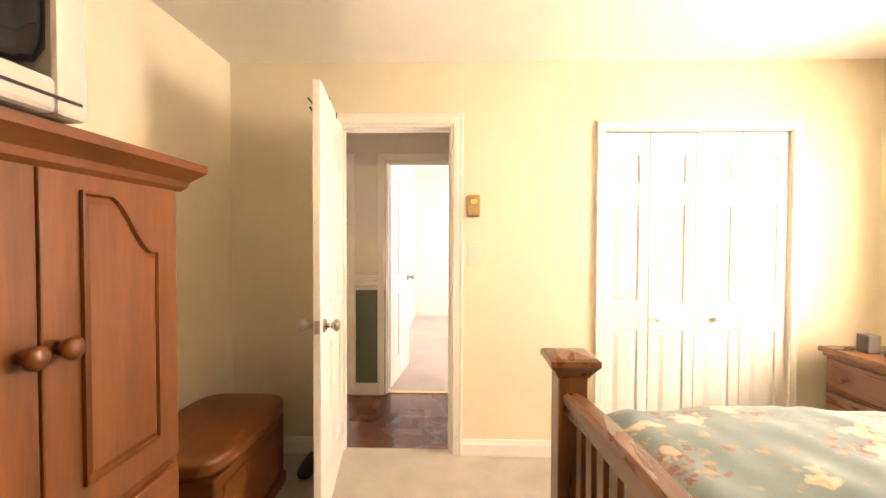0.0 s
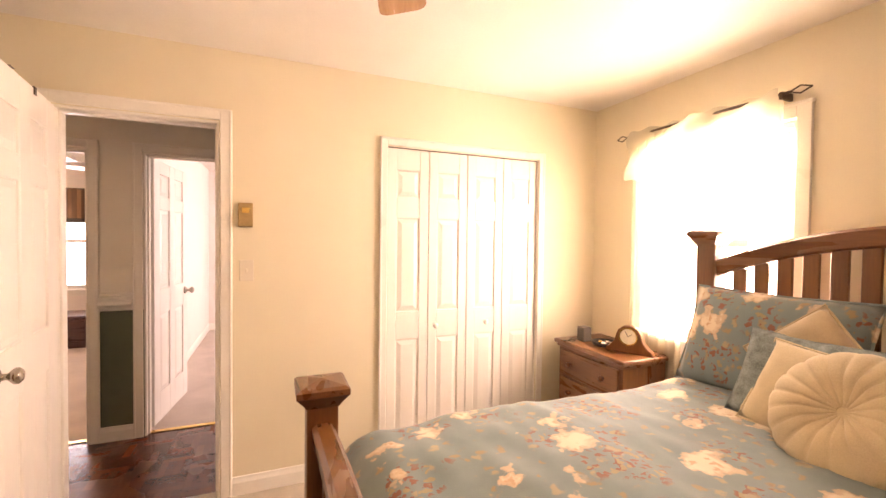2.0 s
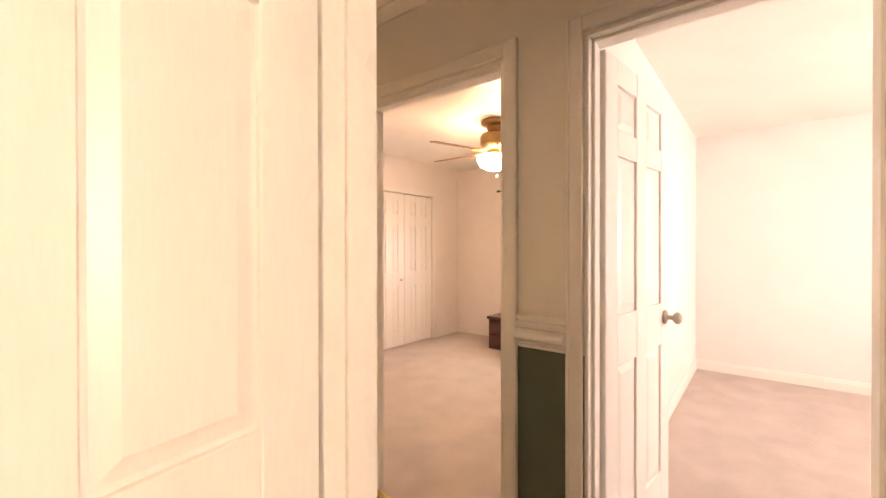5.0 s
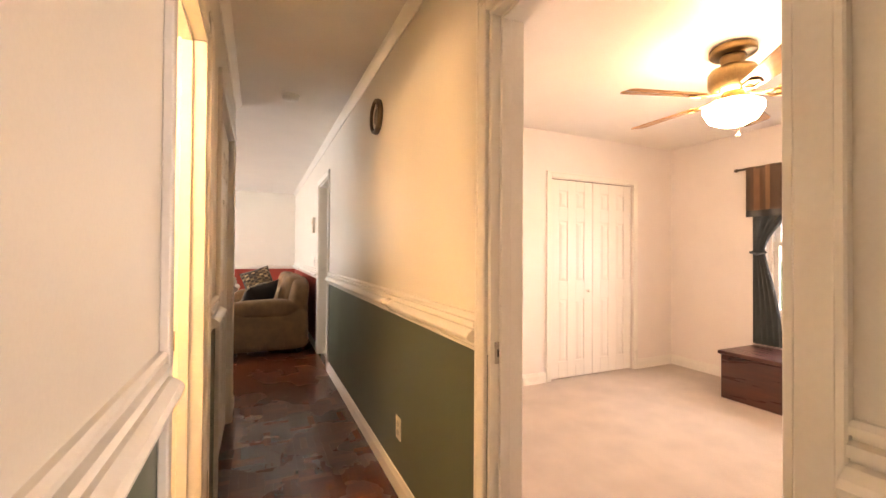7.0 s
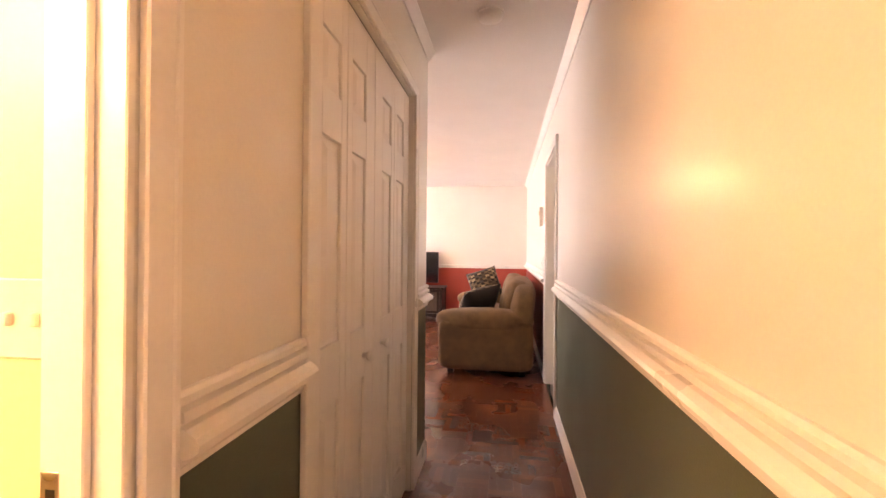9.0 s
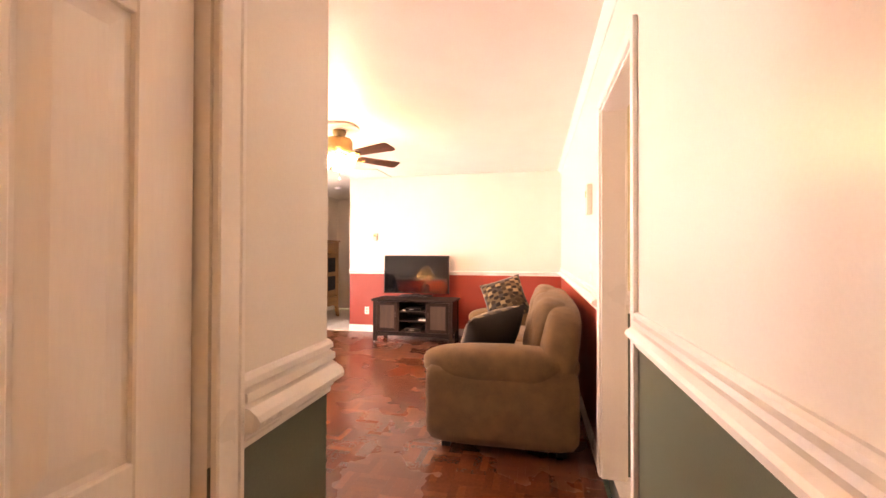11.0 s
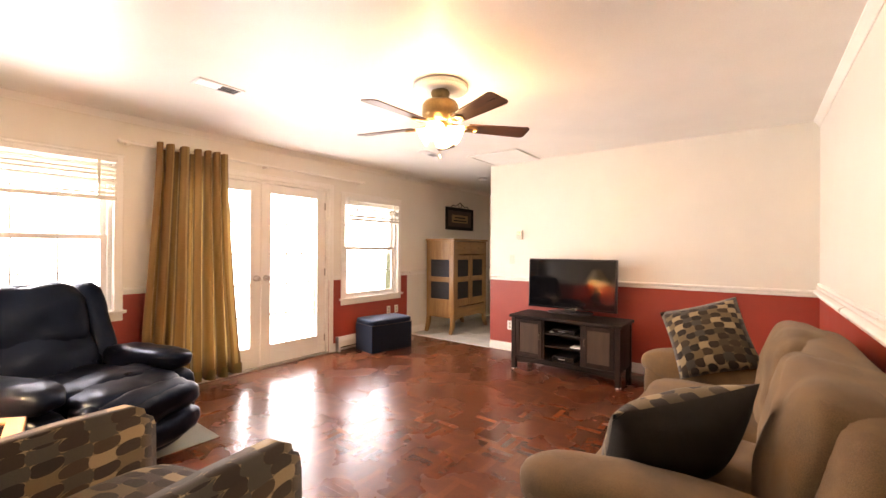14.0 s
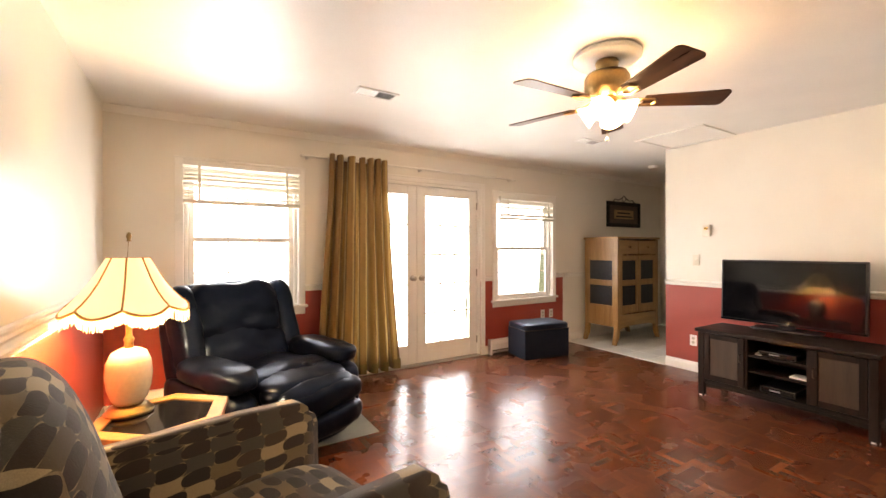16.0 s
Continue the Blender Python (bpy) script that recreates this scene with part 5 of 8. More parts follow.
def table_lamp():
    """Ceramic lamp with a bell-shaped scalloped shade, braided ribs and a fringe."""
    l = thing("table_lamp", (-4.39, -2.20, 0.512), 0, "lit cream ceramic table lamp with a scalloped fringed shade", "lamp")
    part("foot", bm_lathe([(0, 0), (0.105, 0), (0.108, 0.012), (0.095, 0.02), (0.085, 0.035), (0.06, 0.045), (0, 0.045)], 28), ANTIQUE, l, "antique brass foot", smooth=True)
    part("body", bm_lathe([(0, 0.045), (0.06, 0.045), (0.078, 0.07), (0.095, 0.12), (0.102, 0.18), (0.096, 0.24), (0.075, 0.285), (0.045, 0.300), (0.03, 0.305), (0, 0.305)], 32), CERAMIC, l, smooth=True)
    part("stem", bm_lathe([(0, 0.30), (0.022, 0.30), (0.018, 0.33), (0.024, 0.345), (0.014, 0.36), (0.014, 0.44), (0.02, 0.45), (0.012, 0.46), (0, 0.46)], 16), ANTIQUE, l, "antique brass stem", smooth=True)
    part("harp", bm_tube([(0.0, 0.02, 0.44), (0.0, 0.075, 0.52), (0.0, 0.075, 0.66), (0.0, 0.02, 0.80), (0.0, 0, 0.802)], 0.002, 6), ANTIQUE, l)
    part("bulb", bm_lathe([(0, 0.46), (0.014, 0.462), (0.016, 0.49), (0.03, 0.53), (0.03, 0.56), (0.018, 0.58), (0, 0.585)], 16), BULB, l, smooth=True)
    n, prof = 64, [(0.094, 0.724), (0.100, 0.714), (0.125, 0.672), (0.160, 0.615), (0.203, 0.560), (0.242, 0.518), (0.268, 0.492), (0.272, 0.475)]
    bm = bmesh.new()
    rings = []
    for inner in (0, 1):
        for k, (r, z) in enumerate(prof if not inner else prof[::-1]):
            line = []
            kk = k if not inner else len(prof) - 1 - k
            for i in range(n):
                a = 2 * math.pi * i / n
                lobe = abs(math.sin(4 * a))
                f = (0.92 + 0.08 * lobe)
                dz = (0.03 * (1 - lobe)) * (kk / (len(prof) - 1)) ** 3
                line.append(bm.verts.new(((r * f - 0.003 * inner) * math.cos(a), (r * f - 0.003 * inner) * math.sin(a), z + dz)))
            rings.append(line)
    for a, b in zip(rings, rings[1:] + rings[:1]):
        for i in range(n):
            bm.faces.new((a[i], a[(i + 1) % n], b[(i + 1) % n], b[i]))
    sh = part("shade", bm, SHADE_FABRIC, l, "lit cream silk lamp shade", smooth=True)
    for i in range(8):
        a = math.pi / 4 * i
        part("rib", bm_tube([(r * 0.925 * math.cos(a), r * 0.925 * math.sin(a), z + 0.03 * (k / 7) ** 3 + 0.002) for k, (r, z) in enumerate(prof)], 0.0045, 6), GOLD_BRAID, sh, "gold braid rib")
    edge, frin = [], bmesh.new()
    for i in range(n + 1):
        a = 2 * math.pi * i / n
        lobe = abs(math.sin(4 * a))
        edge.append((0.274 * (0.92 + 0.08 * lobe) * math.cos(a), 0.274 * (0.92 + 0.08 * lobe) * math.sin(a), 0.475 + 0.03 * (1 - lobe)))
    part("edge_braid", bm_tube(edge, 0.006, 6), GOLD_BRAID, sh, "gold braid edge")
    for i in range(420):
        a = 2 * math.pi * i / 420
        lobe = abs(math.sin(4 * a))
        f = 0.272 * (0.92 + 0.08 * lobe)
        z1 = 0.473 + 0.03 * (1 - lobe)
        p = Vector((f * math.cos(a), f * math.sin(a), z1))
        t = Vector((-math.sin(a), math.cos(a), 0)) * 0.0028
        o = Vector((math.cos(a), math.sin(a), 0)) * random.uniform(-0.004, 0.008)
        zb = -0.048 + random.uniform(-0.008, 0.006)
        q = [frin.verts.new(v) for v in (p - t, p + t, p + t + o + Vector((0, 0, zb)), p - t + o + Vector((0, 0, zb)))]
        frin.faces.new(q)
    part("fringe", frin, FRINGE, sh, "cream thread fringe")
    spider = bm_tube([(-0.09, 0, 0.724), (0, 0, 0.724), (0.09, 0, 0.724)], 0.002, 6)
    bm_tube([(0, -0.09, 0.724), (0, 0, 0.724), (0, 0.09, 0.724)], 0.002, 6, spider)
    part("spider", spider, ANTIQUE, sh, "brass shade spider")
    l.scale = (0.95, 0.95, 1.05)
    part("finial", bm_lathe([(0, 0.80), (0.012, 0.802), (0.008, 0.81), (0.013, 0.825), (0.008, 0.84), (0, 0.845)], 12), ANTIQUE, l, smooth=True)


table_lamp()


def tv_stand():
    """Low dark media stand, front towards +x."""
    s = thing("tv_stand", (-8.77, -1.04, 0), 0, "dark espresso media stand with two doors and open shelves", "tv stand")
    W, D, T = 1.14, 0.46, 0.60
    part("top", bm_box((-D / 2 - 0.015, -W / 2 - 0.02, T - 0.03), (D / 2 + 0.02, W / 2 + 0.02, T), 0.006), DARK_WOOD, s)
    leg0 = None
    for x in (-D / 2 + 0.025, D / 2 - 0.025):
        for y in (-W / 2 + 0.025, W / 2 - 0.025):
            if leg0 is None:
                leg0 = part("leg", bm_box((-0.025, -0.025, 0), (0.025, 0.025, T - 0.032), 0.004), DARK_WOOD_Z, s, at=pose(x, y, 0))
            else:
                again("leg", leg0, s, pose(x, y, 0))
    for y in (-W / 2 + 0.01, W / 2 - 0.03):
        part("side_panel", bm_box((-D / 2 + 0.05, y, 0.13), (D / 2 - 0.05, y + 0.02, T - 0.032), 0.002, 1), DARK_WOOD_Z, s)
    for y in (-0.21, 0.19):
        part("divider", bm_box((-D / 2 + 0.02, y, 0.13), (D / 2 - 0.012, y + 0.02, T - 0.032), 0.002, 1), DARK_WOOD_Z, s)
    part("bottom", bm_box((-D / 2 + 0.02, -W / 2 + 0.03, 0.12), (D / 2 - 0.006, W / 2 - 0.03, 0.15), 0.003, 1), DARK_WOOD, s)
    part("back_panel", bm_box((-D / 2 + 0.02, -W / 2 + 0.03, 0.15), (-D / 2 + 0.028, W / 2 - 0.03, T - 0.032)), DARK_WOOD, s)
    part("apron", bm_extrude([(-W / 2 + 0.05, 0.12), (-W / 2 + 0.05, 0.075), (-0.3, 0.095), (0.3, 0.095), (W / 2 - 0.05, 0.075), (W / 2 - 0.05, 0.12)], 0.018), DARK_WOOD, s, at=pose(D / 2 - 0.03, 0, 0, 0, 0, 90))
    for z in (0.29, 0.42):
        part("shelf", bm_box((-D / 2 + 0.03, -0.19, z), (D / 2 - 0.03, 0.19, z + 0.016), 0.002, 1), DARK_WOOD, s)
    for a, b, k in ((-W / 2 + 0.052, -0.212, -0.235), (0.212, W / 2 - 0.052, 0.235)):
        bm = bm_box((D / 2 - 0.02, a, 0.155), (D / 2, a + 0.045, T - 0.036), 0.003, 1)
        bm_box((D / 2 - 0.02, b - 0.045, 0.155), (D / 2, b, T - 0.036), 0.003, 1, bm)
        bm_box((D / 2 - 0.02, a + 0.045, 0.155), (D / 2, b - 0.045, 0.20), 0.003, 1, bm)
        bm_box((D / 2 - 0.02, a + 0.045, T - 0.081), (D / 2, b - 0.045, T - 0.036), 0.003, 1, bm)
        dr = part("door", bm, DARK_WOOD_Z, s)
        part("door_panel", bm_box((D / 2 - 0.014, a + 0.044, 0.199), (D / 2 - 0.008, b - 0.044, T - 0.08)), PANEL_BROWN, dr, "lighter brown flat door panel")
        part("handle", bm_tube([(D / 2 + 0.001, k, 0.36), (D / 2 + 0.02, k, 0.365), (D / 2 + 0.02, k, 0.425), (D / 2 + 0.001, k, 0.43)], 0.004, 6), BRONZE, dr, "dark metal handle")
    for x in (D / 2 - 0.025,):
        for y in (-W / 2 + 0.025, W / 2 - 0.025):
            part("foot_pad", bm_lathe([(0, 0), (0.028, 0), (0.028, 0.012), (0, 0.012)], 14, centre=(x, y, 0)), WHITE_PLASTIC, s, "white round foot pad")


PANEL_BROWN = wood("brown_door_panel", (0.034, 0.020, 0.012), (0.060, 0.036, 0.022), 0.45, 2)
tv_stand()


def boxed(name, lo, hi, material, label, category, extra=None):
    d = thing(name, ((lo[0] + hi[0]) / 2, (lo[1] + hi[1]) / 2, lo[2]), 0, label, category)
    w, dd, h = (hi[i] - lo[i] for i in range(3))
    part("case", bm_box((-w / 2, -dd / 2, 0), (w / 2, dd / 2, h), 0.004), material, d)
    if extra:
        extra(d, w, dd, h)
    return d


def device_front(d, w, dd, h):
    part("front_panel", bm_box((w / 2, -dd / 2 + 0.01, 0.006), (w / 2 + 0.003, dd / 2 - 0.01, h - 0.006)), SMOKED, d)
    part("display", bm_box((w / 2 + 0.003, -0.05, h * 0.4), (w / 2 + 0.0045, 0.02, h * 0.65)), mat("grey_label", (0.3, 0.3, 0.32), 0.4), d)


boxed("cable_box", (-8.86, -1.18, 0.436), (-8.62, -0.93, 0.478), BLACK_PLASTIC, "black cable box on a shelf", "cable box", device_front)
boxed("remote_control", (-8.66, -1.20, 0.436), (-8.61, -1.205 + 0.05, 0.452), WHITE_PLASTIC, "small white box on a shelf", "device")
boxed("disc_player", (-8.90, -1.16, 0.15), (-8.60, -0.93, 0.20), BLACK_PLASTIC, "black disc player on the bottom shelf", "disc player", device_front)
boxed("game_case", (-8.72, -0.97, 0.306), (-8.60, -0.86, 0.322), WHITE_PLASTIC, "white plastic case lying on a shelf", "disc case")

SCREEN = mat("glossy_tv_screen", (0.004, 0.004, 0.005), 0.05, var=0.1, bump=0, rough_var=0.01)
SCREEN.node_tree.nodes["Principled BSDF"].inputs["Specular IOR Level"].default_value = 0.3


def television():
    """Flat television on its stand, screen towards its own +x."""
    t = thing("television", (-8.97, -1.115, 0.60), 0, "black flat-screen television on a media stand", "television")
    W, h0, h1 = 1.0, 0.045, 0.61
    lean = pose(0, 0, 0, 0, -2.4, 0)
    part("housing", bm_box((-0.05, -W / 2, h0), (0.0, W / 2, h1), 0.006), BLACK_PLASTIC, t, at=lean)
    part("screen", bm_box((0.0, -W / 2 + 0.014, h0 + 0.022), (0.0025, W / 2 - 0.014, h1 - 0.014)), SCREEN, t, "glossy black screen", at=lean)
    part("bezel", bm_box((0.0, -W / 2 + 0.002, h0 + 0.002), (0.004, W / 2 - 0.002, h0 + 0.02), 0.001, 1), SMOKED, t, at=lean)
    part("logo", bm_box((0.004, -0.018, h0 + 0.007), (0.0048, 0.018, h0 + 0.014)), NICKEL, t, "small silver maker's mark", at=lean)
    part("stand_neck", bm_box((-0.045, -0.06, 0.012), (-0.015, 0.06, h0 + 0.1), 0.004), BLACK_PLASTIC, t)
    part("stand_base", bm_soft((0.22, 0.48, 0.022), 6, 14, centre=(-0.02, 0, 0.011)), BLACK_PLASTIC, t)


television()


def ottoman():
    o = thing("ottoman", (-8.33, -3.39, 0), -9.8, "black vinyl storage ottoman with a padded lid", "ottoman")
    part("body", bm_box((-0.315, -0.195, 0.0), (0.315, 0.195, 0.345), 0.008), SKYLIT_VINYL, o)
    part("lid", bm_soft((0.66, 0.42, 0.075), 7, 16, centre=(0, 0, 0.378), wrinkle=0.002), SKYLIT_VINYL, o, "padded lid")
    part("seam", bm_box((-0.318, -0.198, 0.338), (0.318, 0.198, 0.344)), BLACK_PLASTIC, o)


ottoman()


def pie_safe():
    """Oak cupboard with punched tin panels: two doors on the front, panels in its side, on short curved legs."""
    W, D, T = 0.96, 0.54, 1.48
    c = thing("cupboard", (-10.05, -3.42, 0), 0, "honey oak pie safe with dark punched tin panels", "cupboard")
    y1, x1 = D / 2, W / 2
    for sx in (-1, 1):
        for sy in (-1, 1):
            leg = [(0.0, 0.25), (0.0, T - 0.03), (-0.06, T - 0.03), (-0.06, 0.22), (-0.045, 0.10), (0.005, 0.02), (0.01, 0.0), (0.045, 0.0), (0.035, 0.05), (0.01, 0.14)]
            bm = bm_extrude([(x, z) for x, z in leg], 0.06, None, 0.004)
            bmesh.ops.transform(bm, matrix=pose(sx * x1, sy * (y1 - 0.03) - 0.03, 0) @ Matrix.Diagonal((sx, 1, 1, 1)), verts=bm.verts)
            part("leg", bm, OAK_Z, c)
    part("top", bm_box((-x1 - 0.02, -y1 - 0.005, T - 0.03), (x1 + 0.02, y1 + 0.02, T), 0.006), OAK, c)
    part("back_panel", bm_box((-x1 + 0.02, -y1, 0.24), (x1 - 0.02, -y1 + 0.012, T - 0.03)), OAK_Z, c)
    part("bottom_rail", bm_extrude([(-x1 + 0.05, 0.40), (-x1 + 0.05, 0.20), (-0.25, 0.24), (0.25, 0.24), (x1 - 0.05, 0.20), (x1 - 0.05, 0.40)], 0.018), OAK, c, at=pose(0, y1 - 0.022, 0))
    # front: a drawer row over two doors with two tin panels each
    for i, (a, b) in enumerate(((-x1 + 0.06, -0.004), (0.004, x1 - 0.06))):
        dr = part("drawer", bm_box((a, y1 - 0.02, 1.24), (b, y1 - 0.002, T - 0.05), 0.004), OAK, c)
        part("knob", bm_lathe([(0, 0), (0.010, 0), (0.009, 0.012), (0.018, 0.02), (0.012, 0.03), (0, 0.032)], 14), OAK, dr, smooth=True, at=pose((a + b) / 2, y1 - 0.002, 1.34, -90, 0, 0))
        bm = bm_box((a, y1 - 0.024, 0.42), (a + 0.055, y1 - 0.002, 1.22), 0.003, 1)
        bm_box((b - 0.055, y1 - 0.024, 0.42), (b, y1 - 0.002, 1.22), 0.003, 1, bm)
        for z0, z1 in ((0.42, 0.53), (0.80, 0.88), (1.15, 1.22)):
            bm_box((a + 0.055, y1 - 0.024, z0), (b - 0.055, y1 - 0.003, z1), 0.003, 1, bm)
        do = part("door", bm, OAK_Z, c)
        for z0, z1 in ((0.53, 0.80), (0.88, 1.15)):
            part("tin_panel", bm_box((a + 0.053, y1 - 0.018, z0 - 0.002), (b - 0.053, y1 - 0.012, z1 + 0.002)), TIN, do, "dark punched tin panel")
    for sx in (-1, 1):
        xa, xb = sorted((sx * x1, sx * (x1 - 0.02)))
        bm = bm_box((xa, -y1 + 0.06, 0.24), (xb, -y1 + 0.085, T - 0.03), 0.003, 1)
        bm_box((xa, y1 - 0.085, 0.24), (xb, y1 - 0.06, T - 0.03), 0.003, 1, bm)
        for z0, z1 in ((0.24, 0.53), (0.80, 0.88), (1.15, T - 0.03)):
            bm_box((xa, -y1 + 0.08, z0), (xb, y1 - 0.08, z1), 0.003, 1, bm)
        si = part("side_panel", bm, OAK_Z, c)
        xm = sx * (x1 - 0.012)
        for z0, z1 in ((0.53, 0.80), (0.88, 1.15)):
            part("tin_panel", bm_box((xm - 0.003, -y1 + 0.058, z0 - 0.002), (xm + 0.003, y1 - 0.058, z1 + 0.002)), TIN, si, "dark punched tin panel")


TIN = mat("dark_punched_tin", (0.028, 0.028, 0.032), 0.5, metal=0.5, var=0.3, var_scale=40, grain=120, bump=0.6, bump_dist=0.004)
pie_safe()


def sign():
    """Framed wooden sign with a scrolled iron top."""
    s = thing("wall_sign", (-10.56, LY0, 1.66), 0, "dark framed wall sign with a scrolled iron crest", "wall sign")
    W, T = 0.86, 0.40
    bm = bm_box((-W / 2, 0.0, 0), (W / 2, 0.022, 0.06), 0.005)
    bm_box((-W / 2, 0, T - 0.06), (W / 2, 0.022, T), 0.005, 2, bm)
    bm_box((-W / 2, 0, 0.06), (-W / 2 + 0.06, 0.022, T - 0.06), 0.005, 2, bm)
    bm_box((W / 2 - 0.06, 0, 0.06), (W / 2, 0.022, T - 0.06), 0.005, 2, bm)
    part("frame", bm, DARK_WOOD, s)
    part("board", bm_box((-W / 2 + 0.05, 0.002, 0.05), (W / 2 - 0.05, 0.01, T - 0.05)), mat("dark_brown_sign_board", (0.07, 0.042, 0.028), 0.6, var=0.15), s)
    part("plaque", bm_box((-0.25, 0.01, 0.13), (0.25, 0.014, 0.27), 0.002, 1), mat("tan_plaque", (0.36, 0.24, 0.12), 0.6, var=0.15), s, "tan lettered plaque")
    for k in range(2):
        part("lettering", bm_box((-0.2 + 0.04 * k, 0.014, 0.155 + 0.055 * k), (0.2 - 0.03 * k, 0.0155, 0.178 + 0.055 * k)), DARK_WOOD, s)
    bm = bm_tube([(-0.28, 0.012, T), (-0.22, 0.012, T + 0.04), (-0.14, 0.012, T + 0.025), (-0.06, 0.012, T + 0.06), (0, 0.012, T + 0.10), (0.06, 0.012, T + 0.06), (0.14, 0.012, T + 0.025), (0.22, 0.012, T + 0.04), (0.28, 0.012, T)], 0.008, 6)
    bm_tube([(0.05 * math.cos(a) , 0.012, T + 0.05 + 0.04 * math.sin(a)) for a in np.linspace(0, 6.2, 14)], 0.006, 6, bm)
    part("crest", bm, BRONZE, s, "black iron scroll")


sign()


# ---- curtain ----
def striped(name, colors, period, width_axis='x', rough=0.6, sheen=0.3, attr="stripe"):
    """Woven stripes that run down the cloth; the position across the cloth is kept in a colour-free attribute."""
    m = bpy.data.materials.new(name)
    m.use_nodes = True
    nt = m.node_tree
    b = nt.nodes["Principled BSDF"]
    b.inputs["Roughness"].default_value = rough
    b.inputs["Sheen Weight"].default_value = sheen
    at = nt.nodes.new("ShaderNodeUVMap")
    sp = nt.nodes.new("ShaderNodeSeparateXYZ")
    nt.links.new(at.outputs["UV"], sp.inputs[0])
    mu = nt.nodes.new("ShaderNodeMath")
    mu.operation = 'DIVIDE'
    mu.inputs[1].default_value = period
    nt.links.new(sp.outputs[0], mu.inputs[0])
    fr = nt.nodes.new("ShaderNodeMath")
    fr.operation = 'FRACT'
    nt.links.new(mu.outputs[0], fr.inputs[0])
    ramp = nt.nodes.new("ShaderNodeValToRGB")
    ramp.color_ramp.interpolation = 'CONSTANT'
    els = ramp.color_ramp.elements
    els[0].position, els[0].color = colors[0][0], (*colors[0][1], 1)
    els[1].position, els[1].color = colors[1][0], (*colors[1][1], 1)
    for p, c in colors[2:]:
        e = els.new(p)
        e.color = (*c, 1)
    nt.links.new(fr.outputs[0], ramp.inputs["Fac"])
    n = nt.nodes.new("ShaderNodeTexNoise")
    n.inputs["Scale"].default_value = 90
    mp = nt.nodes.new("ShaderNodeMapping")
    mp.inputs["Scale"].default_value = (1, 0.05, 1)
    nt.links.new(at.outputs["UV"], mp.inputs["Vector"])
    nt.links.new(mp.outputs["Vector"], n.inputs["Vector"])
    mx = nt.nodes.new("ShaderNodeMix")
    mx.data_type, mx.blend_type = 'RGBA', 'MULTIPLY'
    mx.inputs[0].default_value = 0.35
    nt.links.new(ramp.outputs["Color"], mx.inputs[6])
    nt.links.new(n.outputs["Fac"], mx.inputs[7])
    nt.links.new(mx.outputs[2], b.inputs["Base Color"])
    tr = nt.nodes.new("ShaderNodeBsdfTranslucent")
    nt.links.new(mx.outputs[2], tr.inputs["Color"])
    ms = nt.nodes.new("ShaderNodeMixShader")
    ms.inputs[0].default_value = 0.18
    nt.links.new(b.outputs[0], ms.inputs[1])
    nt.links.new(tr.outputs[0], ms.inputs[2])
    nt.links.new(ms.outputs[0], nt.nodes["Material Output"].inputs["Surface"])
    return m


def cloth(path, cloth_width, n=120, rows=16):
    """A sheet: path(s, t) gives the place of the point s across (0..1) and t down (0..1). UV holds metres across and down."""
    bm = bmesh.new()
    uv = bm.loops.layers.uv.new("UVMap")
    g = [[bm.verts.new(path(i / n, j / rows)) for i in range(n + 1)] for j in range(rows + 1)]
    for j in range(rows):
        for i in range(n):
            f = bm.faces.new((g[j][i], g[j][i + 1], g[j + 1][i + 1], g[j + 1][i]))
            f.smooth = True
            for lp, (a, b) in zip(f.loops, ((i, j), (i + 1, j), (i + 1, j + 1), (i, j + 1))):
                lp[uv].uv = (a / n * cloth_width, b / rows)
    return bm


GOLD_CLOTH = striped("gold_striped_curtain", [(0.0, (0.24, 0.125, 0.030)), (0.28, (0.42, 0.27, 0.095)), (0.40, (0.15, 0.078, 0.022)), (0.52, (0.30, 0.165, 0.045)), (0.78, (0.50, 0.35, 0.15)), (0.9, (0.17, 0.09, 0.026))], 0.19)


def gold_path(s, t):
    # gathers at the top, spreading unevenly towards the hem
    folds = 6.5
    x0, x1 = -5.80 + 0.15 * t ** 1.2, -6.41 - 0.13 * t ** 1.6
    ph = 2 * math.pi * folds * s + 1.3 * math.sin(2.6 * s * math.pi + 0.5) + 0.9 * t * noise.noise(Vector((s * 4, t * 1.4, 3.0)))
    a = (0.046 + 0.026 * t) * (0.75 + 0.5 * noise.noise(Vector((s * 6, 2.0, 0.5))) + 0.25)
    x = x0 + (x1 - x0) * s + 0.016 * math.sin(2 * ph + 0.6)
    y = LY0 + 0.118 + a * math.sin(ph) + 0.010 * math.sin(2.7 * ph) * t + 0.022 * noise.noise(Vector((s * 7, t * 2.5, 1.0)))
    x += 0.02 * noise.noise(Vector((s * 9, t * 1.6, 7.0))) * t
    return (x, max(y, LY0 + 0.03), 2.225 - (2.225 - 0.06) * t + 0.012 * math.sin(ph) * max(0, 1 - 12 * t))


cur = thing("curtain", (0, 0, 0), 0, "gold and olive striped curtain panel beside french doors", "curtain")
part("panel", cloth(gold_path, 1.5, 200, 24), GOLD_CLOTH, cur)


def hem_path(s, t):
    x, y, z = gold_path(s, 1.0)
    return (x, y + 0.006, z + 0.10 * (1 - t))


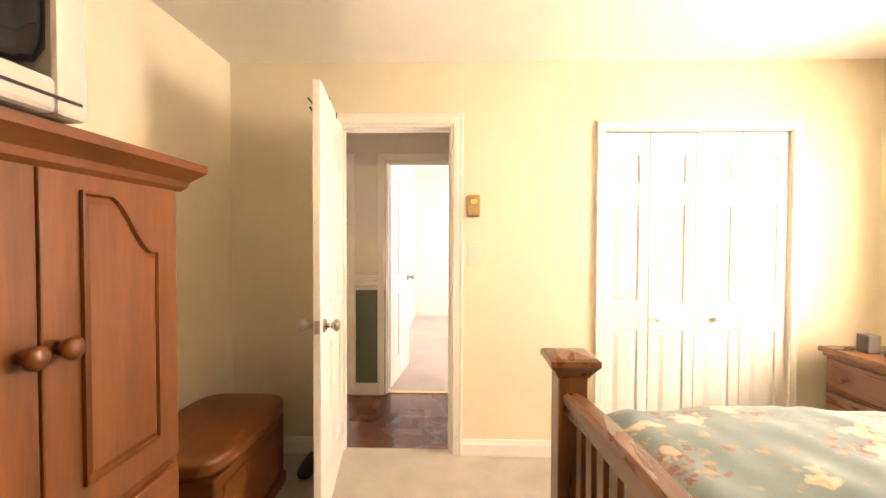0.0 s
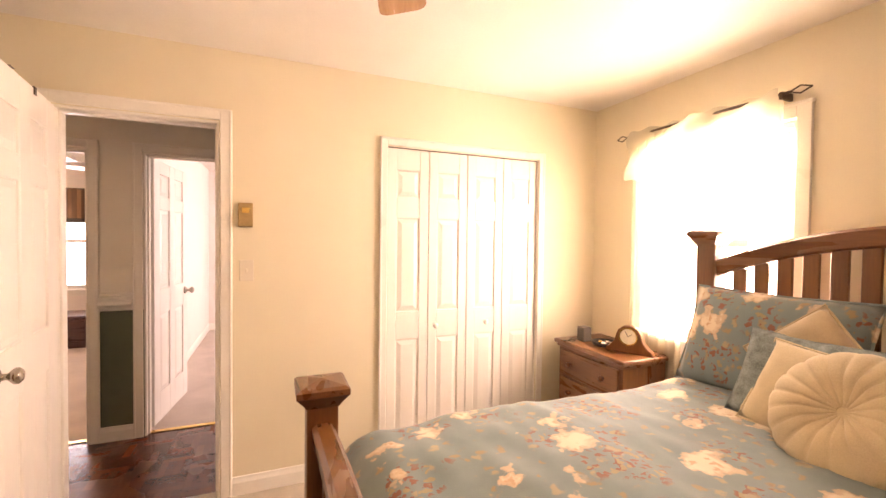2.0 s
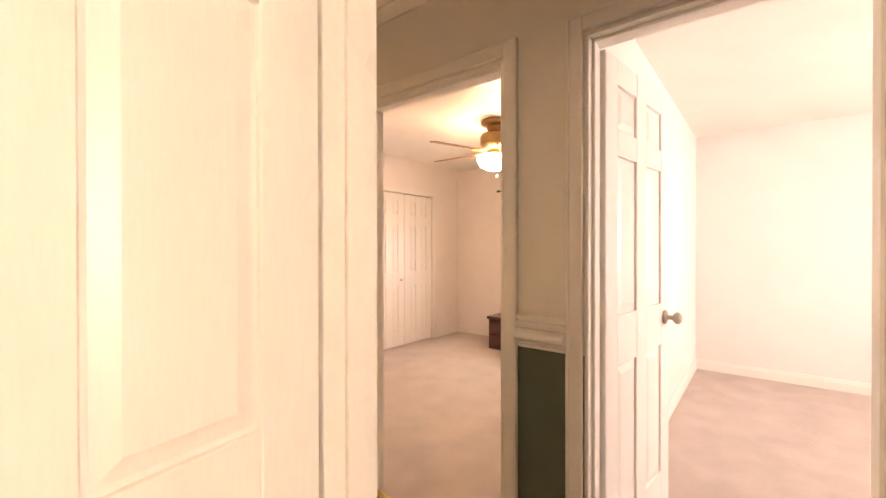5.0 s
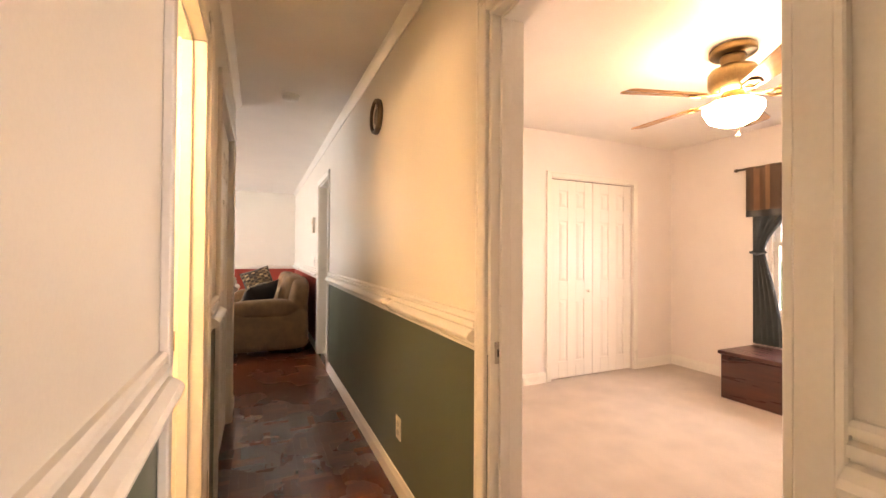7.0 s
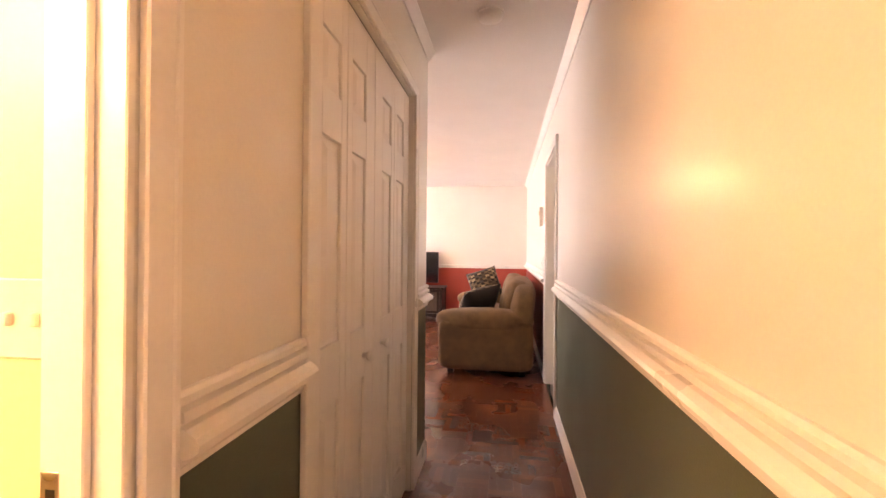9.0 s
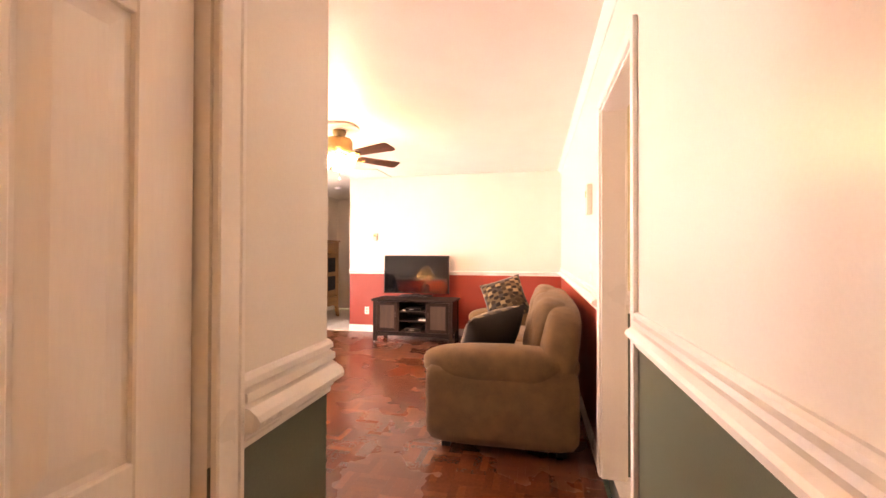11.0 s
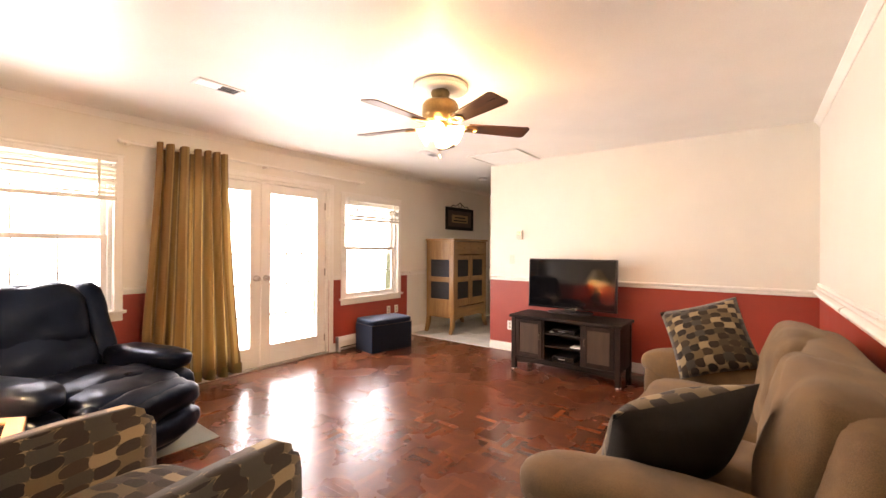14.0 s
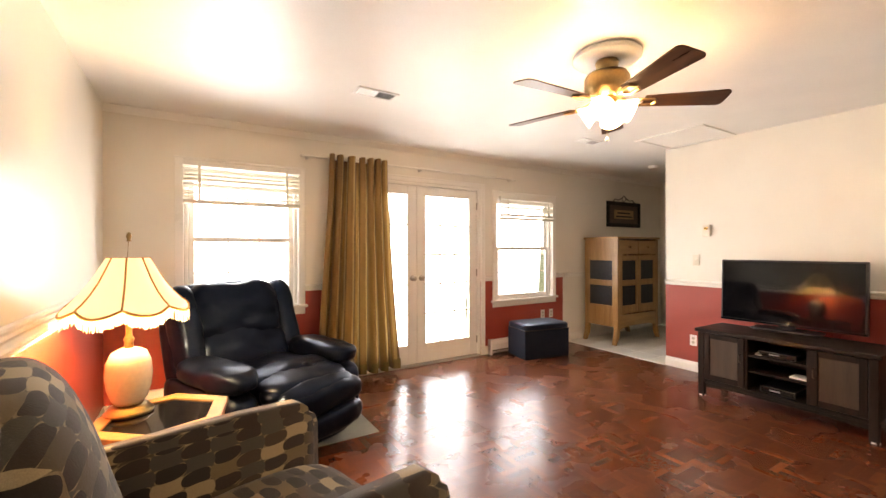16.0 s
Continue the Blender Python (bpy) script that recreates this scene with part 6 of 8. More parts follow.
part("hem", cloth(hem_path, 1.5, 200, 2), mat("olive_hem_cloth", (0.16, 0.11, 0.03), 0.7, var=0.1), cur, "plain olive hem band")
rod = thing("curtain_rod", (0, 0, 0), 0, "thin white curtain rod above french doors", "curtain rod")
part("rod", bm_tube([(-8.18, LY0 + 0.085, 2.20), (-5.55, LY0 + 0.085, 2.20)], 0.011, 10), TRIM, rod)
for x in (-8.14, -6.83, -5.60):
    part("bracket", bm_box((x - 0.01, LY0, 2.18), (x + 0.01, LY0 + 0.09, 2.215), 0.002, 1), TRIM, rod)
for x in (-8.19, -5.54):
    part("finial", bm_lathe([(0, -0.02), (0.016, -0.01), (0.018, 0), (0.016, 0.01), (0, 0.02)], 12, centre=(x, LY0 + 0.085, 2.20)), TRIM, rod, smooth=True)


# ---- fittings ----
def plate(name, axis, c, out, u, z, label, w=0.072, h=0.116, kind="switch", material=PLATE):
    d = thing(name, (u, c, z) if axis == 'x' else (c, u, z), {('x', 1): 180, ('x', -1): 0, ('y', 1): 90, ('y', -1): -90}[axis, out], label, kind)
    part("plate", bm_box((-w / 2, -0.006, -h / 2), (w / 2, 0, h / 2), 0.002, 1), material, d)
    if kind == "light switch":
        for dx in ((-0.023, 0.023) if w > 0.1 else (0.0,)):
            part("toggle", bm_box((dx - 0.005, -0.016, -0.010), (dx + 0.005, -0.006, 0.010), 0.002, 1), material, d)
    else:
        for dz in (-0.022, 0.022):
            part("socket", bm_lathe([(0, 0), (0.016, 0), (0.016, 0.002), (0, 0.002)], 14), mat("socket_shadow", (0.5, 0.46, 0.38), 0.5), d, at=pose(0, -0.006, dz, 90, 0, 0))
    return d


def wall_box(name, axis, c, out, u, z, w, h, dep, material, label, category):
    d = thing(name, (u, c, z) if axis == 'x' else (c, u, z), {('x', 1): 180, ('x', -1): 0, ('y', 1): 90, ('y', -1): -90}[axis, out], label, category)
    part("cover", bm_box((-w / 2, -dep, -h / 2), (w / 2, 0, h / 2), 0.005), material, d)
    part("dial", bm_box((-w / 4, -dep - 0.003, h * 0.08), (w / 4, -dep, h * 0.3), 0.001, 1), BRASS, d, "metal dial strip")
    return d


BRASS_BOX = mat("gold_beige_metal_cover", (0.42, 0.30, 0.14), 0.35, metal=0.6, var=0.05)
wall_box("thermostat", 'x', 0.0, -1, 0.337, 1.556, 0.074, 0.132, 0.035, BRASS_BOX, "gold-beige wall thermostat beside a door", "thermostat")
plate("light_switch", 'x', 0.0, -1, 0.34, 1.25, "ivory light switch plate under a thermostat", kind="light switch")
wall_box("thermostat", 'x', HN, -1, -6.0, 1.60, 0.09, 0.20, 0.035, PLATE, "ivory wall thermostat above a sofa", "thermostat")
plate("light_switch", 'x', HN, -1, -6.0, 1.12, "white light switch on a wall", kind="light switch", material=WHITE_PLASTIC)
wall_box("thermostat", 'y', LX0, 1, -1.86, 1.50, 0.075, 0.12, 0.03, PLATE, "ivory wall thermostat above a television", "thermostat")
plate("light_switch", 'y', LX0, 1, -1.97, 1.19, "ivory light switch on a white wall", kind="light switch")
plate("wall_outlet", 'y', LX0, 1, -2.0, 0.33, "white electrical outlet on a red wall", kind="outlet", material=WHITE_PLASTIC)
plate("wall_outlet", 'x', LY0, 1, -8.76, 0.42, "white electrical outlet on a red wall", kind="outlet", material=WHITE_PLASTIC)
plate("wall_outlet", 'x', LY0, 1, -8.92, 0.42, "white electrical outlet on a red wall", kind="outlet", material=WHITE_PLASTIC)
plate("wall_outlet", 'x', HN, -1, -2.41, 0.33, "ivory electrical outlet on green wainscot", kind="outlet")
plate("wall_outlet", 'y', LX1, -1, -2.5, 0.38, "white electrical outlet on a red wall", kind="outlet", material=WHITE_PLASTIC)
plate("light_switch", 'y', -2.14, 1, -0.095, 1.14, "ivory double light switch inside a bathroom", w=0.116, kind="light switch")


def heater(x0, x1):
    h = thing("baseboard_heater", (0, 0, 0), 0, "white metal baseboard heater along a red wall", "baseboard heater")
    for a, b in ((x0, x1),):
        part("cover", bm_profile([(0, 0.03), (0.05, 0.03), (0.06, 0.05), (0.06, 0.13), (0.03, 0.175), (0, 0.18)], (a, LY0 + 0.016, 0), (b, LY0 + 0.016, 0), (0, 1, 0)), WHITE_PLASTIC, h)
        part("grille", bm_box((a + 0.01, LY0 + 0.07, 0.045), (b - 0.01, LY0 + 0.078, 0.06)), BRONZE, h)
        for x in (a, b - 0.03):
            part("end_cap", bm_box((x, LY0 + 0.016, 0.0), (x + 0.03, LY0 + 0.082, 0.185), 0.003, 1), WHITE_PLASTIC, h)


heater(-9.1, -7.80)
heater(-5.85, -4.30)


def register(x, y, w, d, label):
    v = thing("ceiling_vent", (x, y, H), 0, label, "ceiling vent")
    bm = bm_box((-w / 2, -d / 2, -0.008), (w / 2, -d / 2 + 0.02, 0), 0.002, 1)
    bm_box((-w / 2, d / 2 - 0.02, -0.008), (w / 2, d / 2, 0), 0.002, 1, bm)
    bm_box((-w / 2, -d / 2 + 0.02, -0.008), (-w / 2 + 0.02, d / 2 - 0.02, 0), 0.002, 1, bm)
    bm_box((w / 2 - 0.02, -d / 2 + 0.02, -0.008), (w / 2, d / 2 - 0.02, 0), 0.002, 1, bm)
    part("frame", bm, WHITE_PLASTIC, v)
    # black sheet stands in for the shade of the duct behind the slats
    part("duct_shade", bm_box((-w / 2 + 0.018, -d / 2 + 0.018, -0.002), (w / 2 - 0.018, d / 2 - 0.018, -0.0006)), BLACK_PLASTIC, v)
    n = int((w - 0.04) / 0.018)
    s0 = None
    for i in range(n):
        xx = -w / 2 + 0.029 + i * 0.018
        pl = pose(xx, 0, -0.005, 0, 40 if xx < 0 else -40, 0)
        if s0 is None:
            s0 = part("slat", bm_box((-0.006, -d / 2 + 0.019, -0.0006), (0.006, d / 2 - 0.019, 0.0006)), WHITE_PLASTIC, v, at=pl)
        else:
            again("slat", s0, v, pl)


register(-5.79, -2.45, 0.31, 0.15, "white louvred ceiling vent near the windows")
register(-8.20, -2.52, 0.28, 0.14, "white louvred ceiling vent")
hatch = thing("attic_hatch", (-8.90, -1.92, H), 0, "white framed attic hatch in the ceiling", "attic hatch")
bm = bm_box((-0.32, -0.34, -0.014), (0.32, -0.29, 0), 0.003, 1)
bm_box((-0.32, 0.29, -0.014), (0.32, 0.34, 0), 0.003, 1, bm)
bm_box((-0.32, -0.29, -0.014), (-0.27, 0.29, 0), 0.003, 1, bm)
bm_box((0.27, -0.29, -0.014), (0.32, 0.29, 0), 0.003, 1, bm)
part("frame", bm, TRIM, hatch)
part("panel", bm_box((-0.27, -0.29, -0.006), (0.27, 0.29, 0)), CEIL, hatch)


def detector(x, y, label):
    d = thing("smoke_detector", (x, y, H), 0, label, "smoke detector")
    part("base", bm_lathe([(0, 0), (0.07, 0), (0.07, -0.012), (0, -0.012)], 24), WHITE_PLASTIC, d, smooth=False)
    part("cover", bm_lathe([(0.062, -0.012), (0.06, -0.028), (0.045, -0.036), (0, -0.038)], 24), WHITE_PLASTIC, d, smooth=True)


detector(-3.70, 0.51, "white round smoke detector on the hall ceiling")
detector(-10.0, -2.9, "white round smoke detector on the dining ceiling")


# ---- bedroom things ----
BED_WOOD = wood("brown_maple", (0.112, 0.040, 0.012), (0.20, 0.080, 0.026), 0.28, 1, coat=0.3)
BED_WOOD_Z = wood("brown_maple_upright", (0.112, 0.040, 0.012), (0.20, 0.080, 0.026), 0.3, 2, coat=0.25)
PINE = wood("orange_oak", (0.110, 0.029, 0.004), (0.185, 0.057, 0.009), 0.42, 2, scale=0.8, coat=0.06)
PINE_X = wood("orange_oak_level", (0.110, 0.029, 0.004), (0.185, 0.057, 0.009), 0.42, 1, scale=0.8, coat=0.06)


def floral(name, scale=1.0):
    """Blue-grey cotton print with cream blooms, rust sprigs and tan leaves."""
    m = bpy.data.materials.new(name)
    m.use_nodes = True
    nt = m.node_tree
    b = nt.nodes["Principled BSDF"]
    b.inputs["Roughness"].default_value = 0.85
    b.inputs["Sheen Weight"].default_value = 0.25
    tc = nt.nodes.new("ShaderNodeTexCoord")
    warp = nt.nodes.new("ShaderNodeTexNoise")
    warp.inputs["Scale"].default_value, warp.inputs["Detail"].default_value = 22 * scale, 3
    nt.links.new(tc.outputs["Object"], warp.inputs["Vector"])
    sub = nt.nodes.new("ShaderNodeVectorMath")
    sub.operation = 'SUBTRACT'
    sub.inputs[1].default_value = (0.5, 0.5, 0.5)
    nt.links.new(warp.outputs["Color"], sub.inputs[0])
    scl = nt.nodes.new("ShaderNodeVectorMath")
    scl.operation = 'SCALE'
    scl.inputs["Scale"].default_value = 0.085 / scale
    nt.links.new(sub.outputs[0], scl.inputs[0])
    pos = nt.nodes.new("ShaderNodeVectorMath")
    nt.links.new(tc.outputs["Object"], pos.inputs[0])
    nt.links.new(scl.outputs[0], pos.inputs[1])

    def spots(sc, seed):
        off = nt.nodes.new("ShaderNodeVectorMath")
        off.inputs[1].default_value = (seed, seed * 0.7, seed * 0.3)
        nt.links.new(pos.outputs[0], off.inputs[0])
        v = nt.nodes.new("ShaderNodeTexVoronoi")
        v.inputs["Scale"].default_value = sc * scale
        v.inputs["Randomness"].default_value = 0.85
        nt.links.new(off.outputs[0], v.inputs["Vector"])
        return v.outputs["Distance"]

    def below(d, limit, soft=0.03):
        r = nt.nodes.new("ShaderNodeMapRange")
        r.interpolation_type = 'SMOOTHSTEP'
        r.inputs["From Min"].default_value, r.inputs["From Max"].default_value = limit + soft, limit - soft
        nt.links.new(d, r.inputs["Value"])
        return r.outputs["Result"]

    def over(base, color, fac):
        x = nt.nodes.new("ShaderNodeMix")
        x.data_type = 'RGBA'
        if isinstance(base, tuple):
            x.inputs[6].default_value = (*base, 1)
        else:
            nt.links.new(base, x.inputs[6])
        x.inputs[7].default_value = (*color, 1)
        nt.links.new(fac, x.inputs[0])
        return x.outputs[2]
    c = over((0.185, 0.255, 0.265), (0.150, 0.205, 0.210), warp.outputs["Fac"])
    c = over(c, (0.29, 0.225, 0.14), below(spots(13.0, 3.1), 0.19, 0.08))
    near = below(spots(4.2, 5.5), 0.42, 0.06)
    sprig = nt.nodes.new("ShaderNodeMath")
    sprig.operation = 'MULTIPLY'
    nt.links.new(near, sprig.inputs[0])
    nt.links.new(below(spots(30.0, 7.7), 0.36), sprig.inputs[1])
    c = over(c, (0.235, 0.095, 0.068), sprig.outputs[0])
    stem = nt.nodes.new("ShaderNodeMath")
    stem.operation = 'MULTIPLY'
    nt.links.new(near, stem.inputs[0])
    nt.links.new(below(spots(21.0, 1.9), 0.25), stem.inputs[1])
    c = over(c, (0.30, 0.25, 0.15), stem.outputs[0])
    c = over(c, (0.33, 0.28, 0.19), below(spots(12.0, 12.3), 0.17, 0.08))
    scallop = nt.nodes.new("ShaderNodeMath")
    scallop.operation = 'MULTIPLY_ADD'
    scallop.inputs[1].default_value = 0.26
    nt.links.new(spots(15.0, 6.3), scallop.inputs[0])
    nt.links.new(spots(4.6, 0.4), scallop.inputs[2])
    lift = nt.nodes.new("ShaderNodeMath")
    lift.operation = 'SUBTRACT'
    lift.inputs[1].default_value = 0.085
    nt.links.new(scallop.outputs[0], lift.inputs[0])
    bl = lift.outputs[0]
    c = over(c, (0.50, 0.38, 0.27), below(bl, 0.385, 0.02))
    c = over(c, (0.66, 0.57, 0.44), below(bl, 0.31, 0.05))
    petal = nt.nodes.new("ShaderNodeMath")
    petal.operation = 'MULTIPLY'
    nt.links.new(below(bl, 0.33, 0.03), petal.inputs[0])
    nt.links.new(below(spots(19.0, 2.2), 0.24, 0.08), petal.inputs[1])
    c = over(c, (0.50, 0.34, 0.22), petal.outputs[0])
    c = over(c, (0.42, 0.26, 0.13), below(bl, 0.07, 0.03))
    nt.links.new(c, b.inputs["Base Color"])
    fine = nt.nodes.new("ShaderNodeTexNoise")
    fine.inputs["Scale"].default_value = 260
    nt.links.new(tc.outputs["Object"], fine.inputs["Vector"])
    bp = nt.nodes.new("ShaderNodeBump")
    bp.inputs["Strength"].default_value, bp.inputs["Distance"].default_value = 0.3, 0.002
    nt.links.new(fine.outputs["Fac"], bp.inputs["Height"])
    nt.links.new(bp.outputs["Normal"], b.inputs["Normal"])
    return m


FLORAL = floral("blue_floral_cotton")
CREAM_CLOTH = mat("cream_cotton", (0.56, 0.47, 0.31), 0.85, var=0.07, var_scale=12, grain=260, bump=0.4, bump_dist=0.003, sheen=0.3)
BEIGE_CLOTH = mat("beige_linen", (0.45, 0.36, 0.23), 0.88, var=0.08, var_scale=12, grain=260, bump=0.4, bump_dist=0.003, sheen=0.3)
BLUE_STRIPE = mat("blue_grey_ruffle_cloth", (0.20, 0.25, 0.25), 0.85, var=0.25, var_scale=30, grain=200, bump=0.4)

FOOT_X, HEAD_X, BED_Y0, BED_Y1 = 0.64, 2.66, -2.70, -1.02


def post(height, w, cap, name, parent, x, y):
    bm = bm_box((-w / 2, -w / 2, 0), (w / 2, w / 2, height - 0.07), 0.005)
    p = part(name, bm, BED_WOOD_Z, parent, at=pose(x, y, 0))
    prof = [(w / 2 + 0.002, height - 0.075), (w / 2 + 0.014, height - 0.055), (cap / 2 - 0.006, height - 0.035), (cap / 2, height - 0.028), (cap / 2, height - 0.008), (cap / 2 - 0.012, height), (0, height + 0.012)]
    q = bmesh.new()
    rings = []
    for r, z in prof:
        rings.append([q.verts.new((sx * r, sy * r, z)) for sx, sy in ((-1, -1), (1, -1), (1, 1), (-1, 1))] if r else [q.verts.new((0, 0, z))])
    for a, b in zip(rings, rings[1:]):
        for i in range(4):
            if len(b) == 1:
                q.faces.new((a[i], a[(i + 1) % 4], b[0]))
            else:
                q.faces.new((a[i], a[(i + 1) % 4], b[(i + 1) % 4], b[i]))
    q.faces.new(rings[0][::-1])
    part("post_cap", q, BED_WOOD, p, "moulded square post cap")


def arched(x, thick, y0, y1, edge_z, peak_z, height, n=24):
    """A curved rail between two posts."""
    bm = bmesh.new()
    rows = []
    for i in range(n + 1):
        t = i / n
        y = y0 + (y1 - y0) * t
        z = edge_z + (peak_z - edge_z) * (1 - (2 * t - 1) ** 2)
        rows.append([bm.verts.new((x + dx, y, z + dz)) for dx, dz in ((-thick / 2, -height + 0.01), (-thick / 2 + 0.01, -height), (thick / 2 - 0.01, -height), (thick / 2, -height + 0.01),
                     (thick / 2 + 0.006, -0.012), (thick / 2 - 0.008, 0.0), (-thick / 2 + 0.008, 0.0), (-thick / 2 - 0.006, -0.012))])
    for a, b in zip(rows, rows[1:]):
        for k in range(8):
            bm.faces.new((a[k], a[(k + 1) % 8], b[(k + 1) % 8], b[k]))
    bm.faces.new(rows[0])
    bm.faces.new(rows[-1][::-1])
    return bm


def bed():
    b = thing("bed", (0, 0, 0), 0, "brown wooden slatted queen bed with an arched headboard", "bed")
    for x, h, w in ((FOOT_X, 0.93, 0.105), (HEAD_X, 1.50, 0.10)):
        for y in (BED_Y0, BED_Y1):
            post(h, w, w + 0.07, "post", b, x, y)
    part("foot_rail", arched(FOOT_X, 0.06, BED_Y0 + 0.05, BED_Y1 - 0.05, 0.80, 0.86, 0.085), BED_WOOD, b)
    part("foot_lower_rail", bm_box((FOOT_X - 0.02, BED_Y0 + 0.05, 0.24), (FOOT_X + 0.02, BED_Y1 - 0.05, 0.40), 0.006), BED_WOOD, b)
    part("head_rail", arched(HEAD_X, 0.055, BED_Y0 + 0.05, BED_Y1 - 0.05, 1.345, 1.515, 0.085), BED_WOOD, b)
    part("head_lower_rail", bm_box((HEAD_X - 0.02, BED_Y0 + 0.05, 0.55), (HEAD_X + 0.02, BED_Y1 - 0.05, 0.72), 0.006), BED_WOOD, b)
    n = 15
    for i in range(n):
        t = (i + 1) / (n + 1)
        y = BED_Y0 + 0.05 + (BED_Y1 - BED_Y0 - 0.10) * t
        zf = 0.80 + 0.06 * (1 - (2 * t - 1) ** 2) - 0.08
        zh = 1.345 + 0.17 * (1 - (2 * t - 1) ** 2) - 0.08
        part("slat", bm_box((FOOT_X - 0.009, y - 0.026, 0.395), (FOOT_X + 0.009, y + 0.026, zf), 0.003, 1), BED_WOOD_Z, b)
        part("slat", bm_box((HEAD_X - 0.009, y - 0.030, 0.715), (HEAD_X + 0.009, y + 0.030, zh), 0.003, 1), BED_WOOD_Z, b)
    for y in (BED_Y0, BED_Y1):
        part("side_rail", bm_box((FOOT_X + 0.05, y - 0.014, 0.22), (HEAD_X - 0.05, y + 0.014, 0.40), 0.005), BED_WOOD, b)
    part("box_spring", bm_box((FOOT_X + 0.05, BED_Y0 + 0.05, 0.22), (HEAD_X - 0.05, BED_Y1 - 0.05, 0.40), 0.03), CREAM_CLOTH, b)
    part("mattress", bm_soft((HEAD_X - FOOT_X - 0.08, BED_Y1 - BED_Y0 - 0.09, 0.32), 12, 16, centre=((FOOT_X + HEAD_X) / 2, (BED_Y0 + BED_Y1) / 2, 0.56)), CREAM_CLOTH, b)


bed()


def comforter():
    """A soft quilt over the mattress that drops over both sides."""
    bm = bmesh.new()
    x0, x1 = FOOT_X + 0.035, HEAD_X - 0.06
    half, cy = (BED_Y1 - BED_Y0) / 2 + 0.02, (BED_Y0 + BED_Y1) / 2
    nx, ny = 90, 96
    drop = 0.44

    def place(i, j, inset=0.0):
        s = i / nx
        v = (j / ny * 2 - 1) * (half + drop)
        a = abs(v)
        x = x0 + (x1 - x0) * s
        r = 0.10
        if a < half - r:
            y, z = v, 0.0
        elif a < half - r + r * math.pi / 2:
            q = (a - half + r) / r
            y, z = math.copysign(half - r + r * math.sin(q), v), -(r - r * math.cos(q))
        else:
            q = a - (half - r + r * math.pi / 2)
            y, z = math.copysign(half + 0.02 * math.sin(x * 17) * min(1, q * 5), v), -r - q
        f = Vector((x * 1.6, y * 1.6, 0.3))
        z += 0.026 * noise.noise(f) + 0.012 * noise.noise(f * 3.7) + 0.007 * noise.noise(Vector((x * 14, y * 5, 0.7)))
        e = max(0.0, 1 - s / 0.09)
        z -= 0.10 * e ** 2
        crown = 0.035 * (1 - min(1.0, a / half) ** 2)
        return Vector((x, cy + y, 0.745 + z + crown - inset))
    g = [[bm.verts.new(place(i, j)) for j in range(ny + 1)] for i in range(nx + 1)]
    for i in range(nx):
        for j in range(ny):
            f = bm.faces.new((g[i][j], g[i + 1][j], g[i + 1][j + 1], g[i][j + 1]))
            f.smooth = True
    # the folded foot end and the thickness of the edges
    edge = [g[0][j] for j in range(ny + 1)]
    low = [bm.verts.new(v.co + Vector((0.012, 0, -0.10))) for v in edge]
    for j in range(ny):
        f = bm.faces.new((edge[j], edge[j + 1], low[j + 1], low[j]))
        f.smooth = True
    return tagged(part("comforter", bm, FLORAL), "blue floral comforter with cream blooms spread over a bed", "comforter")


comforter()
pillow((2.49, -1.38, 0.975), (20, 0, 90), (0.72, 0.50, 0.17), FLORAL, "blue floral pillow sham leaning on a headboard", FLORAL, "bed_pillow")
pillow((2.49, -2.12, 0.975), (20, 0, 90), (0.74, 0.50, 0.17), FLORAL, "blue floral pillow sham leaning on a headboard", FLORAL, "bed_pillow")
pillow((2.36, -1.61, 0.985), (22, 44, 90), (0.33, 0.33, 0.13), BEIGE_CLOTH, "beige square pillow set on its corner", BEIGE_CLOTH, "bed_pillow")
pillow((2.36, -1.99, 0.985), (22, 46, 90), (0.34, 0.34, 0.13), BEIGE_CLOTH, "beige square pillow set on its corner", BEIGE_CLOTH, "bed_pillow")
pillow((2.26, -1.66, 0.925), (28, 0, 90), (0.48, 0.36, 0.10), BLUE_STRIPE, "blue-grey ruffled pillow behind cream pillows", None, "bed_pillow")
pillow((2.20, -1.70, 0.905), (30, -4, 86), (0.38, 0.34, 0.12), CREAM_CLOTH, "cream square pillow with a ruffled edge", CREAM_CLOTH, "bed_pillow")
pillow((2.25, -2.20, 0.945), (28, 3, 94), (0.52, 0.40, 0.15), FLORAL, "blue floral square pillow with a tufted button", None, "bed_pillow")


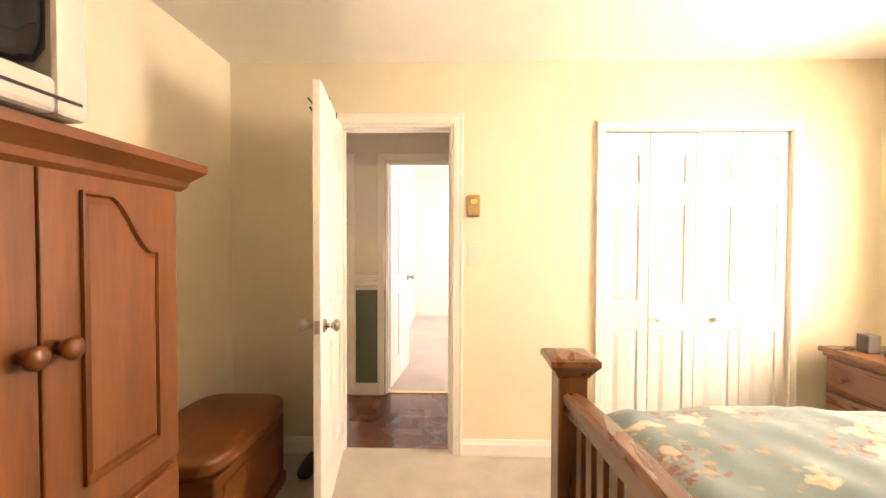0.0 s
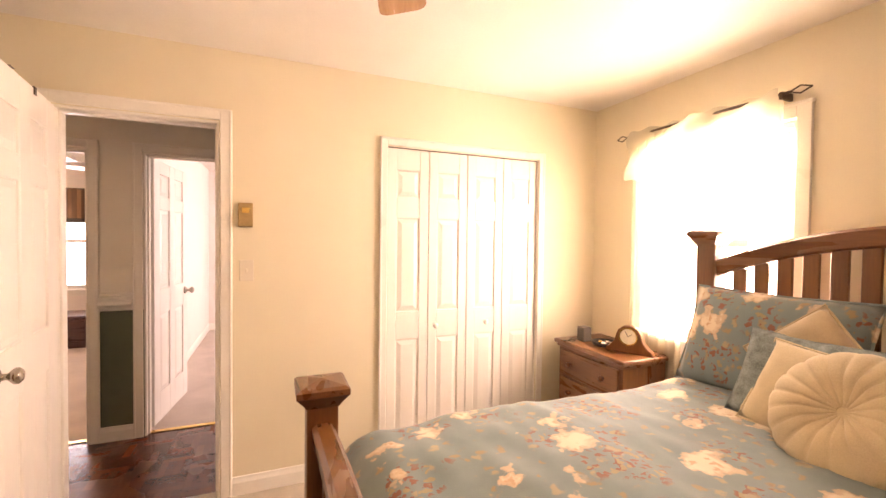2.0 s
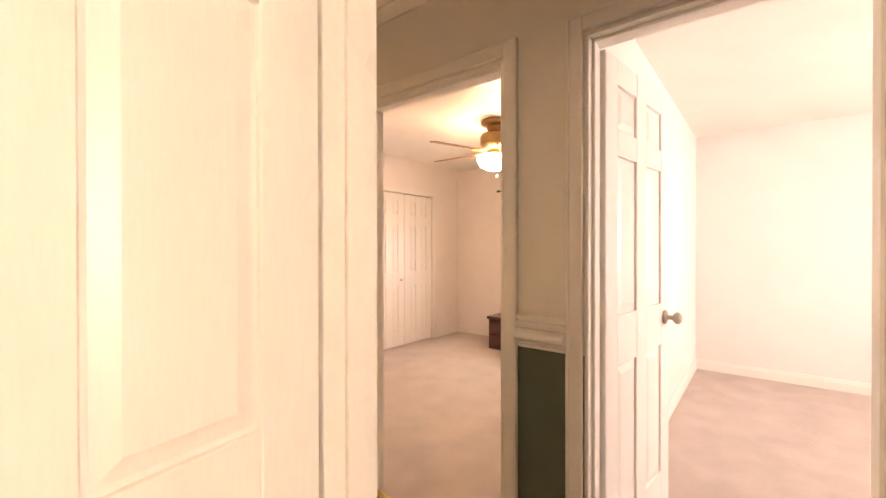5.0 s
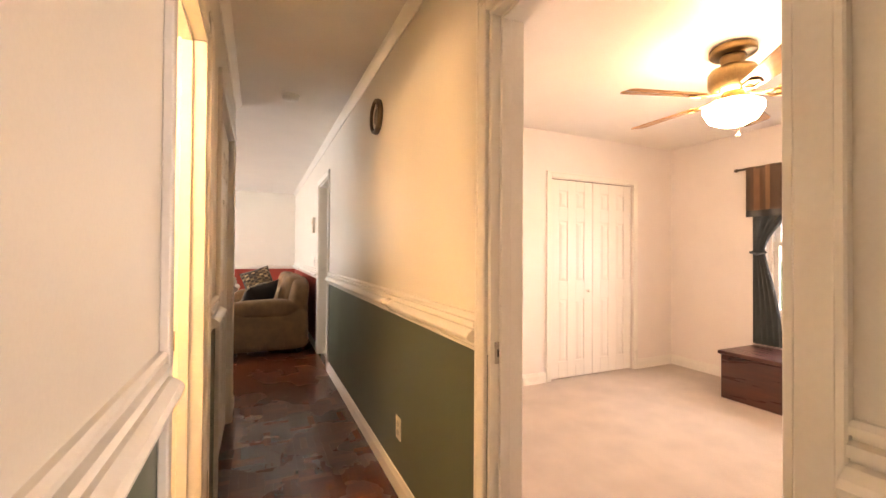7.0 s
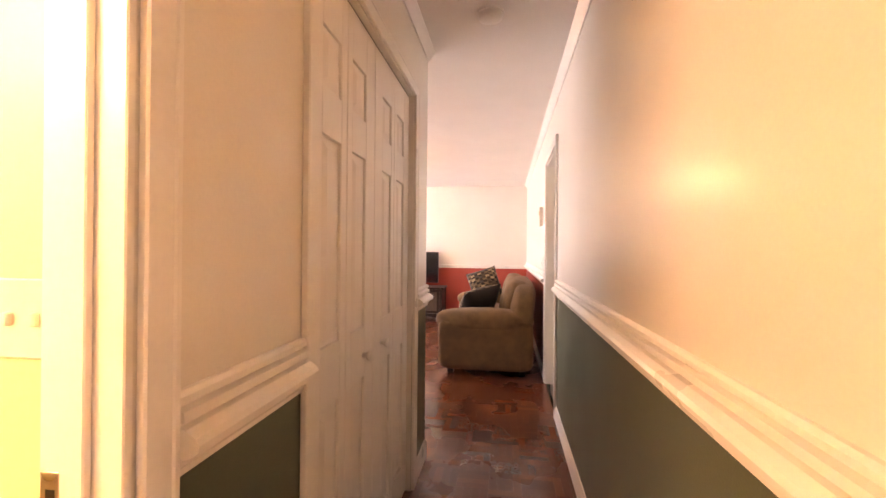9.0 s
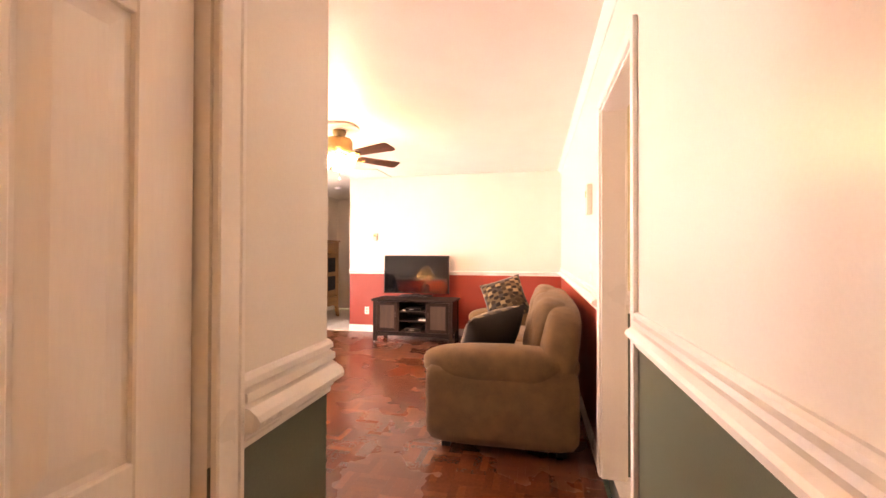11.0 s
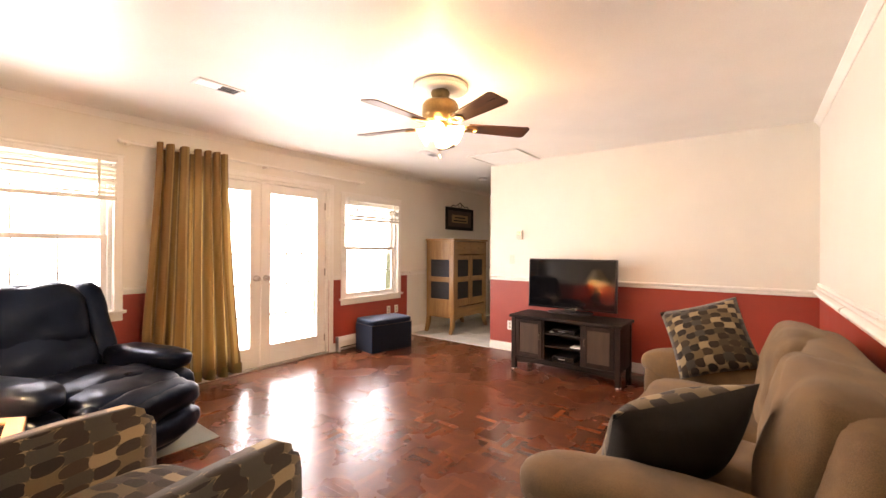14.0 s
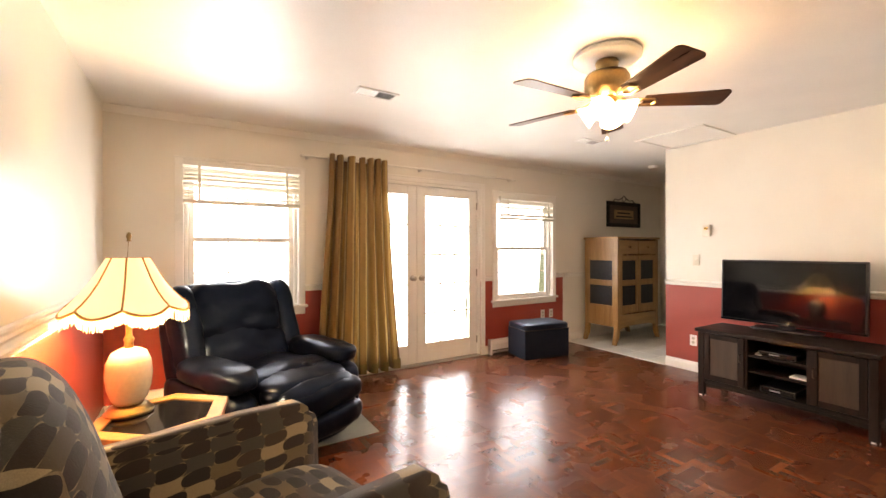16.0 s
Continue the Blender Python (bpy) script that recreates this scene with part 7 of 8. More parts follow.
def round_pillow():
    """A round pleated pillow with a covered button in its middle."""
    p = new("bed_pillow")
    p.empty_display_size = 0.1
    p.matrix_world = pose(2.09, -1.84, 0.915, 0, 0, 84) @ pose(0, 0, 0, 34, 0, 0)
    tagged(p, "round pleated cream pillow with a central button", "pillow")
    R, T, n, m = 0.215, 0.15, 144, 14
    bm = bmesh.new()
    rings = []
    for s in (1, -1):
        for k in range(m + 1):
            t = k / m if s == 1 else 1 - k / m
            if t == 0:
                continue
            ring = []
            for i in range(n):
                a = 2 * math.pi * i / n
                pl = abs(math.sin(a * 9)) ** 0.5
                th = T / 2 * (1 - t ** 3.2) ** 0.6 * (0.35 + 0.65 * min(1, t * 2.2))
                th *= 0.86 + 0.14 * pl
                rr = R * t * (0.975 + 0.025 * pl)
                ring.append(bm.verts.new((rr * math.cos(a), -s * th, rr * math.sin(a))))
            rings.append(ring)
    for a, b in zip(rings, rings[1:]):
        for i in range(n):
            f = bm.faces.new((a[i], a[(i + 1) % n], b[(i + 1) % n], b[i]))
            f.smooth = True
    bm.faces.new(rings[0])
    bm.faces.new(rings[-1][::-1])
    bmesh.ops.remove_doubles(bm, verts=bm.verts, dist=0.0005)
    part("cushion", bm, CREAM_CLOTH, p)
    part("button", bm_soft((0.05, 0.03, 0.05), 2.2, 10, centre=(0, -0.03, 0)), CREAM_CLOTH, p, "covered button")


round_pillow()


def chest_front(d, W, x, rows, wood_x, knob):
    for z0, z1 in rows:
        dr = part("drawer", bm_box((x - 0.018, -W / 2 + 0.035, z0), (x, W / 2 - 0.035, z1), 0.005), wood_x, d)
        for y in (-W / 4, W / 4):
            part("knob", bm_lathe([(0, 0), (0.011, 0), (0.010, 0.012), (0.019, 0.02), (0.014, 0.03), (0, 0.032)], 14), knob, dr, smooth=True, at=pose(x - 0.018, y, (z0 + z1) / 2, 0, -90, 0))


def nightstand():
    n = thing("nightstand", (2.575, -0.41, 0), 0, "brown wooden nightstand with drawers under a window", "nightstand")
    D, W, T = 0.42, 0.62, 0.735
    part("body", bm_box((-D / 2 + 0.02, -W / 2 + 0.02, 0.06), (D / 2 - 0.01, W / 2 - 0.02, T - 0.035), 0.004), BED_WOOD_Z, n)
    part("top", bm_box((-D / 2 - 0.01, -W / 2 - 0.01, T - 0.03), (D / 2, W / 2 + 0.01, T), 0.008), BED_WOOD, n)
    part("top_moulding", bm_box((-D / 2 + 0.006, -W / 2 + 0.006, T - 0.052), (D / 2 - 0.005, W / 2 - 0.006, T - 0.03), 0.006), BED_WOOD, n)
    part("plinth", bm_box((-D / 2 + 0.01, -W / 2 + 0.01, 0), (D / 2 - 0.01, W / 2 - 0.01, 0.08), 0.006), BED_WOOD, n)
    chest_front(n, W - 0.02, -D / 2 + 0.02, ((0.10, 0.28), (0.30, 0.48), (0.50, 0.67)), BED_WOOD, BED_WOOD)


nightstand()


def mantel_clock():
    c = thing("mantel_clock", (2.56, -0.58, 0.735), -62, "brown wooden mantel clock on a nightstand", "clock")
    prof = [(-0.14, 0.0), (0.14, 0.0), (0.135, 0.022), (0.115, 0.035), (0.085, 0.07), (0.072, 0.12), (0.06, 0.145), (0.035, 0.165), (0, 0.172),
            (-0.035, 0.165), (-0.06, 0.145), (-0.072, 0.12), (-0.085, 0.07), (-0.115, 0.035), (-0.135, 0.022)]
    part("case", bm_extrude(prof, 0.06, None, 0.003), BED_WOOD_Z, c, at=pose(0, -0.03, 0))
    part("face", bm_lathe([(0, 0), (0.05, 0), (0.05, 0.003), (0, 0.003)], 28), mat("ivory_dial", (0.8, 0.76, 0.64), 0.4), c, "ivory dial", at=pose(0, -0.031, 0.105, 90, 0, 0))
    part("bezel", bm_lathe([(0.048, 0.0), (0.055, 0.0), (0.055, 0.006), (0.048, 0.005)], 28), BRASS, c, "brass bezel", at=pose(0, -0.031, 0.105, 90, 0, 0))
    for a, l in ((50, 0.028), (-30, 0.038)):
        part("clock_hand", bm_box((-0.0015, -0.036, 0), (0.0015, -0.0345, l)), BLACK_PLASTIC, c, at=pose(0, 0, 0.105) @ pose(0, 0, 0, 0, a, 0))


mantel_clock()
cup = thing("pencil_cup", (2.50, -0.24, 0.735), 0, "small dark grey square cup on a nightstand", "cup")
part("cup", bm_box((-0.035, -0.035, 0), (0.035, 0.035, 0.10), 0.006), mat("dark_grey_ceramic", (0.10, 0.085, 0.07), 0.4), cup)
tray = thing("trinket_tray", (2.55, -0.38, 0.735), 15, "shallow dark tray with small things in it", "tray")
part("tray", bm_lathe([(0, 0.004), (0.07, 0.004), (0.08, 0.025), (0.084, 0.025), (0.074, 0.0), (0, 0.0)], 20), BLACK_PLASTIC, tray, smooth=True)
for k in range(4):
    part("trinket", bm_soft((0.03, 0.024, 0.02), 3, 6, centre=(0.03 * math.cos(k * 1.7), 0.03 * math.sin(k * 1.7), 0.016)), (NICKEL, BRASS, WHITE_PLASTIC, BRONZE)[k], tray)
pen = thing("eyeglasses", (2.44, -0.20, 0.735), 40, "folded dark eyeglasses on a nightstand", "eyeglasses")
bm = bm_tube([(-0.06 + 0.022 * math.cos(a), 0.022 * math.sin(a), 0.012) for a in np.linspace(0, 6.2, 14)], 0.002, 6)
bm_tube([(-0.005 + 0.022 * math.cos(a), 0.022 * math.sin(a), 0.012) for a in np.linspace(0, 6.2, 14)], 0.002, 6, bm)
bm_tube([(-0.085, 0, 0.012), (-0.08, 0.05, 0.008), (0.02, 0.06, 0.006)], 0.0025, 6, bm)
bm_tube([(-0.04, 0, 0.013), (-0.026, 0, 0.013)], 0.002, 6, bm)
part("frame", bm, BLACK_PLASTIC, pen)


def armoire():
    """Oak armoire, front towards +x, with arched door panels over a drawer."""
    a = thing("armoire", (-0.89, -1.735, 0), 0, "orange oak armoire with arched door panels", "armoire")
    D, W, T = 0.54, 0.86, 1.58
    f = D / 2
    part("body", bm_box((-f, -W / 2, 0.08), (f - 0.02, W / 2, T - 0.07), 0.005), PINE, a)
    part("plinth", bm_box((-f, -W / 2 - 0.012, 0), (f + 0.012, W / 2 + 0.012, 0.10), 0.008), PINE_X, a)
    bm = bmesh.new()
    prof = [(0, 0), (0.012, 0.012), (0.018, 0.03), (0.045, 0.055), (0.052, 0.062), (0.052, 0.085), (0, 0.09)]
    rings = []
    for o, z in prof:
        rings.append([bm.verts.new((x, y, T - 0.09 + z)) for x, y in ((-f, -W / 2 - o), (f + o, -W / 2 - o), (f + o, W / 2 + o), (-f, W / 2 + o))])
    for p, q in zip(rings, rings[1:]):
        for i in range(4):
            bm.faces.new((p[i], p[(i + 1) % 4], q[(i + 1) % 4], q[i]))
    bm.faces.new(rings[0][::-1])
    bm.faces.new(rings[-1])
    part("cornice", bm, PINE_X, a)
    for y0, y1, s in ((-W / 2 + 0.02, -0.003, 1), (0.003, W / 2 - 0.02, -1)):
        w = y1 - y0
        z0, z1 = 0.70, T - 0.075
        leaf = part("door", bm_box((f - 0.02, y0, z0), (f, y1, z1), 0.004), PINE, a)
        # arched raised panel
        st = 0.088
        n = 18
        top = []
        for i in range(n + 1):
            t = i / n
            k = t if s == -1 else 1 - t      # the arch peaks towards the meeting edge
            zz = z1 - 0.19 + 0.14 * (0.5 - 0.5 * math.cos(math.pi * min(1, max(0, (1 - k - 0.08) / 0.62))))
            top.append((y0 + st + (w - 2 * st) * t, zz))
        out = [(y0 + st, z0 + st), (y1 - st, z0 + st), *reversed(top)]
        bm = bmesh.new()
        cy, cz = (y0 + y1) / 2, (z0 + z1) / 2
        layers = []
        for sc, dx in ((1.0, 0.0), (1.0, 0.010), (0.965, 0.012), (0.94, 0.003), (0.86, 0.009)):
            layers.append([bm.verts.new((f + dx - 0.001, cy + (y - cy) * sc, cz + (z - cz) * (1 - (1 - sc) * 0.6))) for y, z in out])
        m = len(out)
        for p, q in zip(layers, layers[1:]):
            for i in range(m):
                bm.faces.new((p[i], p[(i + 1) % m], q[(i + 1) % m], q[i]))
        bm.faces.new(layers[-1])
        part("raised_panel", bm, PINE, leaf, "arched raised panel")
        ky = y1 - 0.035 if s == 1 else y0 + 0.035
        part("knob", bm_lathe([(0, 0), (0.014, 0), (0.012, 0.016), (0.024, 0.026), (0.025, 0.036), (0.016, 0.046), (0, 0.048)], 18), PINE, leaf, "turned wooden knob", smooth=True, at=pose(f, ky, 1.117, 0, 90, 0))
    for z0, z1 in ((0.13, 0.39), (0.41, 0.67)):
        dr = part("drawer", bm_box((f - 0.02, -W / 2 + 0.02, z0), (f, W / 2 - 0.02, z1), 0.006), PINE_X, a)
        for y in (-W / 4, W / 4):
            part("knob", bm_lathe([(0, 0), (0.014, 0), (0.012, 0.016), (0.024, 0.026), (0.025, 0.036), (0.016, 0.046), (0, 0.048)], 18), PINE, dr, "turned wooden knob", smooth=True, at=pose(f, y, (z0 + z1) / 2, 0, 90, 0))


armoire()
SILVER_PLASTIC = mat("silver_grey_plastic", (0.46, 0.43, 0.40), 0.4, var=0.04)
tv = thing("old_television", (-0.80, -2.02, 1.58), 0, "grey tube television on top of an armoire", "television")
part("shell", bm_soft((0.34, 0.54, 0.42), 8, 14, centre=(-0.08, 0, 0.23)), SILVER_PLASTIC, tv)
bm = bm_box((0.08, -0.32, 0.0), (0.26, -0.25, 0.50), 0.012)
bm_box((0.08, 0.25, 0.0), (0.26, 0.32, 0.50), 0.012, 2, bm)
bm_box((0.08, -0.25, 0.0), (0.26, 0.25, 0.07), 0.012, 2, bm)
bm_box((0.08, -0.25, 0.44), (0.26, 0.25, 0.50), 0.012, 2, bm)
part("front_frame", bm, SILVER_PLASTIC, tv)
part("screen", bm_soft((0.06, 0.52, 0.38), 7, 14, centre=(0.215, 0, 0.265)), SCREEN, tv, "dark curved screen")
part("seam", bm_box((0.259, -0.30, 0.03), (0.262, 0.30, 0.036)), BLACK_PLASTIC, tv)


def trunk():
    t = thing("blanket_chest", (-0.93, -0.65, 0), 0, "orange oak blanket chest with a rounded lid", "chest")
    part("body", bm_box((-0.21, -0.33, 0.05), (0.21, 0.33, 0.40), 0.01), PINE_X, t)
    part("lid", bm_soft((0.48, 0.74, 0.10), 5, 18, centre=(0, 0, 0.45)), PINE_X, t, "rounded lid")
    part("front_panel", bm_box((0.205, -0.27, 0.11), (0.216, 0.27, 0.35), 0.005), PINE_X, t)
    part("plinth", bm_box((-0.22, -0.34, 0), (0.22, 0.34, 0.07), 0.01), PINE_X, t)


trunk()
clutter = tagged(part("slipper", bm_soft((0.09, 0.25, 0.07), 3, 12, centre=(-0.62, -0.20, 0.035)), BLACK_PLASTIC), "dark slipper on the carpet behind a door", "slipper")
ceiling_fan((0.625, -1.89, H), 70, 0.69, FAN_OAK, "ceiling fan with honey oak blades and lit shades", glow("lit_bedroom_shade", (1.0, 0.78, 0.5), 22.0), kit=4, kit_turn=10)

# sheer curtain on its iron rod
SHEER = bpy.data.materials.new("ivory_sheer")
SHEER.use_nodes = True
_n = SHEER.node_tree
_d = _n.nodes["Principled BSDF"]
_d.inputs["Base Color"].default_value = (0.86, 0.80, 0.62, 1)
_d.inputs["Roughness"].default_value = 0.8
_t = _n.nodes.new("ShaderNodeBsdfTranslucent")
_t.inputs["Color"].default_value = (0.88, 0.82, 0.64, 1)
_p = _n.nodes.new("ShaderNodeBsdfTransparent")
_m1, _m2 = _n.nodes.new("ShaderNodeMixShader"), _n.nodes.new("ShaderNodeMixShader")
_m1.inputs[0].default_value, _m2.inputs[0].default_value = 0.6, 0.45
_n.links.new(_d.outputs[0], _m1.inputs[1])
_n.links.new(_t.outputs[0], _m1.inputs[2])
_n.links.new(_m1.outputs[0], _m2.inputs[1])
_n.links.new(_p.outputs[0], _m2.inputs[2])
_n.links.new(_m2.outputs[0], _n.nodes["Material Output"].inputs["Surface"])
sc = thing("sheer_curtain", (0, 0, 0), 0, "ivory sheer scarf curtain over a bright window", "curtain")


def scarf(s, t):
    y = -0.40 - 0.90 * s
    swag = 0.16 * math.sin(math.pi * s)
    drop = 0.22 + 0.30 * max(0, (s - 0.72) / 0.28) ** 1.2 + 0.10 * (1 - s)
    return (BX1 - 0.085 - 0.02 * math.sin(t * 9 + s * 14) - 0.02 * t, y, 2.165 - swag * 0.25 * t - drop * t + 0.008 * math.sin(s * 40))


def sheer_path(y0, y1, folds, z0, z1):
    return lambda s, t: (BX1 - 0.06 + 0.018 * math.sin(2 * math.pi * folds * s), y0 + (y1 - y0) * s, z0 + (z1 - z0) * t)


part("scarf", cloth(scarf, 1.0, 80, 18), SHEER, sc)
part("panel", cloth(sheer_path(-0.42, -0.80, 6, 2.14, 0.55), 1.0, 80, 8), SHEER, sc)
part("panel", cloth(sheer_path(-1.16, -1.30, 3, 2.14, 0.55), 1.0, 50, 8), SHEER, sc)
rod = thing("curtain_rod", (0, 0, 0), 0, "dark iron curtain rod with twisted diamond finials", "curtain rod")
part("rod", bm_tube([(BX1 - 0.075, -1.33, 2.145), (BX1 - 0.075, -0.38, 2.145)], 0.008, 8), BRONZE, rod)
for y, s in ((-1.33, -1), (-0.38, 1)):
    bm = bmesh.new()
    for dz in (-0.018, 0.018):
        bm_tube([(BX1 - 0.075, y, 2.145), (BX1 - 0.075, y + s * 0.045, 2.145 + dz), (BX1 - 0.075, y + s * 0.09, 2.145)], 0.004, 6, bm)
    part("finial", bm, BRONZE, rod, "open diamond finial")
    part("bracket", bm_box((BX1 - 0.085, y - 0.008 - s * 0.03, 2.12), (BX1, y + 0.008 - s * 0.03, 2.155), 0.002, 1), BRONZE, rod)

# ---- hall things ----
clock = thing("wall_clock", (-2.87, HN, 2.09), 0, "round wall clock with a dark metal rim", "clock")
part("rim", bm_lathe([(0.085, 0), (0.108, 0), (0.11, 0.012), (0.104, 0.028), (0.092, 0.032), (0.085, 0.02)], 36), BRONZE, clock, smooth=True, at=pose(0, 0, 0, 90, 0, 0))
part("dial", bm_lathe([(0, 0), (0.087, 0), (0.087, 0.012), (0, 0.012)], 36), mat("pale_clock_dial", (0.72, 0.68, 0.58), 0.35), clock, "pale dial", at=pose(0, 0, 0, 90, 0, 0))
part("centre_disc", bm_lathe([(0, 0.012), (0.05, 0.012), (0.05, 0.014), (0, 0.014)], 28), BRONZE, clock, at=pose(0, 0, 0, 90, 0, 0))
for a, l in ((120, 0.05), (10, 0.08)):
    part("clock_hand", bm_box((-0.003, -0.017, 0), (0.003, -0.0155, l)), BLACK_PLASTIC, clock, at=pose(0, 0, 0, 0, a, 0))

for x, y, z, rz in ((DOOR_BATH[0] + 0.014, 0.018, 0.92, 90), (DOOR_2[0] + 0.014, HN + 0.03, 0.92, 90)):
    st = thing("strike_plate", (x, y, z), rz, "small metal strike plate set in a door jamb", "strike plate")
    part("plate", bm_box((-0.016, -0.0025, -0.035), (0.016, 0.0, 0.035), 0.001, 1), NICKEL, st)
    part("hole", bm_box((-0.007, -0.003, -0.012), (0.007, -0.0024, 0.012)), BLACK_PLASTIC, st)

rug = thing("door_mat", (-1.05, 0.60, 0.001), 0, "dark bordered rug on the hall floor by a door", "rug")
part("border", bm_box((-0.32, -0.20, 0), (0.32, 0.20, 0.006), 0.002, 1), mat("black_rug_border", (0.014, 0.014, 0.015), 0.95, grain=200, bump=0.6), rug)
part("field", bm_box((-0.25, -0.13, 0.006), (0.25, 0.13, 0.008), 0.001, 1), mat("taupe_rug_field", (0.22, 0.19, 0.15), 0.95, var=0.4, var_scale=16, grain=200, bump=0.6), rug, "mottled taupe field")

pic = thing("wall_picture", (-5.62, 1.55, 1.37), 0, "dark framed picture on a cream wall", "picture")
bm = bm_box((0, -0.27, 0), (0.03, -0.21, 0.58), 0.005)
bm_box((0, 0.21, 0), (0.03, 0.27, 0.58), 0.005, 2, bm)
bm_box((0, -0.21, 0), (0.03, 0.21, 0.06), 0.005, 2, bm)
bm_box((0, -0.21, 0.52), (0.03, 0.21, 0.58), 0.005, 2, bm)
part("frame", bm, DARK_WOOD_Z, pic)
part("print", bm_box((0.0, -0.21, 0.06), (0.012, 0.21, 0.52)), mat("muted_print", (0.12, 0.09, 0.06), 0.6, var=0.5, var_scale=8), pic)
boxed("wall_phone", (-5.62, 1.36, 1.15), (-5.58, 1.46, 1.27), BLACK_PLASTIC, "small black wall-mounted device under a picture", "wall device")

# ---- second bedroom ----
ceiling_fan((-1.83, 2.79, H), 180, 0.66, FAN_OAK, "ceiling fan with oak blades and a lit glass bowl", glow("lit_room_shade", (1.0, 0.78, 0.50), 34.0), bowl=True)
MAHOGANY = wood("dark_mahogany", (0.035, 0.010, 0.008), (0.075, 0.022, 0.015), 0.28, 0, coat=0.3)
ch = thing("storage_chest", (-2.14, 4.25, 0), 0, "dark mahogany storage chest under a window", "chest")
part("body", bm_box((-0.50, -0.25, 0.0), (0.50, 0.25, 0.375), 0.006), MAHOGANY, ch)
part("lid", bm_box((-0.52, -0.265, 0.378), (0.52, 0.26, 0.41), 0.006), MAHOGANY, ch)
VALANCE = striped("brown_striped_valance", [(0.0, (0.10, 0.05, 0.025)), (0.25, (0.22, 0.11, 0.05)), (0.4, (0.13, 0.065, 0.03)), (0.6, (0.28, 0.15, 0.07)), (0.75, (0.09, 0.045, 0.022))], 0.32)
SMOKE_CLOTH = mat("slate_blue_curtain_cloth", (0.045, 0.060, 0.068), 0.8, var=0.15, grain=200, sheen=0.3)
v = thing("window_valance", (0, 0, 0), 0, "brown striped window valance with a dark band", "valance")
WAVE = 7


def val(z0, z1, off):
    return lambda s, t: (-2.72 + 1.12 * s, 4.62 - 0.11 - off - 0.012 * math.sin(2 * math.pi * WAVE * s), z0 + (z1 - z0) * t)


part("skirt", cloth(val(2.07, 1.66, 0.0), 1.3, 100, 8), VALANCE, v)
part("band", cloth(val(1.66, 1.60, 0.001), 1.3, 100, 2), BLACK_PLASTIC, v, "black bottom band")
part("rod", bm_tube([(-2.80, 4.52, 2.06), (-1.52, 4.52, 2.06)], 0.011, 8), BRONZE, v)
for x in (-2.81, -1.51):
    part("finial", bm_lathe([(0, -0.02), (0.018, -0.008), (0.02, 0), (0.018, 0.008), (0, 0.02)], 12, centre=(x, 4.52, 2.06)), BRONZE, v, smooth=True)
for nm, sgn, xa in (("tied_curtain", 1, -2.68), ("tied_curtain", -1, -1.64)):
    tc_ = thing(nm, (0, 0, 0), 0, "slate blue curtain tied back beside a window", "curtain")

    def tied(s, t, sgn=sgn, xa=xa):
        w_top, w_tie, w_bot = 0.50, 0.10, 0.24
        if t < 0.45:
            q = t / 0.45
            w = w_top + (w_tie - w_top) * (q * q * (3 - 2 * q))
        else:
            q = (t - 0.45) / 0.55
            w = w_tie + (w_bot - w_tie) * math.sin(q * math.pi / 2)
        return (xa + sgn * w * s, 4.62 - 0.075 + 0.02 * math.sin(2 * math.pi * 5 * s), 1.95 - 1.53 * t)
    part("drape", cloth(tied, 0.8, 60, 30), SMOKE_CLOTH, tc_)
    part("tieback", bm_tube([(xa - sgn * 0.01, 4.52, 1.27), (xa + sgn * 0.06, 4.50, 1.25), (xa + sgn * 0.12, 4.52, 1.27), (xa + sgn * 0.06, 4.59, 1.28), (xa - sgn * 0.01, 4.52, 1.27)], 0.012, 6), SMOKE_CLOTH, tc_, "tieback band")

# ---- bathroom ----
def cross_print(name):
    """Cream cloth with interlocking olive bars."""
    m = bpy.data.materials.new(name)
    m.use_nodes = True
    nt = m.node_tree
    b = nt.nodes["Principled BSDF"]
    b.inputs["Roughness"].default_value = 0.6
    sep = nt.nodes.new("ShaderNodeSeparateXYZ")
    nt.links.new(nt.nodes.new("ShaderNodeUVMap").outputs["UV"], sep.inputs[0])

    def op(kind, a, c=None):
        n = nt.nodes.new("ShaderNodeMath")
        n.operation = kind
        for i, v in enumerate((a, c)):
            if isinstance(v, (int, float)):
                n.inputs[i].default_value = v
            elif v is not None:
                nt.links.new(v, n.inputs[i])
        return n.outputs[0]
    cell = 0.125
    u = op('DIVIDE', sep.outputs[0], cell)
    v = op('ADD', op('MULTIPLY', sep.outputs[1], 1.76 / cell), op('MULTIPLY', op('FLOOR', u), 0.5))
    fu, fv = op('FRACT', u), op('FRACT', v)

    def bar(cu, hu, cv, hv):
        return op('MULTIPLY', op('LESS_THAN', op('ABSOLUTE', op('SUBTRACT', fu, cu)), hu), op('LESS_THAN', op('ABSOLUTE', op('SUBTRACT', fv, cv)), hv))
    ink = bar(0.30, 0.29, 0.14, 0.065)
    for spec in ((0.28, 0.065, 0.32, 0.18), (0.70, 0.29, 0.64, 0.065), (0.86, 0.065, 0.46, 0.18), (0.50, 0.065, 0.80, 0.16)):
        ink = op('MAXIMUM', ink, bar(*spec))
    mx = nt.nodes.new("ShaderNodeMix")
    mx.data_type = 'RGBA'
    mx.inputs[6].default_value, mx.inputs[7].default_value = (0.86, 0.84, 0.74, 1), (0.20, 0.19, 0.07, 1)
    nt.links.new(ink, mx.inputs[0])
    nt.links.new(mx.outputs[2], b.inputs["Base Color"])
    return m


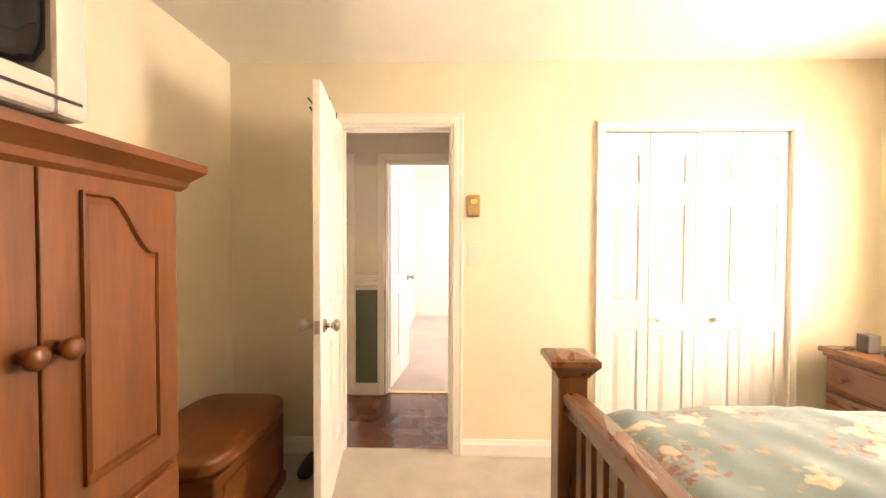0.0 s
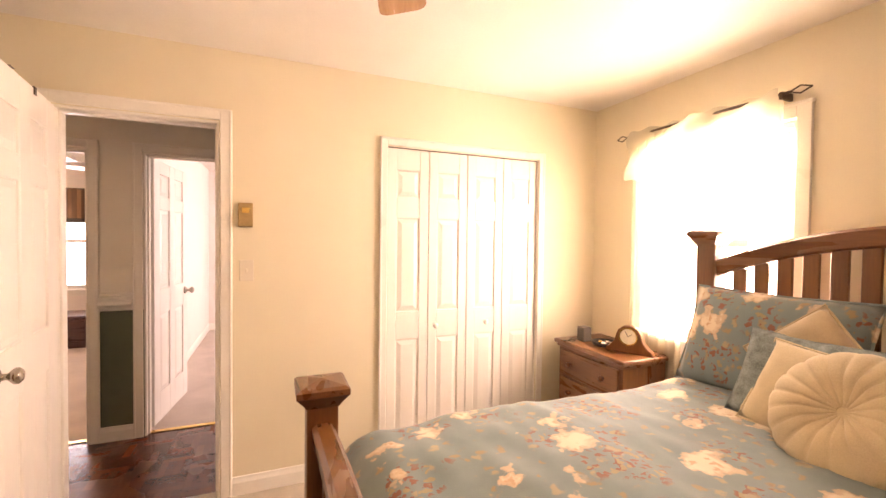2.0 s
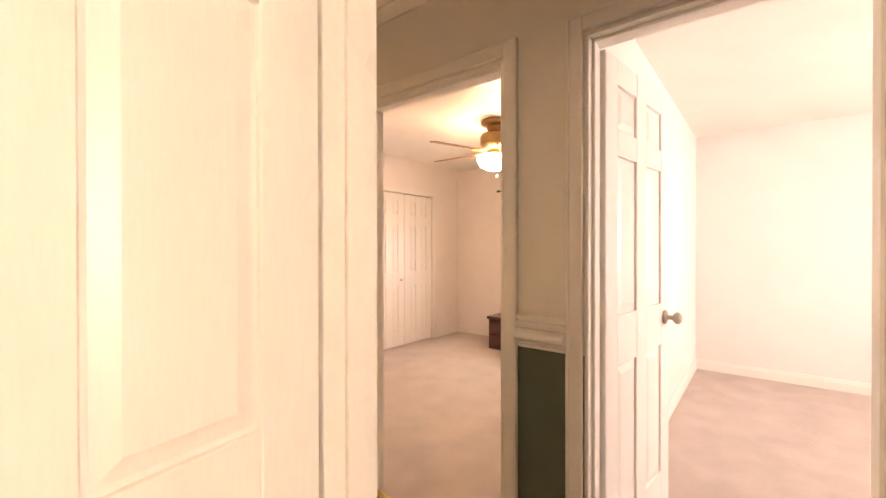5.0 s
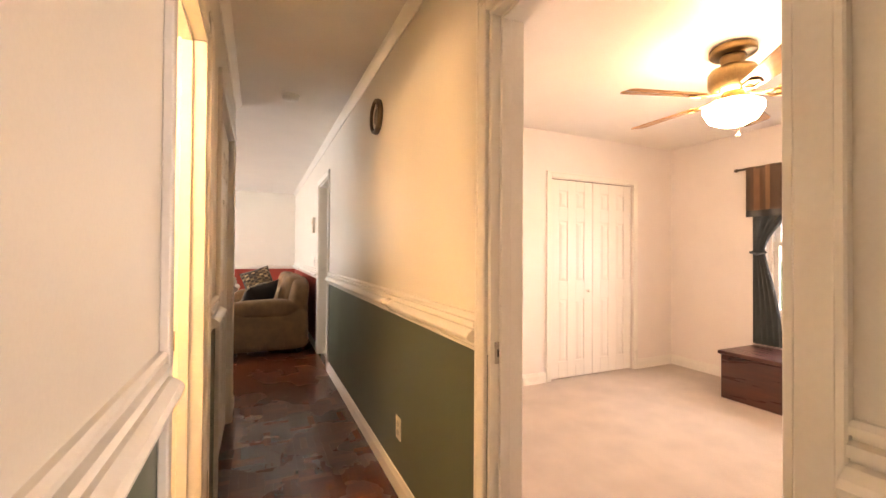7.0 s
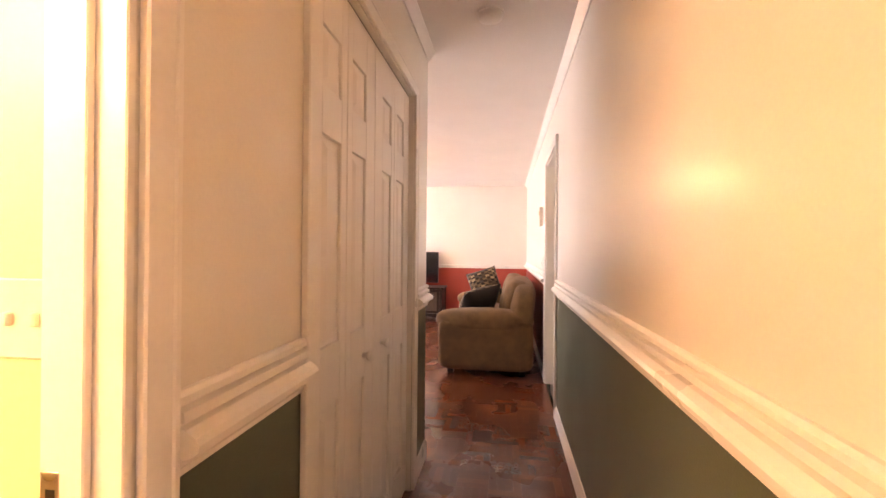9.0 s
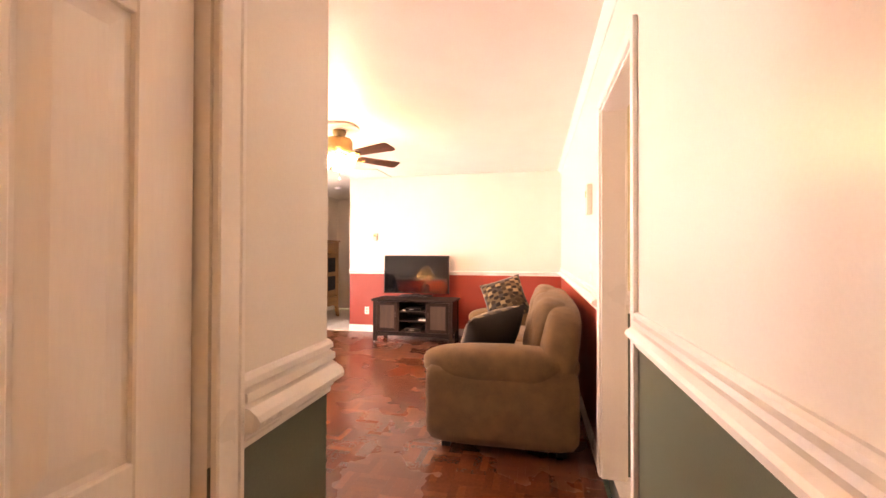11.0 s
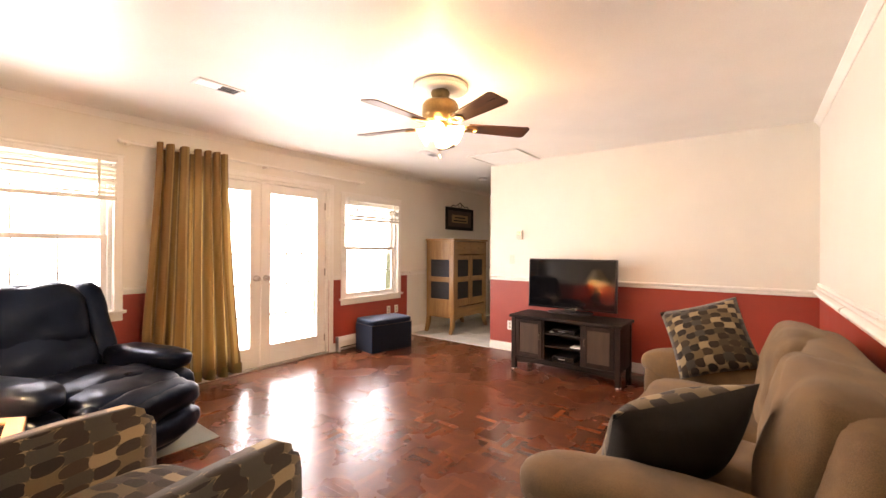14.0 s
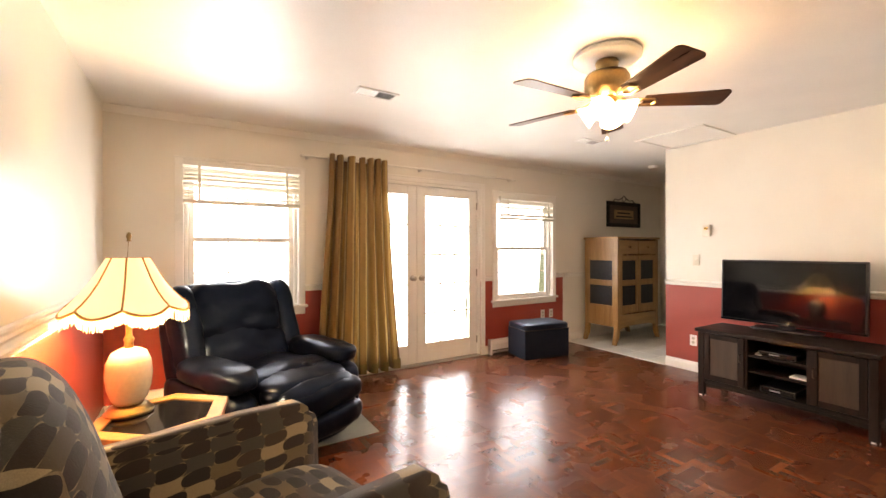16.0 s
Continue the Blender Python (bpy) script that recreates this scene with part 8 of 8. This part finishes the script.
shower = thing("shower_curtain", (0, 0, 0), 0, "cream shower curtain with an olive bar pattern", "shower curtain")
part("cloth", cloth(lambda s, t: (-3.24 + 0.022 * math.sin(2 * math.pi * 12 * s), -0.34 - 1.82 * s, 1.80 - 1.76 * t), 1.75, 220, 8), cross_print("bar_print_cloth"), shower)
part("rod", bm_tube([(-3.24, -0.30, 1.84), (-3.24, -2.20, 1.84)], 0.013, 10), WHITE_PLASTIC, shower)
for k in range(12):
    y = -0.38 - 0.158 * k
    part("ring", bm_tube([(-3.24 + 0.022 * math.cos(a), y, 1.825 + 0.03 * math.sin(a)) for a in np.linspace(0, 6.28, 12)], 0.002, 5), BRONZE, shower)
tub = thing("bathtub", (-3.62, -1.25, 0), 0, "white bathtub behind a shower curtain", "bathtub")
bm = bm_box((-0.35, -0.86, 0.0), (-0.29, 0.86, 0.45), 0.01)
bm_box((0.29, -0.86, 0.0), (0.35, 0.86, 0.45), 0.01, 2, bm)
bm_box((-0.29, -0.86, 0.0), (0.29, -0.78, 0.45), 0.01, 2, bm)
bm_box((-0.29, 0.78, 0.0), (0.29, 0.86, 0.45), 0.01, 2, bm)
bm_box((-0.29, -0.78, 0.0), (0.29, 0.78, 0.06), 0.0, 2, bm)
part("basin", bm, WHITE_PLASTIC, tub)
toilet = thing("toilet", (-3.0, -1.72, 0), 0, "white ceramic toilet in a bathroom", "toilet")
WHITE_CERAMIC = mat("white_ceramic", (0.80, 0.78, 0.72), 0.15, var=0.02, coat=0.4)
part("bowl", bm_lathe([(0, 0), (0.11, 0), (0.105, 0.05), (0.09, 0.14), (0.12, 0.26), (0.18, 0.36), (0.19, 0.40), (0.15, 0.40), (0.10, 0.30), (0, 0.25)], 28), WHITE_CERAMIC, toilet, smooth=True, at=pose(0, 0.16, 0) @ Matrix.Diagonal((1, 1.25, 1, 1)))
part("seat", bm_soft((0.38, 0.46, 0.035), 2.6, 18, centre=(0, 0.16, 0.42)), WHITE_CERAMIC, toilet)
part("tank", bm_box((-0.21, -0.30, 0.38), (0.21, -0.12, 0.74), 0.02), WHITE_CERAMIC, toilet)
part("tank_lid", bm_box((-0.22, -0.31, 0.742), (0.22, -0.11, 0.775), 0.01), WHITE_CERAMIC, toilet)
part("pedestal_back", bm_box((-0.10, -0.28, 0), (0.10, 0.05, 0.38), 0.02), WHITE_CERAMIC, toilet)
bl = thing("vanity_light", (BX0 - 0.12, -0.64, 2.0), 0, "lit brass bathroom vanity light with four globes", "wall light")
part("back_plate", bm_box((-0.03, -0.44, -0.05), (0.0, 0.44, 0.05), 0.006), BRASS, bl)
BATH_GLOW = glow("lit_bath_globe", (1.0, 0.70, 0.38), 40.0)
for y in (-0.36, -0.12, 0.12, 0.36):
    part("arm", bm_tube([(-0.03, y, 0), (-0.08, y, 0), (-0.09, y, -0.02)], 0.01, 8), BRASS, bl)
    part("globe", bm_lathe([(0, -0.02), (0.03, -0.025), (0.062, -0.05), (0.072, -0.09), (0.062, -0.13), (0.03, -0.158), (0, -0.164)], 20, centre=(-0.09, y, 0)), BATH_GLOW, bl, "lit white glass globe", smooth=True)

# ---- dining room things seen past the wall ----
dc = thing("wall_cabinet", (-11.0, -2.0, 1.95), 0, "reddish brown kitchen wall cabinet", "cabinet")
RED_WOOD = wood("reddish_cabinet_wood", (0.13, 0.035, 0.018), (0.22, 0.07, 0.035), 0.35, 2)
part("body", bm_box((-0.6, -0.35, 0), (0.0, 0.9, 0.40), 0.005), RED_WOOD, dc)
part("door", bm_box((-0.56, -0.372, 0.02), (-0.02, -0.352, 0.38), 0.006), RED_WOOD, dc)

# ---- outdoors ----
slab("ground", (-90, -120, -0.40), (90, 120, -0.16), mat("lawn_ground", (0.075, 0.105, 0.035), 0.95, var=0.3, var_scale=1.5, grain=30, bump=0.6, bump_dist=0.03), label="")
slab("deck", (-9.4, -6.6, -0.14), (-4.2, -3.87, -0.05), mat("pale_concrete_patio", (0.42, 0.40, 0.36), 0.85, var=0.12, var_scale=2, grain=40, bump=0.3))
BARK = mat("grey_bark", (0.13, 0.10, 0.075), 0.9, var=0.25, grain=40, bump=0.8, bump_dist=0.02, stretch=(1, 1, 0.2))
LEAF = mat("green_leaves", (0.075, 0.11, 0.03), 0.6, var=0.35, var_scale=2)


def tree_parts(seed, h):
    rng = random.Random(seed)
    trunk_bm = bm_tube([(0, 0, -0.2), (0.05, 0.02, h * 0.25), (-0.04, 0.06, h * 0.5), (0.03, 0, h * 0.75)], 0.16, 10)
    for v in trunk_bm.verts:
        k = max(0.25, 1 - v.co.z / h)
        v.co.x *= k
        v.co.y *= k
    tips = []
    for i in range(9):
        a, z = rng.uniform(0, 6.28), h * rng.uniform(0.35, 0.72)
        l = h * rng.uniform(0.16, 0.30)
        p = Vector((l * math.cos(a), l * math.sin(a), z + l * 0.5))
        bm_tube([(0, 0, z), tuple(p * 0.55 + Vector((0, 0, z * 0.45))), tuple(p)], 0.035, 6, trunk_bm)
        tips += [p, p * 0.7 + Vector((0, 0, z * 0.3))]
    tips.append(Vector((0, 0, h * 0.85)))
    crown = bmesh.new()
    for i in range(2600):
        c = rng.choice(tips)
        p = c + Vector((rng.gauss(0, 0.5), rng.gauss(0, 0.5), rng.gauss(0, 0.42))) * h * 0.13
        s = rng.uniform(0.05, 0.11)
        u = Vector((rng.uniform(-1, 1), rng.uniform(-1, 1), rng.uniform(-1, 1))).normalized()
        w_ = u.orthogonal().normalized() * s
        q = u.cross(w_).normalized() * s * 0.5
        crown.faces.new([crown.verts.new(x) for x in (p - w_, p + q, p + w_, p - q)])
    return trunk_bm, crown


first_tree = None
for i, (x, y, h) in enumerate(((-3.2, -13.0, 6.5), (-5.6, -16.0, 7.5), (-8.4, -14.0, 6.8), (-11.5, -17.5, 8.0), (-6.8, -22.0, 9.0))):
    if first_tree is None:
        first_tree = thing("tree", (x, y, -0.16), 0, "leafy green garden tree with spreading limbs", "tree", "garden trees")
        tb, cb = tree_parts(5, 6.5)
        part("trunk", tb, BARK, first_tree)
        part("crown", cb, LEAF, first_tree)
    else:
        copy_thing(first_tree, pose(x, y, -0.16, 0, 0, 70 * i))


# ---- parquet planks and tiles ----
# basket weave: squares of four narrow planks, turned by a quarter from square to square
SQ, STRIPS = 0.172, 4
GAP = 0.0002


def plank_mesh(material):
    hw, hd = SQ / 2 - GAP, SQ / STRIPS / 2 - GAP
    bm = bm_box((-hw, -hd, -0.012), (hw, hd, -0.0004), 0.0)
    me = bpy.data.meshes.new("plank")
    bm.to_mesh(me)
    bm.free()
    me.materials.append(material)
    return me


plank_data, pale_data = plank_mesh(PARQUET), plank_mesh(PARQUET_PALE)


def planks(floor, x0, x1, y0, y1, near):
    """near(x, y): whether a square lies in the stretch built plank by plank."""
    verts, faces, slots = [], [], []
    rng = random.Random(11)
    for i in range(math.floor(x0 / SQ), math.ceil(x1 / SQ)):
        for j in range(math.floor(y0 / SQ), math.ceil(y1 / SQ)):
            cx, cy = (i + 0.5) * SQ, (j + 0.5) * SQ
            flip = (i + j) % 2
            light = rng.choice((0, 0, 1, 2, 3, None))
            for k in range(STRIPS):
                off = (k + 0.5) * SQ / STRIPS - SQ / 2
                px, py = (cx + off, cy) if flip else (cx, cy + off)
                hw, hd = SQ / 2 - GAP, SQ / STRIPS / 2 - GAP
                if flip:
                    hw, hd = hd, hw
                a, b, c, d = max(x0, px - hw), min(x1, px + hw), max(y0, py - hd), min(y1, py + hd)
                if b - a < 0.004 or d - c < 0.004:
                    continue
                whole = a == px - hw and b == px + hw and c == py - hd and d == py + hd
                z = rng.uniform(-0.0003, 0.0)
                if whole and near(cx, cy):
                    ob = new("plank", pale_data if k == light else plank_data)
                    ob.parent = floor
                    ob.matrix_basis = pose(px, py, z, 0, 0, 90 * flip)
                else:
                    n = len(verts)
                    verts += [(a, c, -0.012), (b, c, -0.012), (b, d, -0.012), (a, d, -0.012), (a, c, z - 0.0004), (b, c, z - 0.0004), (b, d, z - 0.0004), (a, d, z - 0.0004)]
                    faces += [(n + 4, n + 5, n + 6, n + 7), (n, n + 1, n + 5, n + 4), (n + 1, n + 2, n + 6, n + 5), (n + 2, n + 3, n + 7, n + 6), (n + 3, n, n + 4, n + 7)]
                    slots += [int(k == light)] * 5
    me = bpy.data.meshes.new("planks")
    me.from_pydata(verts, [], faces)
    me.materials.append(PARQUET_FAR)
    me.materials.append(PARQUET_PALE_FAR)
    me.polygons.foreach_set("material_index", slots)
    ob = new("planks", me)
    ob.parent = floor
    tagged(ob, kind="stuff")


planks(floor_living, LX0 + 0.02, LX1, LY0, HN, lambda x, y: -6.5 < x < -5.3 and -1.6 < y < 0.0)
planks(floor_hall, LX1, 0.85, HS - 0.05, HN + 0.05, lambda x, y: -4.1 < x < -2.4)

# dining room tiles
TS = 0.305
tile_src = None
floor_d = bpy.data.objects["floor_dining"]
for i in range(8):
    for j in range(16):
        x, y = LX0 + 0.02 - (i + 0.5) * TS, LY0 + (j + 0.5) * TS
        if x - TS / 2 < -11.6 or y + TS / 2 > HN:
            continue
        bm = None
        if tile_src is None:
            tile_src = part("tile", bm_box((-TS / 2 + 0.003, -TS / 2 + 0.003, -0.012), (TS / 2 - 0.003, TS / 2 - 0.003, -0.001), 0.0015, 1), TILE, floor_d, at=pose(x, y, 0))
        else:
            again("tile", tile_src, floor_d, pose(x, y, 0))
# metal strip between wood and tile
tagged(part("threshold", bm_box((LX0 + 0.005, LY0, -0.002), (LX0 + 0.04, -2.30, 0.004), 0.002, 1), TRIM), kind="structure")
